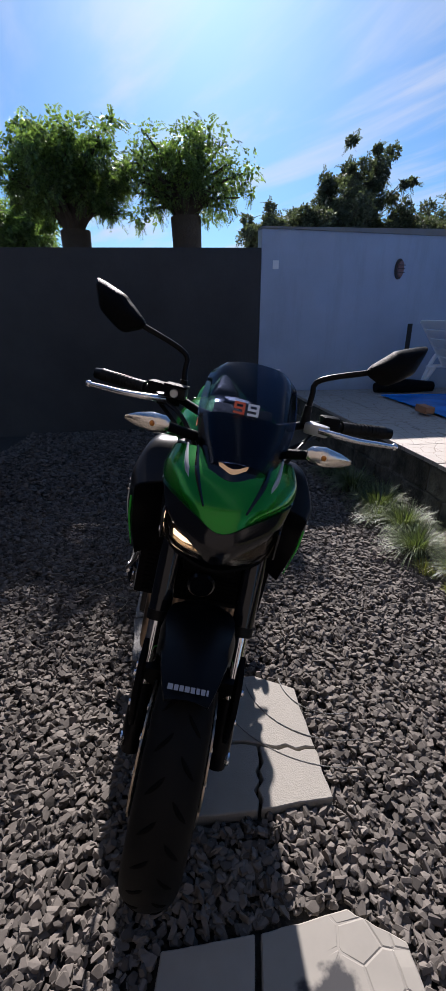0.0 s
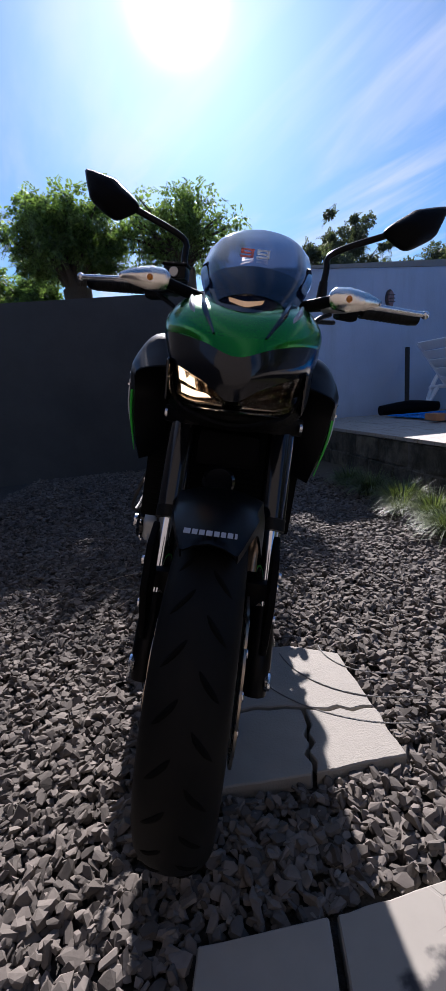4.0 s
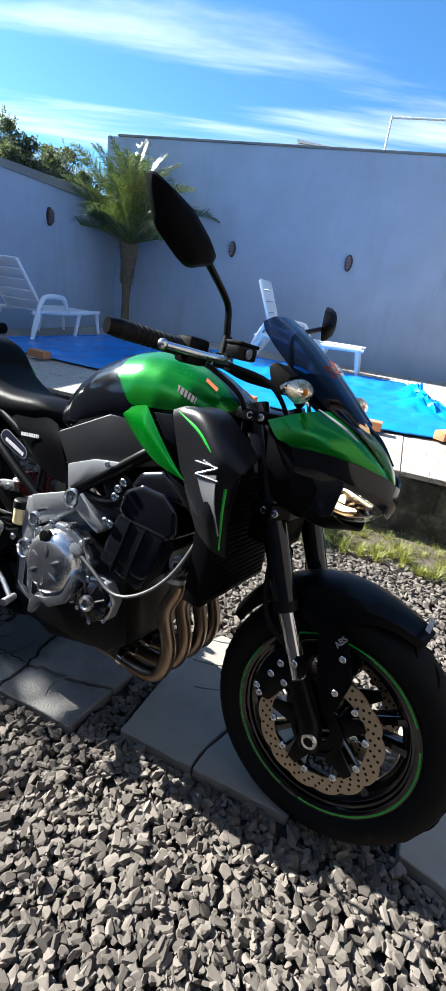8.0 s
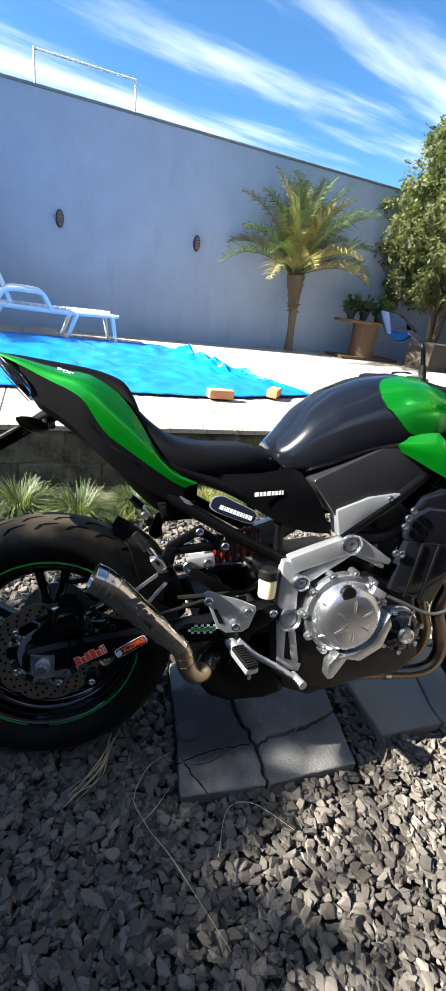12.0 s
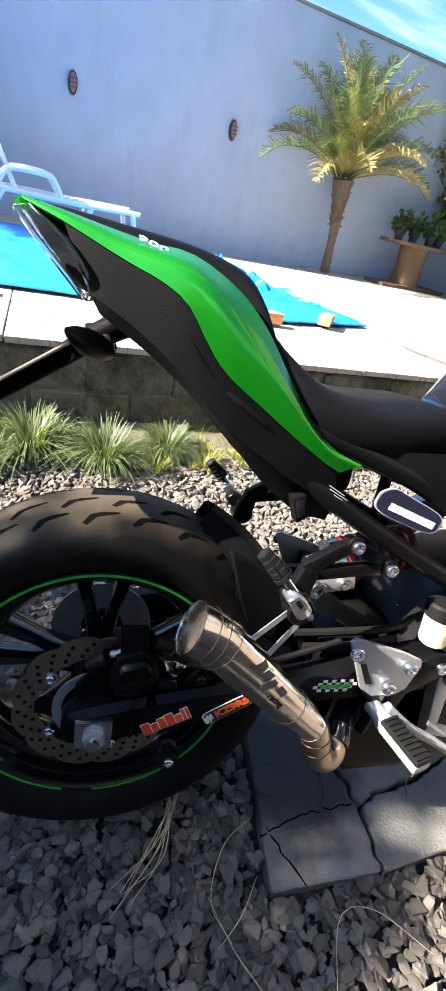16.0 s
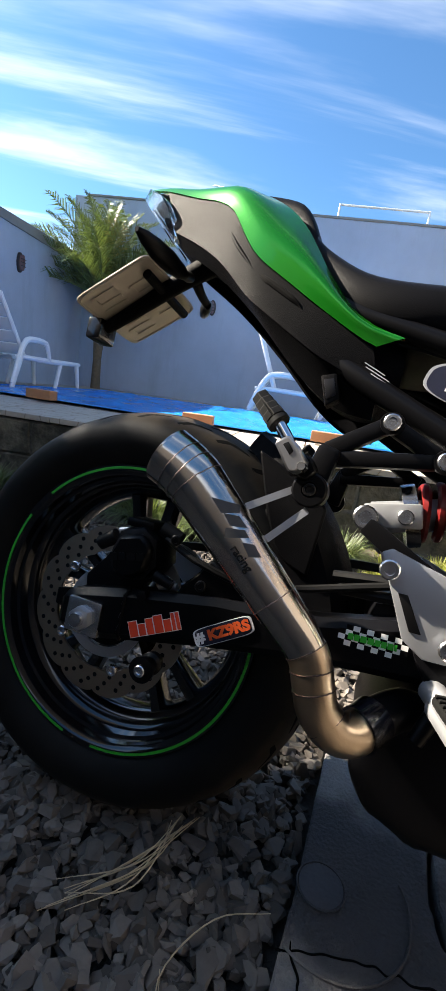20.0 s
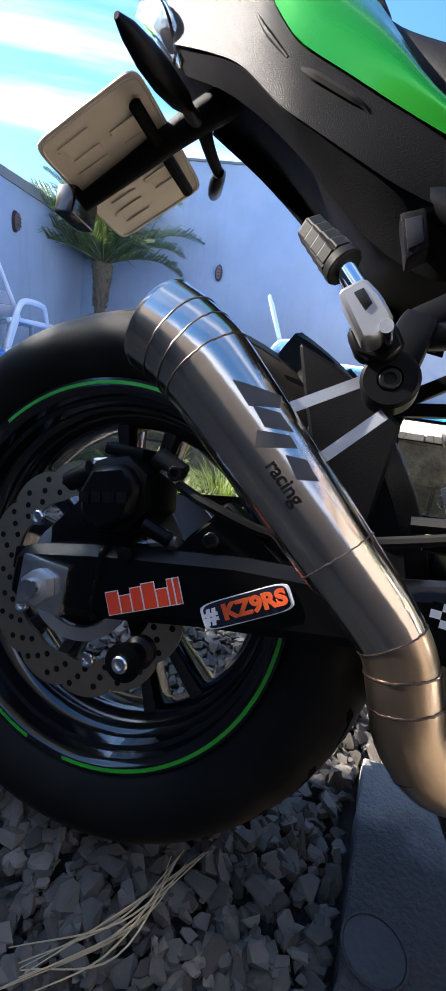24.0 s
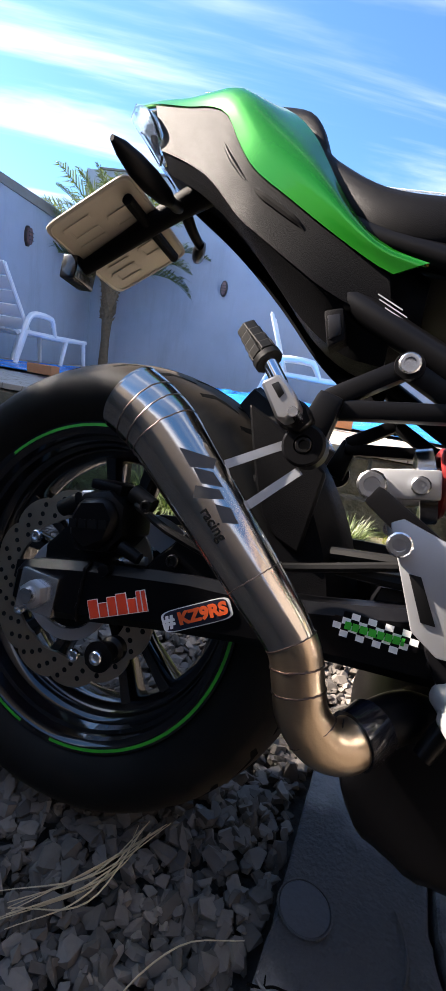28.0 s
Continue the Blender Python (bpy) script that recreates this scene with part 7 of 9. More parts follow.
def silencer():
    bm = bmesh.new()
    X = -0.226
    axis = [(-0.186, 1.103, 0.314), (-0.202, 1.115, 0.308), (-0.215, 1.134, 0.312), (-0.224, 1.152, 0.331), (X, 1.161, 0.354), (X, 1.1745, 0.3855), (X, 1.218, 0.4275), (X, 1.276, 0.481), (X, 1.329, 0.5295), (X, 1.342, 0.5390), (X, 1.3555, 0.5475), (X, 1.3715, 0.5554)]
    radii = [0.0222, 0.0222, 0.0222, 0.0222, 0.0220, 0.0222, 0.0262, 0.0306, 0.0341, 0.0344, 0.0347, 0.0348]
    line = catmull(axis, 81)
    run = [0.0]
    for p, q in zip(line, line[1:]):
        run.append(run[-1] + (q - p).length)
    at = [min(range(81), key=lambda i: (line[i] - Vector(p)).length) for p in axis]
    rr = [float(np.interp(run[i], [run[k] for k in at], radii)) for i in range(81)]
    joint = at[5]
    can = part("silencer", tube([tuple(q) for q in line[joint:]], rr[joint:], 44, cap=False, smooth=False), M_STEEL, bike, "brushed steel megaphone silencer")
    part("elbow", tube([tuple(q) for q in line[:joint + 1]], rr[:joint + 1], 36, cap=False, smooth=False), M_ELBOW, can, "bronzed steel elbow pipe")
    for i, thick in ((at[1] + 2, 0.0008), (at[2] + 2, 0.0008), (at[4] - 1, 0.0008), (at[4] + 3, 0.0008), (joint, 0.0005), (at[6], 0.0005), (at[8], 0.0005), (at[9], 0.0005), (at[10], 0.0005)):
        d = (line[i + 1] - line[i - 1]).normalized()
        up = V(1, 0, 0)
        sd = d.cross(up).normalized()
        rw = random.Random(i)
        pts = [tuple(line[i] + d * rw.uniform(-0.0004, 0.0004) + (up * math.cos(2 * math.pi * k / 72) + sd * math.sin(2 * math.pi * k / 72)) * (rr[i] + rw.uniform(0.0, 0.0004))) for k in range(72)]
        part("weld_bead", tube(pts + pts[:1], thick, 6, 73, smooth=False), M_WELD, can, "blued weld bead")
    # open mouth
    d = (line[80] - line[77]).normalized()
    p0 = V(*axis[-1])
    bm = bmesh.new()
    up = V(1, 0, 0)
    sd = d.cross(up).normalized()
    loops = []
    for o, r in ((-0.001, 0.0348), (0.0, 0.0351), (0.0012, 0.0351), (0.0014, 0.0341), (0.0, 0.0335), (-0.012, 0.0328), (-0.026, 0.030)):
        loops.append([p0 + d * o + (up * math.cos(2 * math.pi * k / 40) + sd * math.sin(2 * math.pi * k / 40)) * r for k in range(40)])
    rings(bm, loops, cap=False)
    part("mouth", bm, M_STEEL, can, "polished open mouth")
    part("baffle", tube([tuple(p0 - d * 0.030), tuple(p0 - d * 0.026)], 0.0295, 24), M_IRON, can)
    part("clamp", tube([(-0.172, 1.094, 0.320), (-0.185, 1.102, 0.3145), (-0.194, 1.109, 0.3110)], 0.0252, 28), M_BLACKGLOSS, can)
    part("link_pipe", tube([(-0.10, 1.02, 0.31), (-0.138, 1.063, 0.328), (-0.173, 1.095, 0.319)], 0.0228, 20), M_BLACKSATIN, can)
    # maker's shapes and lettering
    a, b = V(X, 1.218, 0.426), V(X, 1.335, 0.535)
    ax = (b - a).normalized()
    acr = V(0, -ax.z, ax.y)
    reach = [(q - a).dot(ax) for q in line]

    def wrap(u, w, off=0.0006):
        r = float(np.interp(u * (b - a).length, reach[joint:at[8] + 1], rr[joint:at[8] + 1]))
        th = math.asin(max(-0.98, min(0.98, w / r)))
        return a.lerp(b, u) - V(1, 0, 0) * (r + off) * math.cos(th) + acr * (r + off) * math.sin(th)
    for poly in (((0.776, 0.0130), (0.640, 0.0300), (0.592, 0.0255), (0.655, 0.0120)), ((0.645, 0.0140), (0.575, 0.0240), (0.480, 0.0240), (0.552, 0.0125)), ((0.557, 0.0080), (0.476, 0.0212), (0.418, 0.0205), (0.508, 0.0010)), ((0.420, 0.0130), (0.360, 0.0215), (0.255, 0.0228), (0.318, 0.0102))):
        n = 8
        p = [V(q[0], q[1], 0) for q in poly]
        bm = bmesh.new()
        vs = [[bm.verts.new(wrap(*(p[0].lerp(p[1], i / n).lerp(p[3].lerp(p[2], i / n), j / n)).xy)) for j in range(n + 1)] for i in range(n + 1)]
        for i in range(n):
            for j in range(n):
                bm.faces.new((vs[i][j], vs[i + 1][j], vs[i + 1][j + 1], vs[i][j + 1]))
        part("etched_mark", bm, M_GREYLOGO, can, "dark etched mark")
    me = lettering("racing", 0.0125, 0.0002, 0.0003)
    for v in me.vertices:
        v.co = wrap(0.335 - v.co.x / 0.16, 0.0035 + v.co.y, 0.0006 + v.co.z)
    link_mesh("etched_lettering", me, M_ENGINE, can, smooth=False)
    for p, q in ((V(-0.198, 1.284, 0.512), V(-0.180, 1.224, 0.551)), (V(-0.190, 1.250, 0.482), V(-0.180, 1.210, 0.527))):
        d = (q - p).normalized()
        flat_n = V(-1, 0, 0)
        side = d.cross(flat_n).normalized()
        bm = bmesh.new()
        rings(bm, [[e + side * 0.0042 * i + flat_n * 0.0007 * j for i, j in ((-1, -1), (1, -1), (1, 1), (-1, 1))] for e in (p, q)])
        part("hanger_strap", bm, M_ALUMATT, can, "flat bright steel strap", smooth=False)
    return can


silencer()

# swingarm
def swing(s):
    arm = part("swingarm", prism([(1.525, 0.345), (1.500, 0.356), (1.42, 0.374), (1.30, 0.395), (1.18, 0.405), (0.96, 0.455), (0.90, 0.455), (0.88, 0.41), (0.93, 0.375), (1.18, 0.352), (1.32, 0.326), (1.47, 0.292), (1.525, 0.296)], s * 0.110, s * 0.160, 0.010, 1), M_BLACKSATIN, bike, "black box-section swingarm")
    part("axle_block", prism([(1.505, 0.298), (1.505, 0.346), (1.452, 0.346), (1.452, 0.298)], s * 0.155, s * 0.166, 0.003), M_ALUBRIGHT, arm, "bright axle adjuster plate")
    part("axle_nut", prism([(1.477 + 0.017 * math.cos(k * math.pi / 3 + 0.3), 0.3215 + 0.017 * math.sin(k * math.pi / 3 + 0.3)) for k in range(6)], s * 0.166, s * 0.178, 0.002), M_ALUMATT, arm)
    part("axle_end", lathe([(0, 0.010), (s * 0.014, 0.009), (s * 0.015, 0.0)], (s * 0.172, 1.477, 0.3215), 18), M_ALUBRIGHT, arm)
    part("adjuster_screw", tube([(s * 0.150, 1.455, 0.322), (s * 0.150, 1.425, 0.326)], 0.004, 8), M_ALUBRIGHT, arm)
    part("swingarm_gusset", prism([(1.362, 0.380), (1.351, 0.400), (1.3365, 0.4155), (1.3215, 0.4385), (1.307, 0.4295), (1.259, 0.398), (1.26, 0.385)], s * 0.118, s * 0.145, 0.003, 1), M_BLACKSATIN, arm)
    bolt(V(s * 0.147, 1.327, 0.402), 0.0075, arm, M_ENGINE, s)
    pts = [(s * (0.1598 if 0 < k < 9 else 0.152), 1.4235 + 0.0012 * (k % 2), 0.3735 - 0.0078 * k) for k in range(10)]
    part("weld_seam", tube(pts, [0.0022, 0.003] * 5, 8, 28), M_BLACKSATIN, arm, "rippled black weld seam")
    sl = part("spool", lathe([(s * 0.0, 0.014), (s * 0.010, 0.015), (s * 0.014, 0.011), (s * 0.026, 0.011), (s * 0.030, 0.016), (s * 0.036, 0.0165), (s * 0.038, 0.008), (s * 0.034, 0.0)], (s * 0.152, 1.368, 0.290), 24), M_BLACKSATIN, arm, "black paddock-stand spool")
    bolt(V(s * 0.189, 1.368, 0.290), 0.0075, sl, M_ALUBRIGHT, s)
    return arm


both(swing)
part("swingarm_bridge", box((-0.12, 1.02, 0.36), (0.12, 1.12, 0.44), 0.02), M_BLACKSATIN, bike)
part("rear_axle", tube([(-0.15, 1.477, 0.3215), (0.15, 1.477, 0.3215)], 0.012, 14), M_ALUMATT, bike)
part("sprocket", disc(RW, 0.04, 0.095, 0.100, 0.106, 44), M_ALUMATT, bike)
part("chain", skin([[(0.103, 1.477, 0.415), (0.103, 1.2, 0.455), (0.103, 0.95, 0.47)], [(0.118, 1.477, 0.415), (0.118, 1.2, 0.455), (0.118, 0.95, 0.47)]], 12, 3, 0.014), M_IRON, bike)
# stickers on the right arm
SX = -0.1612
for k, (w, h) in enumerate(((0.012, 0.020), (0.010, 0.015), (0.010, 0.020), (0.012, 0.022), (0.010, 0.015), (0.0045, 0.022), (0.0045, 0.022))):
    rd, ud = V(0, -1, 0.47).normalized(), V(0, 0.47, 1).normalized()
    at = V(SX, 1.373, 0.3395) + rd * (-0.0375 + sum((0.012, 0.010, 0.010, 0.012, 0.010, 0.0045, 0.0045)[:k]) + 0.0017 * k + w / 2) + ud * (h - 0.020) / 2
    back = word_bars("sticker_letter", at, rd, ud, [w + 0.0016], h + 0.0016, M_WHITE, bike, gap=0.0)
    word_bars("letter_face", at - V(0.0004, 0, 0), rd, ud, [w], h, M_RED, back, gap=0.0)
bm = bmesh.new()
c, r, u = V(SX + 0.0, 1.282, 0.3585), V(0, -1, 0.60).normalized(), V(0, 0.60, 1).normalized()
o = []
for k in range(40):
    a = 2 * math.pi * k / 40
    ca, sa = math.cos(a), math.sin(a)
    o.append(c + r * 0.040 * math.copysign(abs(ca) ** 0.35, ca) + u * 0.0115 * math.copysign(abs(sa) ** 0.35, sa))
rings(bm, [[p + V(0.001, 0, 0) for p in o], [p - V(0.0006, 0, 0) for p in o]])
st = part("rounded_sticker", bm, M_WHITE, bike, "white-edged navy sticker with bold orange lettering")
bm = bmesh.new()
o2 = [c + (p - c) * 0.93 for p in o]
rings(bm, [[p - V(0.0005, 0, 0) for p in o2], [p - V(0.0009, 0, 0) for p in o2]])
part("sticker_field", bm, M_BLUEPRINT, st)
nrm = V(-1, 0, 0)
for body, where, material, size in (("#", -0.0315, M_WHITE, 0.0175), ("KZ9RS", 0.0075, M_ORANGE, 0.0175)):
    me = lettering(body, size, 0.0003, 0.0009)
    for v in me.vertices:
        v.co = c + nrm * (0.0013 + v.co.z) + r * (where + v.co.x * 1.12) + u * v.co.y
    link_mesh("sticker_lettering", me, material, st, smooth=False)
# chequered oval sticker further along
cen = V(SX + 0.0005, 1.111, 0.398)
bm = bmesh.new()
bm2 = bmesh.new()
for i in range(-6, 6):
    for j in range(-3, 3):
        y, z = (i + 0.5) * 0.0075, (j + 0.5) * 0.006
        if (y / 0.038) ** 2 + (z / 0.0145) ** 2 > 1:
            continue
        t = bm if (i + j) % 2 else bm2
        q = [t.verts.new(cen + V(-0.001, y + a * 0.0075, z + b * 0.006)) for a, b in ((-.5, -.5), (.5, -.5), (.5, .5), (-.5, .5))]
        t.faces.new(q)
oval = part("oval_sticker", bm, M_WHITE, bike, "chequered oval sticker with a green bar", smooth=False)
part("check", bm2, M_BLACKSATIN, oval, smooth=False)
word_bars("oval_bar", cen - V(0.0016, 0, 0), (0, -1, 0.02), (0, 0, 1), [0.006, 0.006, 0.007, 0.007, 0.006, 0.006, 0.006, 0.003], 0.007, M_GREENLINE, oval, gap=0.12)

# rear caliper, hugger, shock
cal = part("rear_caliper", prism([(1.452, 0.378), (1.405, 0.388), (1.388, 0.412), (1.395, 0.448), (1.42, 0.462), (1.456, 0.45), (1.464, 0.41)], -0.158, -0.085, 0.012), M_BLACKSATIN, bike, "black rear brake caliper")
part("caliper_bracket", prism([(1.50, 0.31), (1.43, 0.35), (1.40, 0.40), (1.47, 0.42), (1.51, 0.37)], -0.128, -0.108, 0.005), M_BLACKSATIN, cal)
for y, z in ((1.462, 0.445), (1.388, 0.385)):
    part("slide_pin", tube([(-0.140, y, z), (-0.140, y - 0.026, z + 0.006)], 0.005, 10), M_ALUMATT, cal)
part("caliper_face", prism([(1.452, 0.395), (1.428, 0.385), (1.402, 0.402), (1.396, 0.432), (1.414, 0.452), (1.448, 0.443), (1.458, 0.418)], -0.168, -0.15, 0.006, 1), M_BLACKSATIN, cal, "flat faceted caliper face")
part("pin_sleeve", tube([(-0.150, 1.392, 0.400), (-0.150, 1.366, 0.393)], [0.008, 0.007], 14), M_BLACKSATIN, cal)
part("pin_nut", prism([(1.399 + 0.008 * math.cos(k * math.pi / 3), 0.372 + 0.008 * math.sin(k * math.pi / 3)) for k in range(6)], -0.165, -0.15, 0.001), M_BLACKSATIN, cal)
part("pin_boot", tube([(-0.135, 1.400, 0.462), (-0.135, 1.372, 0.452)], [0.011, 0.010], 14), M_SOFTRUBBER, cal)
part("pin_boot", tube([(-0.135, 1.468, 0.436), (-0.135, 1.492, 0.420)], [0.011, 0.010], 14), M_SOFTRUBBER, cal)
part("pad_spring", box((-0.15, 1.408, 0.455), (-0.10, 1.450, 0.468), 0.004), M_BLACKSATIN, cal)
bolt(V(-0.150, 1.372, 0.452), 0.007, cal, M_BLACKSATIN)
word_bars("caliper_mark", (-0.1690, 1.428, 0.418), (0, -1, 0.2), (0, 0.2, 1), [0.010, 0.010, 0.012, 0.010], 0.010, M_ENGINE, cal)
part("caliper_hose", tube([(-0.14, 1.39, 0.45), (-0.15, 1.33, 0.43), (-0.14, 1.25, 0.42), (-0.13, 1.1, 0.46)], 0.005, 8), M_SOFTRUBBER, cal)
bm = bmesh.new()
loops = []
for i in range(16):
    a = radians(116 + 50 * i / 15)
    u = i / 15
    rr = 0.345
    w = 0.085 + 0.012 * u
    row = []
    for x, q in ((-1, -0.055 - 0.03 * u), (-1, -0.02), (-0.75, 0.0), (0, 0.008), (0.75, 0.0), (1, -0.02), (1, -0.055 - 0.03 * u)):
        row.append(RW + V(x * w * (0.25 + 0.75 * min(1, u * 2.5)), -math.cos(a) * (rr + q) * -1, math.sin(a) * (rr + q)))
    loops.append(row)
rings(bm, loops, False, False)
bmesh.ops.recalc_face_normals(bm, faces=bm.faces)
bmesh.ops.solidify(bm, geom=list(bm.faces), thickness=0.003)
hug = part("rear_hugger", bm, M_PLASTIC, bike, "black rear hugger")
for x0, x1, dy, dz in ((-0.102, -0.086, 0.0, 0.0), (-0.022, -0.006, 0.020, 0.017)):
    fin = [(1.300, 0.594), (1.268, 0.580), (1.237, 0.562), (1.196, 0.534), (1.204, 0.44), (1.236, 0.452), (1.2548, 0.472), (1.2686, 0.503), (1.284, 0.545)]
    part("hugger_fin", prism([(y + dy, z + dz) for y, z in fin], x0, x1, 0.003, 1), M_PLASTIC, hug, "pointed black hugger fin")
part("shock_body", tube([(-0.03, 1.14, 0.535), (-0.03, 1.06, 0.555), (-0.03, 0.95, 0.585)], 0.022, 16), M_ALUMATT, bike, "horizontal rear shock absorber")
pts = []
for k in range(90):
    a, u = k * 0.5, k / 89
    pts.append((-0.03 + 0.036 * math.cos(a), 1.085 - 0.13 * u + 0.0, 0.552 + 0.036 * u + 0.036 * math.sin(a)))
part("shock_spring", tube(pts, 0.0065, 7, 240), M_SPRING, bike, "red coil spring")
part("shock_collar", tube([(-0.03, 1.10, 0.545), (-0.03, 1.083, 0.55)], 0.044, 24), M_ALUBRIGHT, bike)
lk = part("shock_link", beam((1.150, 0.535), (1.08, 0.548), 0.016, 0.016, -0.092, -0.070, 0.004), M_ALUMATT, bike, "silver shock linkage")
bolt(V(-0.093, 1.147, 0.533), 0.016, lk)
bolt(V(-0.093, 1.10, 0.543), 0.010, lk)
part("link_arm", beam((1.145, 0.525), (1.03, 0.455), 0.012, 0.016, -0.105, -0.092, 0.004), M_BLACKSATIN, lk)
for pts in ([(-0.10, 1.17, 0.452), (-0.11, 1.10, 0.462), (-0.115, 1.0, 0.475), (-0.10, 0.95, 0.50)], [(-0.12, 1.16, 0.440), (-0.125, 1.08, 0.446), (-0.125, 1.0, 0.46)]):
    part("brake_line", tube(pts, 0.007, 8), M_SOFTRUBBER, bike)

# footrests
def rests(s):
    hp = part("heel_plate", prism([(1.122, 0.500), (1.112, 0.506), (1.030, 0.482), (0.992, 0.466), (0.990, 0.455), (1.005, 0.412), (1.020, 0.402), (1.062, 0.400), (1.085, 0.415), (1.100, 0.45)], s * 0.180, s * 0.188, 0.002), M_ALUMATT, bike, "silver heel guard plate")
    part("plate_slot", prism([(1.098, 0.462), (1.088, 0.462), (1.068, 0.425), (1.080, 0.425)], s * 0.1875, s * 0.1895, 0.0005), M_ENGINE, hp)
    for y, z in ((1.111, 0.484), (1.012, 0.455), (1.040, 0.418)):
        bolt(V(s * 0.190, y, z), 0.011, hp, M_ALUBRIGHT, s)
    br = part("rest_bracket", prism([(1.06, 0.47), (0.99, 0.45), (0.94, 0.47), (0.91, 0.44), (0.99, 0.39), (1.00, 0.36), (1.04, 0.35), (1.07, 0.40)], s * 0.158, s * 0.178, 0.006), M_BLACKSATIN, bike)
    bolt(V(s * 0.180, 0.945, 0.445), 0.010, br, M_ALUBRIGHT, s)
    a, b = V(s * 0.195, 1.038, 0.365), V(s * 0.300, 1.010, 0.352)
    pg = part("footpeg", box((0, -0.0165, -0.011), (0.088, 0.0165, 0.003), 0.005), M_ALUMATT, bike, "alloy footpeg with a ribbed rubber pad")
    d = (b - a).normalized()
    pg.matrix_basis = Matrix.Translation(a) @ d.to_track_quat("X", "Z").to_matrix().to_4x4()
    pd = part("peg_pad", box((0.010, -0.0155, 0.003), (0.087, 0.0155, 0.013), 0.004), M_SOFTRUBBER, pg)
    for k in range(9):
        part("pad_rib", box((0.013 + k * 0.0082, -0.0148, 0.012), (0.0175 + k * 0.0082, 0.0148, 0.0158), 0.0015), M_SOFTRUBBER, pg)
    part("peg_pivot", tube([tuple(a - d * 0.025), tuple(a + d * 0.012)], 0.014, 14), M_ALUMATT, bike)
    part("peg_feeler", tube([(0.078, 0, -0.010), (0.078, 0, -0.030)], 0.004, 8), M_ALUBRIGHT, pg)
    # pedal
    pe = part("brake_pedal" if s < 0 else "gear_pedal", tube([(s * 0.19, 1.03, 0.378), (s * 0.20, 0.985, 0.345), (s * 0.205, 0.93, 0.315), (s * 0.215, 0.885, 0.290)], [0.010, 0.008, 0.008, 0.007], 12), M_ALUMATT, bike, "silver foot pedal")
    part("pedal_tip", tube([(s * 0.20, 0.883, 0.288), (s * 0.245, 0.872, 0.285)], [0.010, 0.011], 12), M_ALUMATT, pe)
    # passenger rest
    k1 = part("passenger_bracket", beam((1.140, 0.643), (1.206, 0.600), 0.010, 0.011, s * 0.142, s * 0.160, 0.005), M_BLACKSATIN, bike, "black forged passenger footrest bracket")
    part("bracket_arm", beam((1.075, 0.609), (1.208, 0.592), 0.009, 0.010, s * 0.142, s * 0.160, 0.005), M_BLACKSATIN, k1)
    part("bracket_arm", beam((1.140, 0.643), (1.075, 0.609), 0.010, 0.010, s * 0.142, s * 0.158, 0.005), M_BLACKSATIN, k1)
    part("bracket_arm", beam((1.200, 0.606), (1.216, 0.545), 0.013, 0.018, s * 0.146, s * 0.168, 0.006), M_BLACKSATIN, k1)
    for y, z in ((1.139, 0.643), (1.076, 0.609)):
        part("bolt_seat", lathe([(0, 0.0), (0, 0.014), (s * 0.004, 0.013), (s * 0.004, 0.0)], (s * 0.158, y, z), 20), M_BLACKSATIN, k1)
        bolt(V(s * 0.163, y, z), 0.010, k1, M_ALUBRIGHT, s)
    part("strap_boss", lathe([(0, 0.0), (0, 0.0205), (s * 0.028, 0.0205), (s * 0.031, 0.018), (s * 0.031, 0.009), (s * 0.024, 0.008), (s * 0.024, 0.0)], (s * 0.158, 1.2115, 0.550), 28), M_BLACKSATIN, k1, "round black footrest boss")
    bolt(V(s * 0.184, 1.2115, 0.550), 0.008, k1, M_ENGINE, s)
    kn = part("passenger_knuckle", prism([(1.2545, 0.5925), (1.2395, 0.6025), (1.2270, 0.5925), (1.2155, 0.5775), (1.2245, 0.5640), (1.2330, 0.5630)], s * 0.196, s * 0.224, 0.0025, 1), M_KNUCKLE, bike, "grey alloy folded passenger peg")
    part("knuckle_slot", prism([(1.2440, 0.5915), (1.2385, 0.5950), (1.2310, 0.5860), (1.2345, 0.5810)], s * 0.222, s * 0.2248, 0.0005), M_ENGINE, kn)
    part("clevis", prism([(1.2480, 0.578), (1.2340, 0.592), (1.2150, 0.586), (1.2060, 0.572), (1.2160, 0.558), (1.2380, 0.562)], s * 0.172, s * 0.194, 0.003, 1), M_BLACKSATIN, kn, "black pivot fork")
    part("clevis_pin", tube([(s * 0.170, 1.2195, 0.5715), (s * 0.228, 1.2195, 0.5715)], 0.0045, 12), M_ALUBRIGHT, kn)
    lo, hi = V(s * 0.205, 1.2565, 0.6155), V(s * 0.196, 1.2885, 0.6460)
    along = (hi - lo).normalized()
    one = V(s, 0, 0)
    two = along.cross(one).normalized()
    one = two.cross(along)
    bm = bmesh.new()
    rings(bm, [[lo.lerp(hi, u) + (one * math.cos(q) + two * math.sin(q)) * w for q in [2 * math.pi * (i + 0.5) / 12 for i in range(12)]] for u, w in ((-0.02, 0.0125), (0.0, 0.0138), (0.12, 0.0138), (0.13, 0.0115), (0.9, 0.0095), (1.0, 0.0078), (1.03, 0.004))])
    peg = part("passenger_peg", bm, M_SOFTRUBBER, kn, "black rubber peg moulded in small blocks")
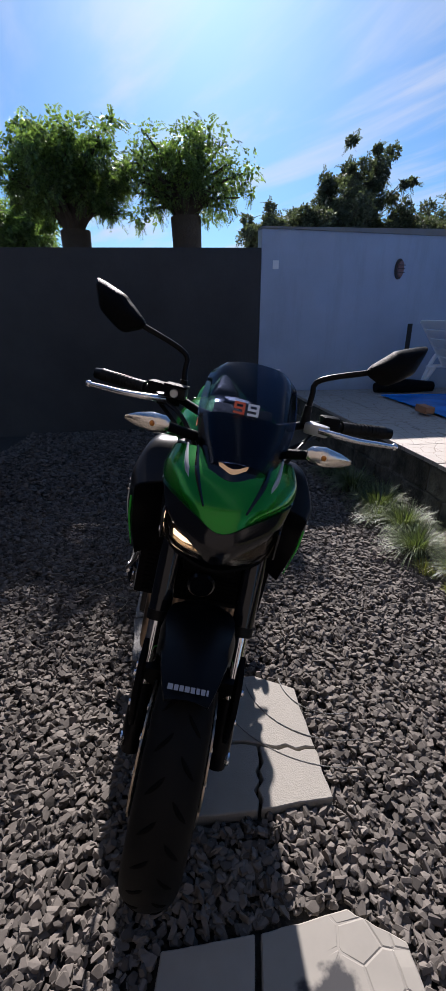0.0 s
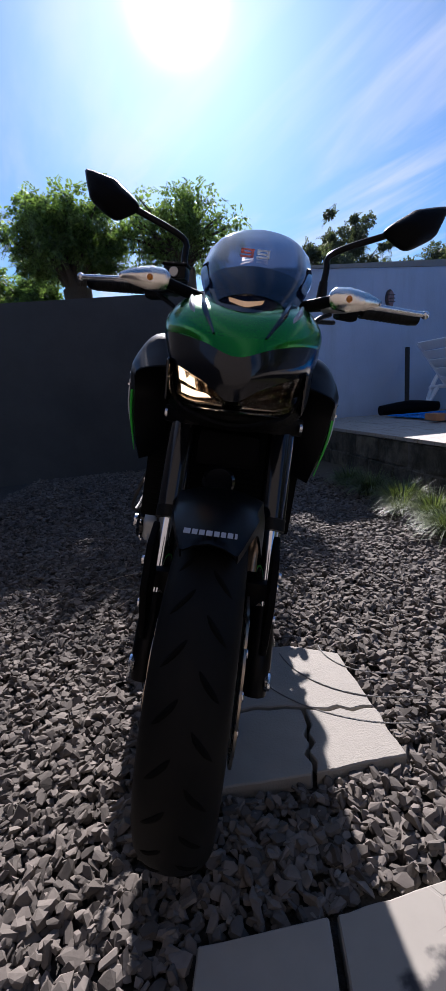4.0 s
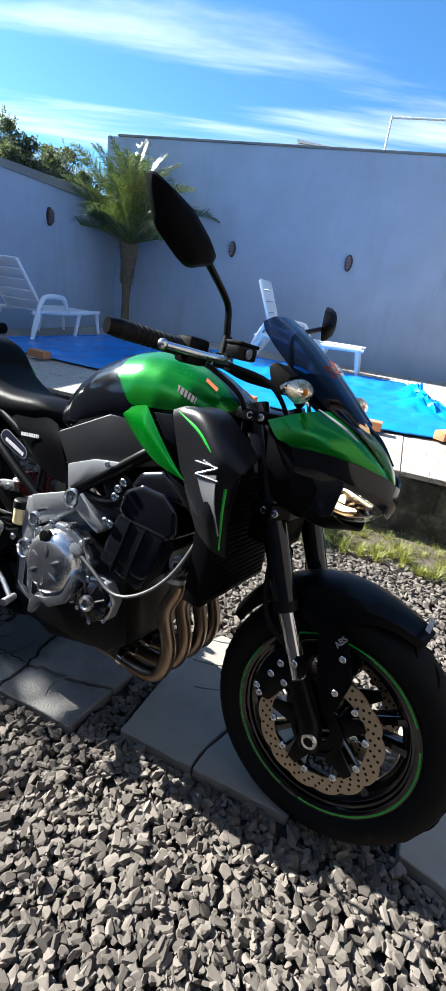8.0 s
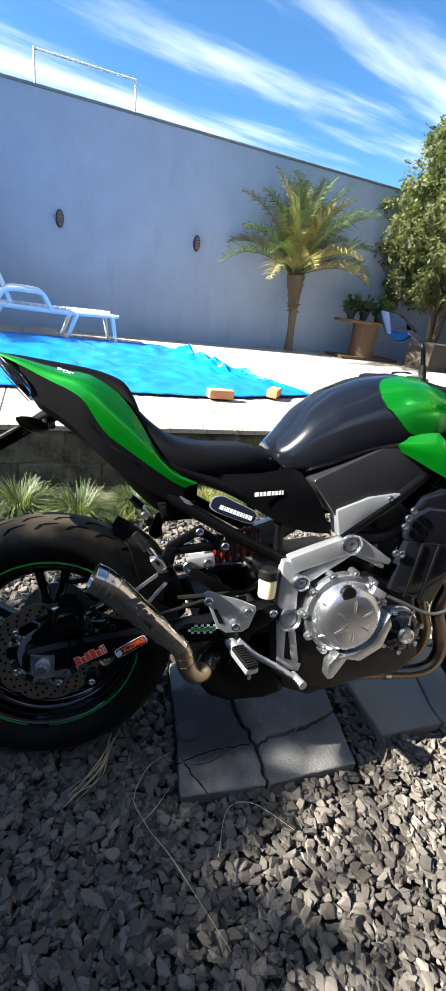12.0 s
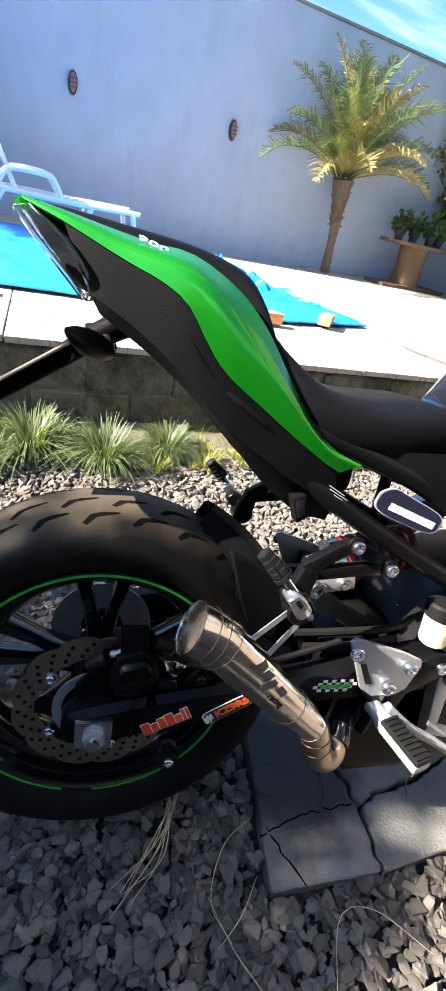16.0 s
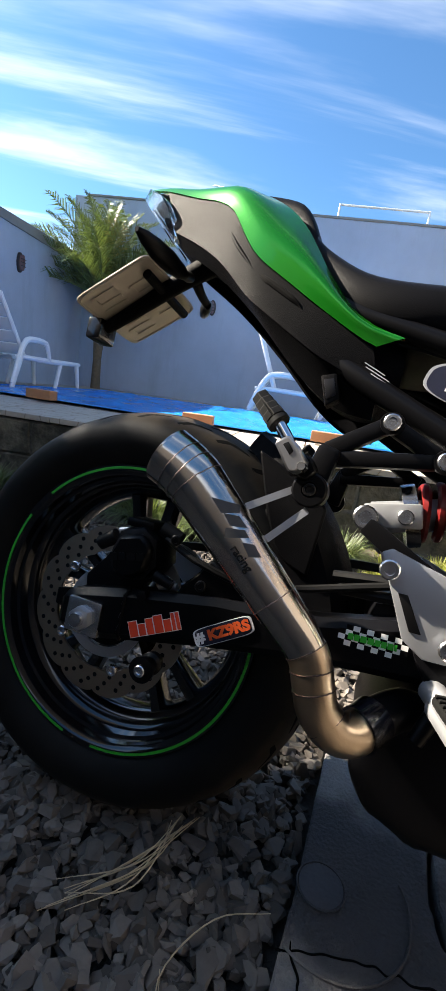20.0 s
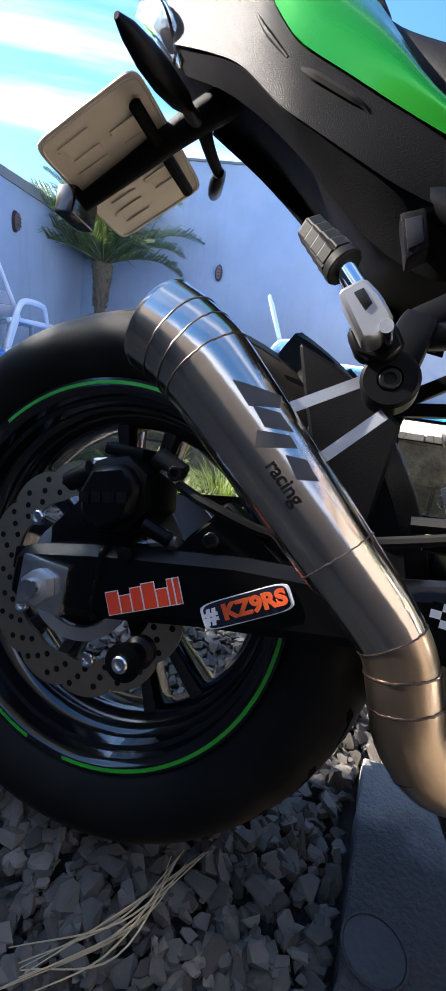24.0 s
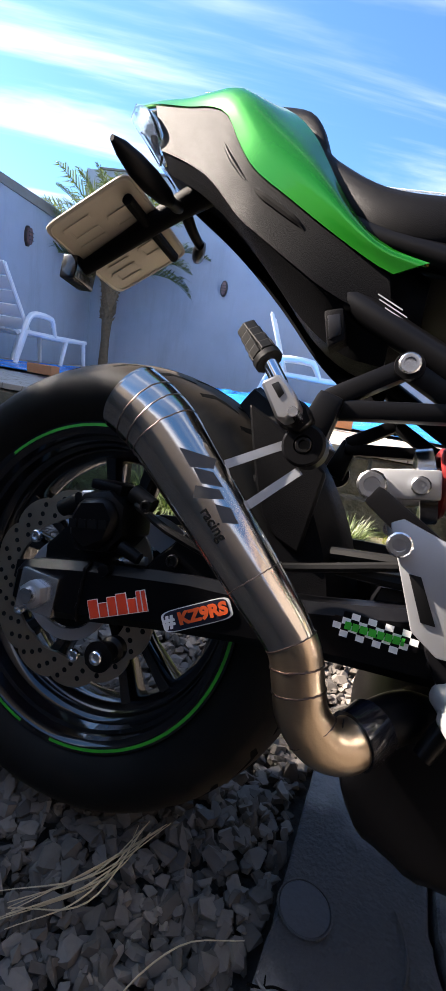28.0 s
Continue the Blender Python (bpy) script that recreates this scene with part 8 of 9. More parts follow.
    for k in range(4):
        for i in range(6):
            q = 2 * math.pi * (i + 0.5) / 6
            w = 0.0118 - 0.0009 * k
            e = one * math.cos(q) + two * math.sin(q)
            f = along.cross(e)
            at0 = lo.lerp(hi, 0.17 + 0.205 * k) + e * (w - 0.003)
            bm = bmesh.new()
            rings(bm, [[at0 + along * a * 0.0082 * g + f * b * 0.0049 * g + e * h for a, b in ((0, -1), (1, -1), (1, 1), (0, 1))] for h, g in ((0.0, 1.08), (0.0028, 1.08), (0.0036, 0.9))])
            part("peg_block", bm, M_SOFTRUBBER, peg, smooth=False)


both(rests)
for s in (-1, 1):
    part("peg_shaft", tube([(s * 0.208, 1.240, 0.596), (s * 0.205, 1.258, 0.617)], 0.0072, 14), M_CHROME, bike, "bright peg shaft")
rv = part("rear_brake_reservoir", lathe([(0, 0.0), (0, 0.020), (0.005, 0.022), (0.048, 0.023), (0.05, 0.0)], (-0.155, 0.957, 0.478), 24, "z"), M_FLUID, bike, "translucent brake fluid reservoir")
part("reservoir_lid", lathe([(0, 0.0), (0, 0.026), (0.020, 0.026), (0.024, 0.022), (0.024, 0.0)], (-0.155, 0.957, 0.527), 28, "z"), M_SOFTRUBBER, rv, "knurled black lid")
part("master_cylinder", tube([(-0.165, 1.02, 0.385), (-0.165, 1.035, 0.345), (-0.17, 1.05, 0.31)], [0.012, 0.010, 0.009], 12), M_BLACKSATIN, bike)
part("side_stand", tube([(0.12, 0.86, 0.25), (0.19, 0.83, 0.12), (0.285, 0.80, -0.045)], [0.012, 0.011, 0.010], 12), M_BLACKSATIN, bike, "black side stand")
part("stand_foot", box((0.262, 0.77, -0.062), (0.32, 0.83, -0.050), 0.003), M_BLACKSATIN, bike)

# seats
def seat(name, rows, label, material=M_SEAT):
    bm = bmesh.new()
    loops = []
    for y, zt, zb, w in rows:
        row = []
        for k in range(28):
            a = 2 * math.pi * k / 28
            ca, sa = math.cos(a), math.sin(a)
            z = zb + (zt - zb) * (0.5 + 0.5 * math.copysign(abs(sa) ** 0.62, sa))
            row.append(V(w * math.copysign(abs(ca) ** 0.55, ca), y, z))
        loops.append(row)
    n = len(loops[0])
    cols = [catmull([l[i] for l in loops], 26) for i in range(n)]
    rings(bm, [[cols[i][j] for i in range(n)] for j in range(26)])
    return part(name, bm, material, bike, label, angle=50)


seat("rider_seat", [(0.930, 0.812, 0.775, 0.075), (0.965, 0.828, 0.765, 0.100), (1.02, 0.842, 0.755, 0.118), (1.12, 0.838, 0.748, 0.130), (1.20, 0.848, 0.765, 0.125), (1.26, 0.885, 0.80, 0.105), (1.29, 0.912, 0.86, 0.085)], "black vinyl rider's seat")
seat("passenger_seat", [(1.286, 0.912, 0.860, 0.086), (1.302, 0.944, 0.880, 0.078), (1.324, 0.970, 0.900, 0.068), (1.36, 0.985, 0.920, 0.056), (1.41, 0.995, 0.940, 0.046), (1.485, 1.002, 0.955, 0.040), (1.55, 1.008, 0.970, 0.028), (1.592, 1.010, 0.990, 0.016)], "black vinyl passenger pad")

# tail
TAIL = [
    (1.140, 0.765, 0.690, 0.100), (1.20, 0.800, 0.680, 0.105), (1.27, 0.850, 0.715, 0.104), (1.34, 0.905, 0.785, 0.100), (1.41, 0.940, 0.850, 0.090), (1.47, 0.955, 0.890, 0.074), (1.53, 0.968, 0.915, 0.058), (1.565, 0.980, 0.950, 0.040)]
seat("tail_body", [(y, a, b, w) for y, a, b, w in TAIL], "black textured tail section", M_PLASTIC)


def tail_side(s):
    top = [(0.016, 1.608, 1.012), (0.032, 1.550, 1.001), (0.042, 1.505, 0.992), (0.052, 1.450, 0.983), (0.061, 1.405, 0.979), (0.071, 1.366, 0.962), (0.083, 1.330, 0.937), (0.094, 1.300, 0.905), (0.103, 1.278, 0.873), (0.112, 1.258, 0.842), (0.120, 1.224, 0.798), (0.126, 1.187, 0.768), (0.131, 1.145, 0.752)]
    mid = [(0.020, 1.606, 1.010), (0.045, 1.550, 0.996), (0.068, 1.490, 0.978), (0.090, 1.440, 0.966), (0.106, 1.405, 0.955), (0.117, 1.375, 0.930), (0.124, 1.345, 0.896), (0.128, 1.305, 0.862), (0.131, 1.270, 0.830), (0.133, 1.235, 0.795), (0.133, 1.195, 0.764), (0.131, 1.150, 0.750)]
    bot = [(0.022, 1.604, 1.007), (0.050, 1.553, 0.987), (0.080, 1.482, 0.956), (0.100, 1.436, 0.938), (0.1125, 1.405, 0.917), (0.117, 1.380, 0.881), (0.121, 1.352, 0.848), (0.125, 1.302, 0.814), (0.128, 1.250, 0.780), (0.130, 1.200, 0.750), (0.130, 1.176, 0.739)]
    part("tail_panel", skin([[(s * x, y, z) for x, y, z in row] for row in (top, mid, bot)], 30, 10, 0.004), M_GREEN, bike, "glossy green tail panel")
    part("tail_lamp", skin([[(s * 0.037, 1.596, 1.000), (s * 0.064, 1.556, 0.970), (s * 0.069, 1.531, 0.938), (s * 0.057, 1.521, 0.910)], [(s * 0.014, 1.618, 0.998), (s * 0.041, 1.586, 0.963), (s * 0.046, 1.556, 0.933), (s * 0.041, 1.531, 0.906)]], 14, 6, 0.004), M_LENS, bike, "clear tail lamp lens")
    part("lamp_reflector", skin([[(s * 0.033, 1.588, 0.996), (s * 0.059, 1.549, 0.968), (s * 0.063, 1.526, 0.938), (s * 0.052, 1.516, 0.912)], [(s * 0.011, 1.608, 0.994), (s * 0.037, 1.576, 0.961), (s * 0.041, 1.548, 0.933), (s * 0.037, 1.524, 0.908)]], 10, 5, 0.003), M_REFLECTOR, bike)
    rim_row = [(0.048, 1.553, 0.986), (0.078, 1.482, 0.955), (0.098, 1.436, 0.937), (0.1105, 1.405, 0.916), (0.115, 1.380, 0.880), (0.119, 1.352, 0.847), (0.123, 1.302, 0.813), (0.126, 1.250, 0.779), (0.126, 1.180, 0.742)]
    crease = [(0.060, 1.521, 0.915), (0.082, 1.462, 0.882), (0.104, 1.412, 0.846), (0.117, 1.362, 0.798), (0.122, 1.333, 0.777), (0.126, 1.282, 0.744), (0.126, 1.235, 0.717), (0.120, 1.165, 0.690)]
    keel = [(0.045, 1.508, 0.893), (0.070, 1.43, 0.845), (0.085, 1.350, 0.780), (0.090, 1.27, 0.703), (0.096, 1.213, 0.665), (0.10, 1.165, 0.655)]
    part("undertail_panel", skin([[(s * x, y, z) for x, y, z in row] for row in (rim_row, crease)], 28, 8, 0.004), M_PLASTIC, bike, "black textured undertail panel")
    part("undertail_skirt", skin([[(s * (x - 0.003), y, z) for x, y, z in crease], [(s * x, y, z) for x, y, z in keel]], 28, 8, 0.004), M_PLASTIC, bike, "black textured lower tail cover")
    part("panel_slot", tube([(s * 0.1175, 1.350, 0.829), (s * 0.1205, 1.338, 0.820), (s * 0.1225, 1.312, 0.804), (s * 0.1240, 1.285, 0.787), (s * 0.1240, 1.276, 0.778)], [0.001, 0.0045, 0.0045, 0.004, 0.001], 8, 20), M_GROOVE, bike)
    part("panel_rib", tube([(s * 0.1075, 1.404, 0.888), (s * 0.1125, 1.388, 0.866), (s * 0.1165, 1.362, 0.838)], [0.002, 0.003, 0.002], 8, 16), M_PLASTIC, bike)
    st = part("rear_indicator", tube([(s * 0.003 - 0.006, 1.500, 0.872), (s * 0.03, 1.497, 0.858), (s * 0.062, 1.494, 0.851)], [0.010, 0.008, 0.007], 12), M_SOFTRUBBER, bike, "small black leaf-shaped rear turn signal")
    bm = bmesh.new()
    rings(bm, [[V(s * x, y + math.cos(q) * w, z + math.copysign(abs(math.sin(q)) ** 0.7, math.sin(q)) * h) for q in [2 * math.pi * i / 14 for i in range(14)]] for x, y, z, w, h in ((0.054, 1.492, 0.849, 0.007, 0.007), (0.064, 1.497, 0.851, 0.011, 0.012), (0.085, 1.508, 0.856, 0.012, 0.0165), (0.108, 1.519, 0.861, 0.011, 0.0155), (0.128, 1.529, 0.867, 0.008, 0.0105), (0.140, 1.536, 0.871, 0.003, 0.004))])
    part("indicator_body", bm, M_BLACKSATIN, st)


both(tail_side)
me = lettering("900", 0.019, 0.0003)
me.transform(Matrix.Diagonal((1.4, 0.72, 1, 1)))
rt = V(-0.12, -1, -0.28).normalized()
nm = V(-0.62, 0.10, 0.78)
nm = (nm - rt * nm.dot(rt)).normalized()
up = nm.cross(rt)
me.transform(Matrix.Translation((-0.0700, 1.450, 0.9790)) @ Matrix(((rt.x, up.x, nm.x, 0), (rt.y, up.y, nm.y, 0), (rt.z, up.z, nm.z, 0), (0, 0, 0, 1))))
link_mesh("tail_numerals", me, M_WHITE, bike, smooth=False)
part("tail_cap", skin([[(-0.026, 1.585, 1.008), (0, 1.600, 1.014), (0.026, 1.585, 1.008)], [(-0.018, 1.608, 1.007), (0, 1.618, 1.008), (0.018, 1.608, 1.007)]], 10, 5, 0.006), M_GREEN, bike)
# side sticker by the subframe
c, r, u = V(-0.137, 1.055, 0.690), V(0, -1, -0.33).normalized(), V(0, -0.33, 1).normalized()
bm = bmesh.new()
o = [c + r * (0.062 * math.copysign(abs(math.cos(a)) ** 0.5, math.cos(a))) + u * (0.019 * math.copysign(abs(math.sin(a)) ** 0.6, math.sin(a)) + 0.006 * math.exp(-((math.cos(a) + 0.4) / 0.4) ** 2) * (1 if math.sin(a) > 0 else 0)) for a in [2 * math.pi * k / 40 for k in range(40)]]
rings(bm, [[p + V(0.0012, 0, 0) for p in o], [p for p in o]])
st = part("film_sticker", bm, M_LIGHTGREY, bike, "navy sticker with a pale outline and pale bars")
bm = bmesh.new()
o2 = [c + (p - c) * 0.94 for p in o]
rings(bm, [[p + V(0.0008, 0, 0) for p in o2], [p - V(0.0004, 0, 0) for p in o2]])
part("sticker_field", bm, M_BLUEPRINT, st)
word_bars("sticker_bar", c - V(0.0006, 0, 0) - u * 0.003 + r * 0.008, r, u, [0.010, 0.004, 0.008, 0.008, 0.008, 0.008, 0.007, 0.004, 0.007, 0.010], 0.011, M_WHITE, st, gap=0.12)
word_bars("warning_bar", (-0.1285, 1.172, 0.712), (0, -1, -0.5), (0, -0.5, 1), [0.03], 0.0011, M_LIGHTGREY, bike)
word_bars("warning_bar", (-0.1285, 1.168, 0.706), (0, -1, -0.5), (0, -0.5, 1), [0.034], 0.0011, M_LIGHTGREY, bike)
word_bars("warning_bar", (-0.1285, 1.164, 0.700), (0, -1, -0.5), (0, -0.5, 1), [0.026], 0.0011, M_LIGHTGREY, bike)
# plate and its holder
PT, PB = V(0, 1.536, 0.858), V(0, 1.652, 0.778)
pd = (PB - PT).normalized()
pn = V(0, -pd.z, pd.y)
hold = part("plate_holder", tube([(-0.01, 1.46, 0.895), (-0.01, 1.515, 0.862), (-0.01, 1.575, 0.818), (-0.01, 1.645, 0.768)], [0.020, 0.016, 0.013, 0.011], 12), M_PLASTIC, bike, "black plate holder")
part("holder_cross", tube([(-0.075, 1.545, 0.838), (0.075, 1.545, 0.838)], 0.008, 10), M_PLASTIC, hold)
bm = bmesh.new()
pc = (PT + PB) / 2
loop = []
for k in range(44):
    a = 2 * math.pi * k / 44
    ca, sa = math.cos(a), math.sin(a)
    loop.append(pc + V(0.10 * math.copysign(abs(ca) ** 0.18, ca), 0, 0) + pd * 0.072 * math.copysign(abs(sa) ** 0.18, sa))
rings(bm, [[p for p in loop], [p + pn * 0.0022 for p in loop]])
plate = part("number_plate", bm, M_PLATE, bike, "pressed metal plate seen from its back")
part("plate_rim", tube([tuple(pc + (p - pc) * 0.955 - pn * 0.0005) for p in loop] + [tuple(pc + (loop[0] - pc) * 0.955 - pn * 0.0005)], 0.0016, 5, 45, smooth=False), M_PLATE, plate)
for row, cnt in ((-0.032, 3), (0.030, 4)):
    for k in range(cnt):
        x = (k - (cnt - 1) / 2) * 0.042
        for dx, dv, w, h in ((-0.012, 0, 0.004, 0.022), (0.012, 0, 0.004, 0.022), (0, 0.02, 0.012, 0.004)):
            q = pc + V(x + dx, 0, 0) + pd * (row + dv) - pn * 0.0008
            bm = bmesh.new()
            vs = [bm.verts.new(q + V(a * w, 0, 0) + pd * b * h - pn * e) for e in (0.0, 0.0012) for a, b in ((-1, -1), (1, -1), (1, 1), (-1, 1))]
            for f in ((0, 1, 2, 3), (4, 5, 6, 7), (0, 1, 5, 4), (1, 2, 6, 5), (2, 3, 7, 6), (3, 0, 4, 7)):
                bm.faces.new([vs[i] for i in f])
            part("embossed_bar", bm, M_PLATE, plate, smooth=False)
part("rear_reflector", box((-0.035, 1.640, 0.742), (0.015, 1.668, 0.778), 0.004), M_BLACKGLOSS, bike)
# plate-lamp hook and helmet hook on the left and the far footrest
hk = part("strap_hook", prism([(1.2352, 0.6967), (1.216, 0.702), (1.2059, 0.670), (1.2225, 0.6585)], -0.130, -0.106, 0.003, 2), M_PLASTIC, bike, "black box-shaped strap hook")
part("hook_mouth", prism([(1.2300, 0.6915), (1.2175, 0.6950), (1.2115, 0.674), (1.2225, 0.667)], -0.1308, -0.128, 0.001), M_GREYPLASTIC, hk)


# ---- paving, tiles, blocks, gravel ----
def jag(p, q, n, amp, seed):
    """A broken line from p to q."""
    r = random.Random(seed)
    d = (q[0] - p[0], q[1] - p[1])
    l = math.hypot(*d)
    out = []
    for i in range(n + 1):
        u = i / n
        o = 0 if i in (0, n) else r.uniform(-amp, amp)
        out.append((p[0] + d[0] * u - d[1] / l * o, p[1] + d[1] * u + d[0] / l * o))
    return out


def shrink(poly, d):
    c = (sum(p[0] for p in poly) / len(poly), sum(p[1] for p in poly) / len(poly))
    out = []
    for p in poly:
        l = math.hypot(p[0] - c[0], p[1] - c[1])
        k = (l - d) / l
        out.append((c[0] + (p[0] - c[0]) * k, c[1] + (p[1] - c[1]) * k))
    return out


def broken_slab(label, pieces, material=M_SLAB):
    top = tagged(new("paving_slab"), label, "paving slab", "stepping slabs")
    for k, (poly, dz) in enumerate(pieces):
        rough, rr = [], random.Random(k + len(label))
        for p, q in zip(poly, poly[1:] + poly[:1]):
            n = max(1, int(math.hypot(q[0] - p[0], q[1] - p[1]) / 0.022))
            for i in range(n):
                w = 0 if i == 0 else rr.choice((0.0, 0.0, 0.0006, 0.002, 0.0035)) * rr.uniform(-1, 0.6)
                rough.append((p[0] + (q[0] - p[0]) * i / n + w, p[1] + (q[1] - p[1]) * i / n + w))
        part("slab_piece", prism(shrink(rough, 0.006), -0.034, 0.006 + dz, 0.003, 1, plane="xy"), material, top, angle=25)
    return top


def ring_mark(top, c, r, w=0.0035, z=0.0072, a0=0, a1=360, n=40):
    pts = [(c[0] + r * math.cos(radians(a0 + (a1 - a0) * i / n)), c[1] + r * math.sin(radians(a0 + (a1 - a0) * i / n)), z) for i in range(n + 1)]
    part("moulded_line", tube(pts, w, 5, n + 1), M_SLABB, top)


# slab under the engine: three pieces and finer cracks
b_l, b_r, t_l, t_r = (-0.212, 1.148), (-0.174, 0.632), (0.255, 1.13), (0.265, 0.605)
m_b, m_t = (-0.206, 0.915), (0.262, 0.93)
cx = (-0.088, 0.913)
vA = jag(m_b, cx, 9, 0.006, 1) + jag(cx, (0.026, 0.947), 9, 0.006, 2)[1:] + jag((0.026, 0.947), m_t, 12, 0.006, 5)[1:]
knots = [cx, (-0.064, 0.868), (-0.047, 0.761), (-0.030, 0.712), (0.004, 0.622)]
rA = [cx] + [p for i in range(4) for p in jag(knots[i], knots[i + 1], 6, 0.004, 40 + i)[1:]]
iA = vA.index(cx)
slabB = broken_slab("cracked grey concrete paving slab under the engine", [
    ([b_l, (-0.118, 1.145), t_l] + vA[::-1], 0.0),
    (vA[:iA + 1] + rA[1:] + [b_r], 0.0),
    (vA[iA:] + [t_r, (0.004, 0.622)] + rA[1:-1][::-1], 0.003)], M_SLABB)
part("moulded_disc", prism([(-0.017 + 0.033 * math.cos(radians(a)), 1.102 + 0.033 * math.sin(radians(a))) for a in range(0, 360, 10)], 0.004, 0.0088, 0.0015, 1, plane="xy"), M_SLABSTAIN, slabB)
ring_mark(slabB, (-0.017, 1.102), 0.034, 0.0016, 0.0085)
part("hairline_crack", tube([(x, y, 0.0056) for x, y in jag((-0.118, 1.146), (-0.099, 1.089), 4, 0.004, 60) + jag((-0.099, 1.089), (-0.089, 1.037), 4, 0.003, 61)[1:] + jag((-0.089, 1.037), (-0.080, 0.930), 8, 0.004, 62)[1:]], 0.0017, 5, 60), M_GROOVE, slabB)
part("hairline_crack", tube([(-0.102, 1.129, 0.0062), (-0.118, 1.126, 0.0062), (-0.137, 1.113, 0.0062), (-0.150, 1.112, 0.0062), (-0.167, 1.098, 0.0062), (-0.207, 1.076, 0.0062)], [0.0008, 0.002, 0.0014, 0.0022, 0.001], 5, 24), M_GROOVE, slabB)
ring_mark(slabB, (-0.02, 1.085), 0.105, 0.002, 0.0082, 150, 300)
ring_mark(slabB, (-0.09, 0.72), 0.07, 0.002, 0.0072, 20, 130)
# slab beside the front wheel
c_fl, c_fr, c_r1, c_bk, c_bl = (-0.05, 0.0), (0.483, 0.058), (0.445, 0.475), (0.30, 0.545), (-0.10, 0.515)
cc = (0.285, 0.24)
hA = jag((-0.078, 0.28), cc, 9, 0.010, 6) + jag(cc, (0.468, 0.222), 6, 0.012, 7)[1:]
fA = jag((0.268, 0.030), cc, 7, 0.010, 8)
k = hA.index(cc)
slabC = broken_slab("cracked pale concrete paving slab beside the front wheel", [
    ([c_fl, (0.268, 0.030)] + fA[1:-1] + [cc] + hA[:k][::-1], 0.0),
    ([(0.268, 0.030), c_fr] + hA[k:][::-1] + fA[1:-1][::-1], 0.002),
    (hA + [c_r1, c_bk, c_bl], 0.001)])
for rr, a0, a1 in ((0.17, 180, 285), (0.3, 190, 280), (0.42, 200, 275)):
    ring_mark(slabC, (0.56, 0.52 - (0.17 - rr) * 0.2), rr, 0.0018, 0.0085, a0, a1)
# slab in front of the wheel
f_l, f_t, f_c, f_r, f_b, f_bl = (0.025, -0.253), (0.445, -0.19), (0.56, -0.255), (0.60, -0.70), (0.30, -0.80), (-0.04, -0.78)
fB = jag((0.232, -0.230), (0.20, -0.79), 14, 0.007, 9)
slabF = broken_slab("pale concrete paving slab split by a long crack", [
    ([f_l] + fB + [f_bl], 0.0),
    ([(x + 0.007, y) for x, y in fB[::-1]] + [f_t, f_c, f_r, f_b], 0.001)], M_SLABF)
# gravel
def stone_shapes(count, seed):
    r = np.random.RandomState(seed)
    out = []
    for _ in range(count):
        bm = bmesh.new()
        k = r.randint(4, 7)
        ang = np.sort(r.uniform(0, 2 * np.pi, k)) * 0.55 + np.arange(k) * 2 * np.pi / k * 0.45
        for zz, grow in ((-0.9, 0.85), (0.75, 0.8)):
            for a in ang:
                f = grow * r.uniform(0.8, 1.1)
                bm.verts.new((np.cos(a) * f, np.sin(a) * f, zz * r.uniform(0.35, 1.0)))
        for a in r.uniform(0, 2 * np.pi, 3):
            bm.verts.new((np.cos(a) * r.uniform(0.9, 1.12), np.sin(a) * r.uniform(0.9, 1.12), r.uniform(-0.35, 0.3)))
        res = bmesh.ops.convex_hull(bm, input=bm.verts)
        loose = [g for g in res["geom_interior"] if isinstance(g, bmesh.types.BMVert)]
        bmesh.ops.delete(bm, geom=loose, context="VERTS")
        bmesh.ops.triangulate(bm, faces=bm.faces)
        bm.verts.index_update()
        out.append((np.array([v.co[:] for v in bm.verts]), np.array([[v.index for v in f.verts] for f in bm.faces])))
        bm.free()
    return out


SLABS = [[b_l, b_r, t_r, t_l], [c_fl, c_fr, c_r1, c_bk, c_bl], [f_l, f_t, f_c, f_r, f_b, f_bl]]


def inside(poly, x, y):
    hit = np.zeros(len(x), bool)
    n = len(poly)
    for i in range(n):
        (x0, y0), (x1, y1) = poly[i], poly[(i + 1) % n]
        c = ((y0 > y) != (y1 > y)) & (x < (x1 - x0) * (y - y0) / (y1 - y0 + 1e-12) + x0)
        hit ^= c
    return hit


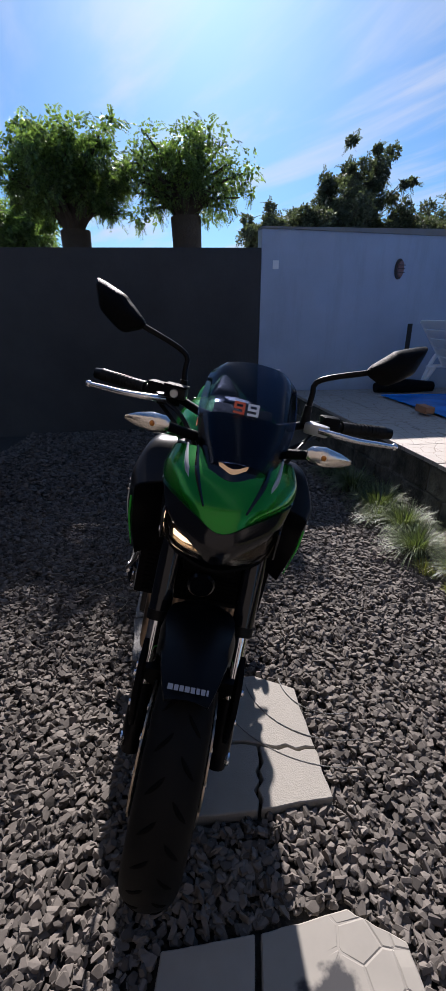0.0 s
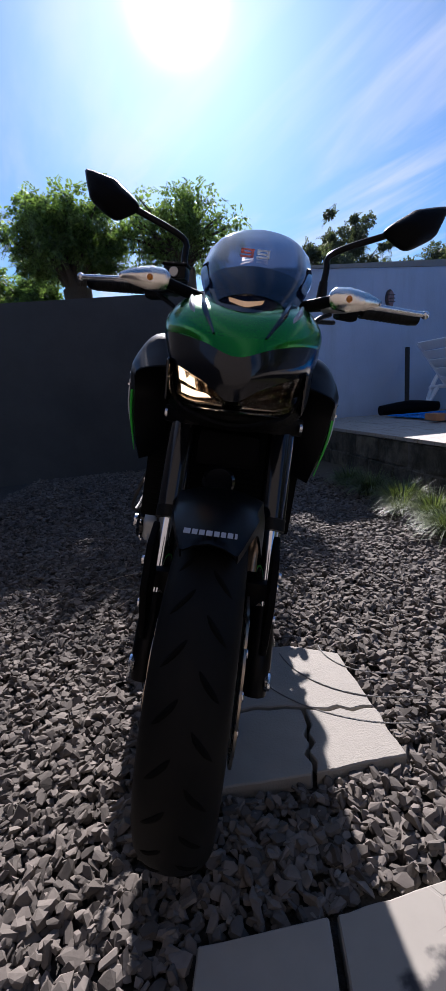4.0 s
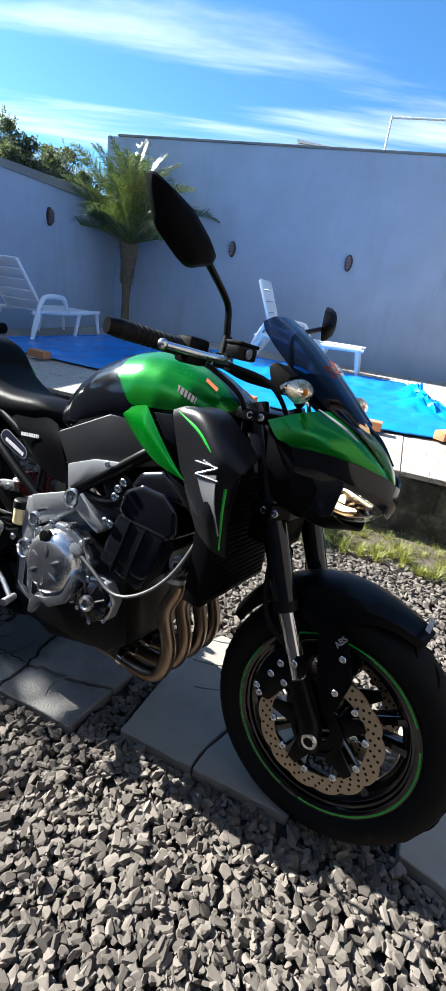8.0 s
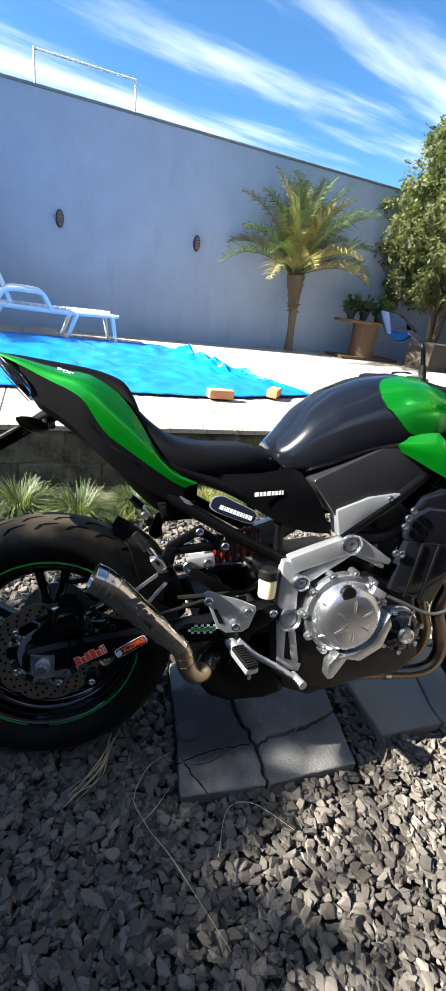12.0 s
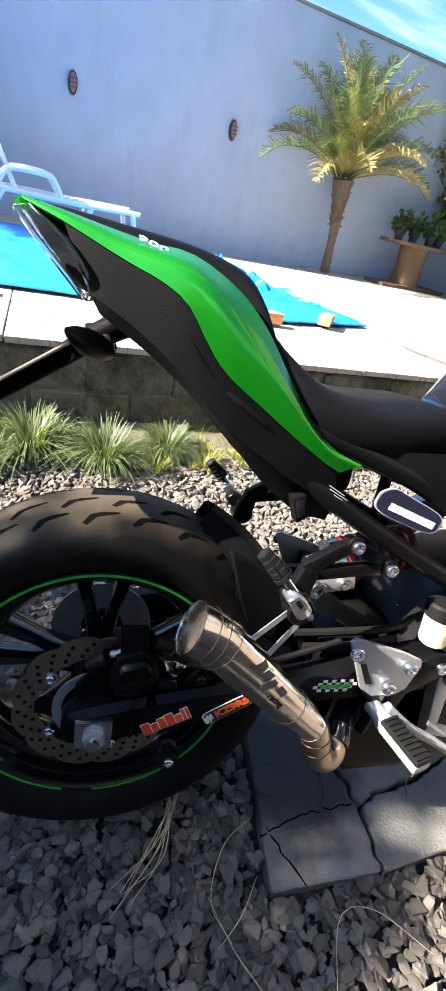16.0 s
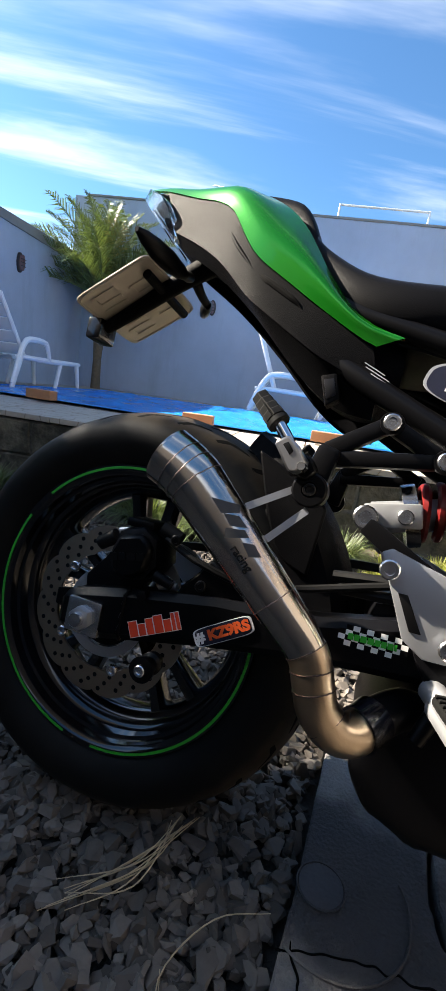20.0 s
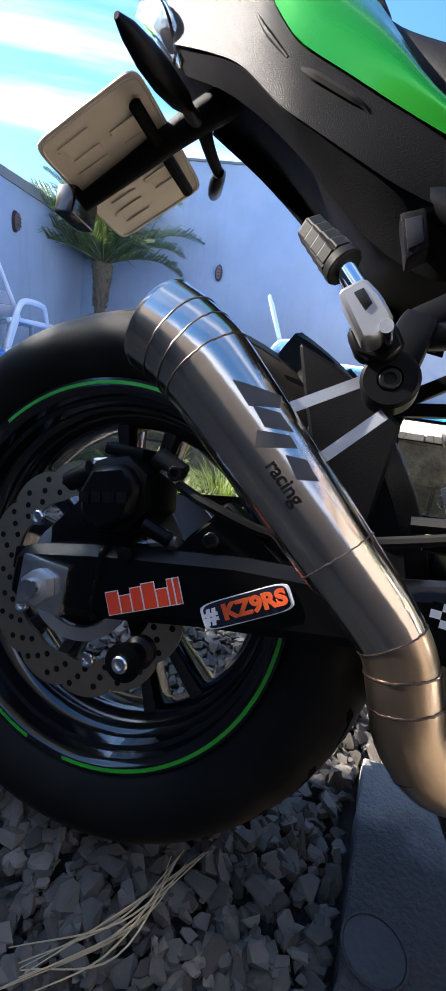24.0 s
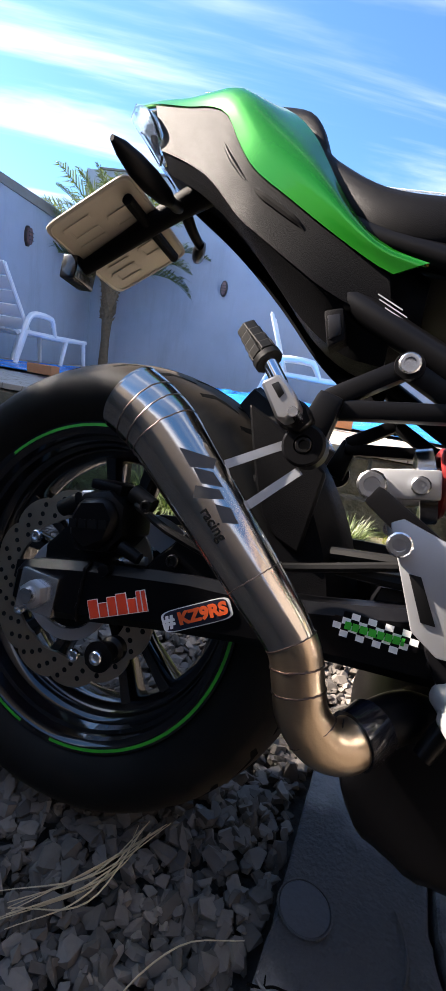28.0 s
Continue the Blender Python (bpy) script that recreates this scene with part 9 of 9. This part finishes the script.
def gravel(name, x0, x1, y0, y1, per_m2, size, seed, skip=None, label=""):
    r = np.random.RandomState(seed)
    shapes = stone_shapes(14, seed)
    n = int((x1 - x0) * (y1 - y0) * per_m2)
    x, y = r.uniform(x0, x1, n), r.uniform(y0, y1, n)
    edge = 1.80 - math.tan(DYAW) * (y - 0.60) - 0.20 + 0.06 * np.sin(y * 5)
    keep = x < edge
    for s in SLABS:
        keep &= ~inside(shrink(s, -0.012), x, y)
    if skip:
        keep &= ~((x > skip[0]) & (x < skip[1]) & (y > skip[2]) & (y < skip[3]))
    x, y = x[keep], y[keep]
    n = len(x)
    sc = size * (0.5 + 0.75 * r.rand(n) ** 1.3)
    # mostly lying flat, turned any way, tipped a little
    yaw, tip, way = r.uniform(0, 2 * np.pi, n), np.abs(r.normal(0, 0.62, n)), r.uniform(0, 2 * np.pi, n)
    q = np.stack([np.cos(tip / 2) * np.cos(yaw / 2), np.sin(tip / 2) * np.cos(way), np.sin(tip / 2) * np.sin(way), np.cos(tip / 2) * np.sin(yaw / 2)], 1)
    q /= np.linalg.norm(q, axis=1)[:, None]
    w, a, b, c = q.T
    rot = np.stack([np.stack([1 - 2 * (b * b + c * c), 2 * (a * b - c * w), 2 * (a * c + b * w)], -1), np.stack([2 * (a * b + c * w), 1 - 2 * (a * a + c * c), 2 * (b * c - a * w)], -1), np.stack([2 * (a * c - b * w), 2 * (b * c + a * w), 1 - 2 * (a * a + b * b)], -1)], 1)
    squash = np.stack([np.ones(n) * 1.05, 0.48 + 0.35 * r.rand(n), 0.28 + 0.26 * r.rand(n)], -1)
    z = -0.030 + sc * 0.3 + 0.018 * r.rand(n)
    which = r.randint(0, len(shapes), n)
    vs, fs, base = [], [], 0
    for k, (sv, sf) in enumerate(shapes):
        m = np.where(which == k)[0]
        if not len(m):
            continue
        p = sv[None] * squash[m][:, None, :] * sc[m][:, None, None]
        p = np.einsum("nij,nvj->nvi", rot[m], p)
        p += np.stack([x[m], y[m], z[m]], -1)[:, None, :]
        vs.append(p.reshape(-1, 3))
        f = sf[None] + (np.arange(len(m)) * len(sv))[:, None, None] + base
        fs.append(f.reshape(-1, 3))
        base += len(m) * len(sv)
    vs, fs = np.concatenate(vs), np.concatenate(fs)
    me = bpy.data.meshes.new(name)
    me.vertices.add(len(vs))
    me.vertices.foreach_set("co", vs.astype(np.float32).ravel())
    me.loops.add(len(fs) * 3)
    me.loops.foreach_set("vertex_index", fs.astype(np.int32).ravel())
    me.polygons.add(len(fs))
    me.polygons.foreach_set("loop_start", np.arange(0, len(fs) * 3, 3, dtype=np.int32))
    me.update(calc_edges=True)
    me.validate()
    me.shade_flat()
    return tagged(link_mesh(name, me, M_STONE, smooth=False), label, "gravel", kind="stuff")


gravel("gravel", -1.35, 1.45, -1.3, 2.3, 7400, 0.0188, 5, label="loose angular grey crushed-stone gravel")
gravel("gravel", -1.93, 1.7, -2.6, 5.1, 2400, 0.024, 6, skip=(-1.35, 1.45, -1.3, 2.3), label="loose angular grey gravel further off")

# dry stalks lying on the gravel
r = random.Random(3)
for k, (pts, cnt) in enumerate((([(-0.03, 1.31, 0.03), (-0.115, 1.335, 0.014), (-0.19, 1.42, 0.012)], 9), ([(-0.201, 1.266, 0.016), (-0.28, 1.232, 0.022), (-0.351, 1.186, 0.03), (-0.521, 1.086, 0.016)], 1), ([(-0.357, 1.08, 0.016), (-0.26, 1.038, 0.022), (-0.257, 0.971, 0.026), (-0.325, 0.884, 0.016)], 1), ([(-0.268, 1.235, 0.02), (-0.208, 1.263, 0.02), (-0.129, 1.225, 0.02), (-0.086, 1.160, 0.012)], 1), ([(-0.27, 1.259, 0.016), (-0.234, 1.212, 0.02), (-0.182, 1.171, 0.014)], 1))):
    st = tagged(new("dry_stalk"), "dry straw-coloured palm fibre lying on the gravel", "dry stalk", "dry stalks")
    for j in range(cnt):
        d = 0.0 if cnt == 1 else 0.02
        part("fibre", tube([(p[0] + r.uniform(-d, d), p[1] + r.uniform(-d, d), p[2] + r.uniform(0, d * .4)) for p in pts], [0.0006, 0.0011, 0.0005], 5, 16), M_STRAW, st)

# deck pavers, each one laid on its own
TS = 0.45
bm = prism([(-TS / 2 + 0.003, -TS / 2 + 0.003), (TS / 2 - 0.003, -TS / 2 + 0.003), (TS / 2 - 0.003, TS / 2 - 0.003), (-TS / 2 + 0.003, TS / 2 - 0.003)], -0.03, 0.0, 0.0025, 1, plane="xy")
tile_me = bpy.data.meshes.new("paver")
bmesh.ops.recalc_face_normals(bm, faces=bm.faces)
bm.to_mesh(tile_me)
bm.free()
tile_me.materials.append(M_DECKTILE)
r = random.Random(2)
for i in range(-12, 11):
    for j in range(14):
        u, v = (i + 0.5) * TS, (j + 0.5) * TS - 0.02
        p = deck(u, v)
        if (p - CORNER).dot(FD) < 0.25 or (p - CORNER).dot(WD) > -0.2:
            continue
        if 2.9 < p.x < 4.9 and 0.9 < p.y < 4.6:
            continue
        o = new("paver", tile_me)
        o.parent = pool_deck
        o.matrix_basis = Matrix.Translation(p + V(0, 0, r.uniform(-0.0015, 0.0015))) @ Matrix.Rotation(DYAW, 4, "Z")

# weathered blocks of the deck's face, two courses, in flush mortar
bm = box((0.004, -9.9, -0.035), (0.05, 4.72, 0.362), 0.0)
o = link("mortar_bed", bm, M_MORTAR, pool_deck, smooth=False)
o.matrix_basis = Matrix.Translation(DE) @ Matrix.Rotation(DYAW, 4, "Z")
r = random.Random(6)
for course in range(2):
    u = -9.8 + course * 0.22
    while u < 4.6:
        l = r.uniform(0.38, 0.50)
        if u + l > 4.7:
            break
        h0, h1 = (-0.03, 0.165) if course == 0 else (0.175, 0.355)
        bm = prism([(0.005, h0), (l - 0.005, h0), (l - 0.005, h1), (0.005, h1)], -0.004 + r.uniform(-.005, .004), 0.09, 0.007, 1)
        bmesh.ops.subdivide_edges(bm, edges=[e for e in bm.edges if e.calc_length() > 0.1], cuts=8, use_grid_fill=True)
        for v in bm.verts:
            q = V(v.co.x * 9, (v.co.y + u) * 9, v.co.z * 9 + course * 5)
            v.co += V(noise.noise(q) * 0.010 + noise.noise(q * 3.1) * 0.004, noise.noise(q + V(7, 0, 0)) * 0.006, noise.noise(q + V(0, 7, 0)) * 0.006)
        o = link("block", bm, M_BLOCK, pool_deck, angle=40)
        o.matrix_basis = Matrix.Translation(DE + DU * u) @ Matrix.Rotation(DYAW, 4, "Z")
        u += l
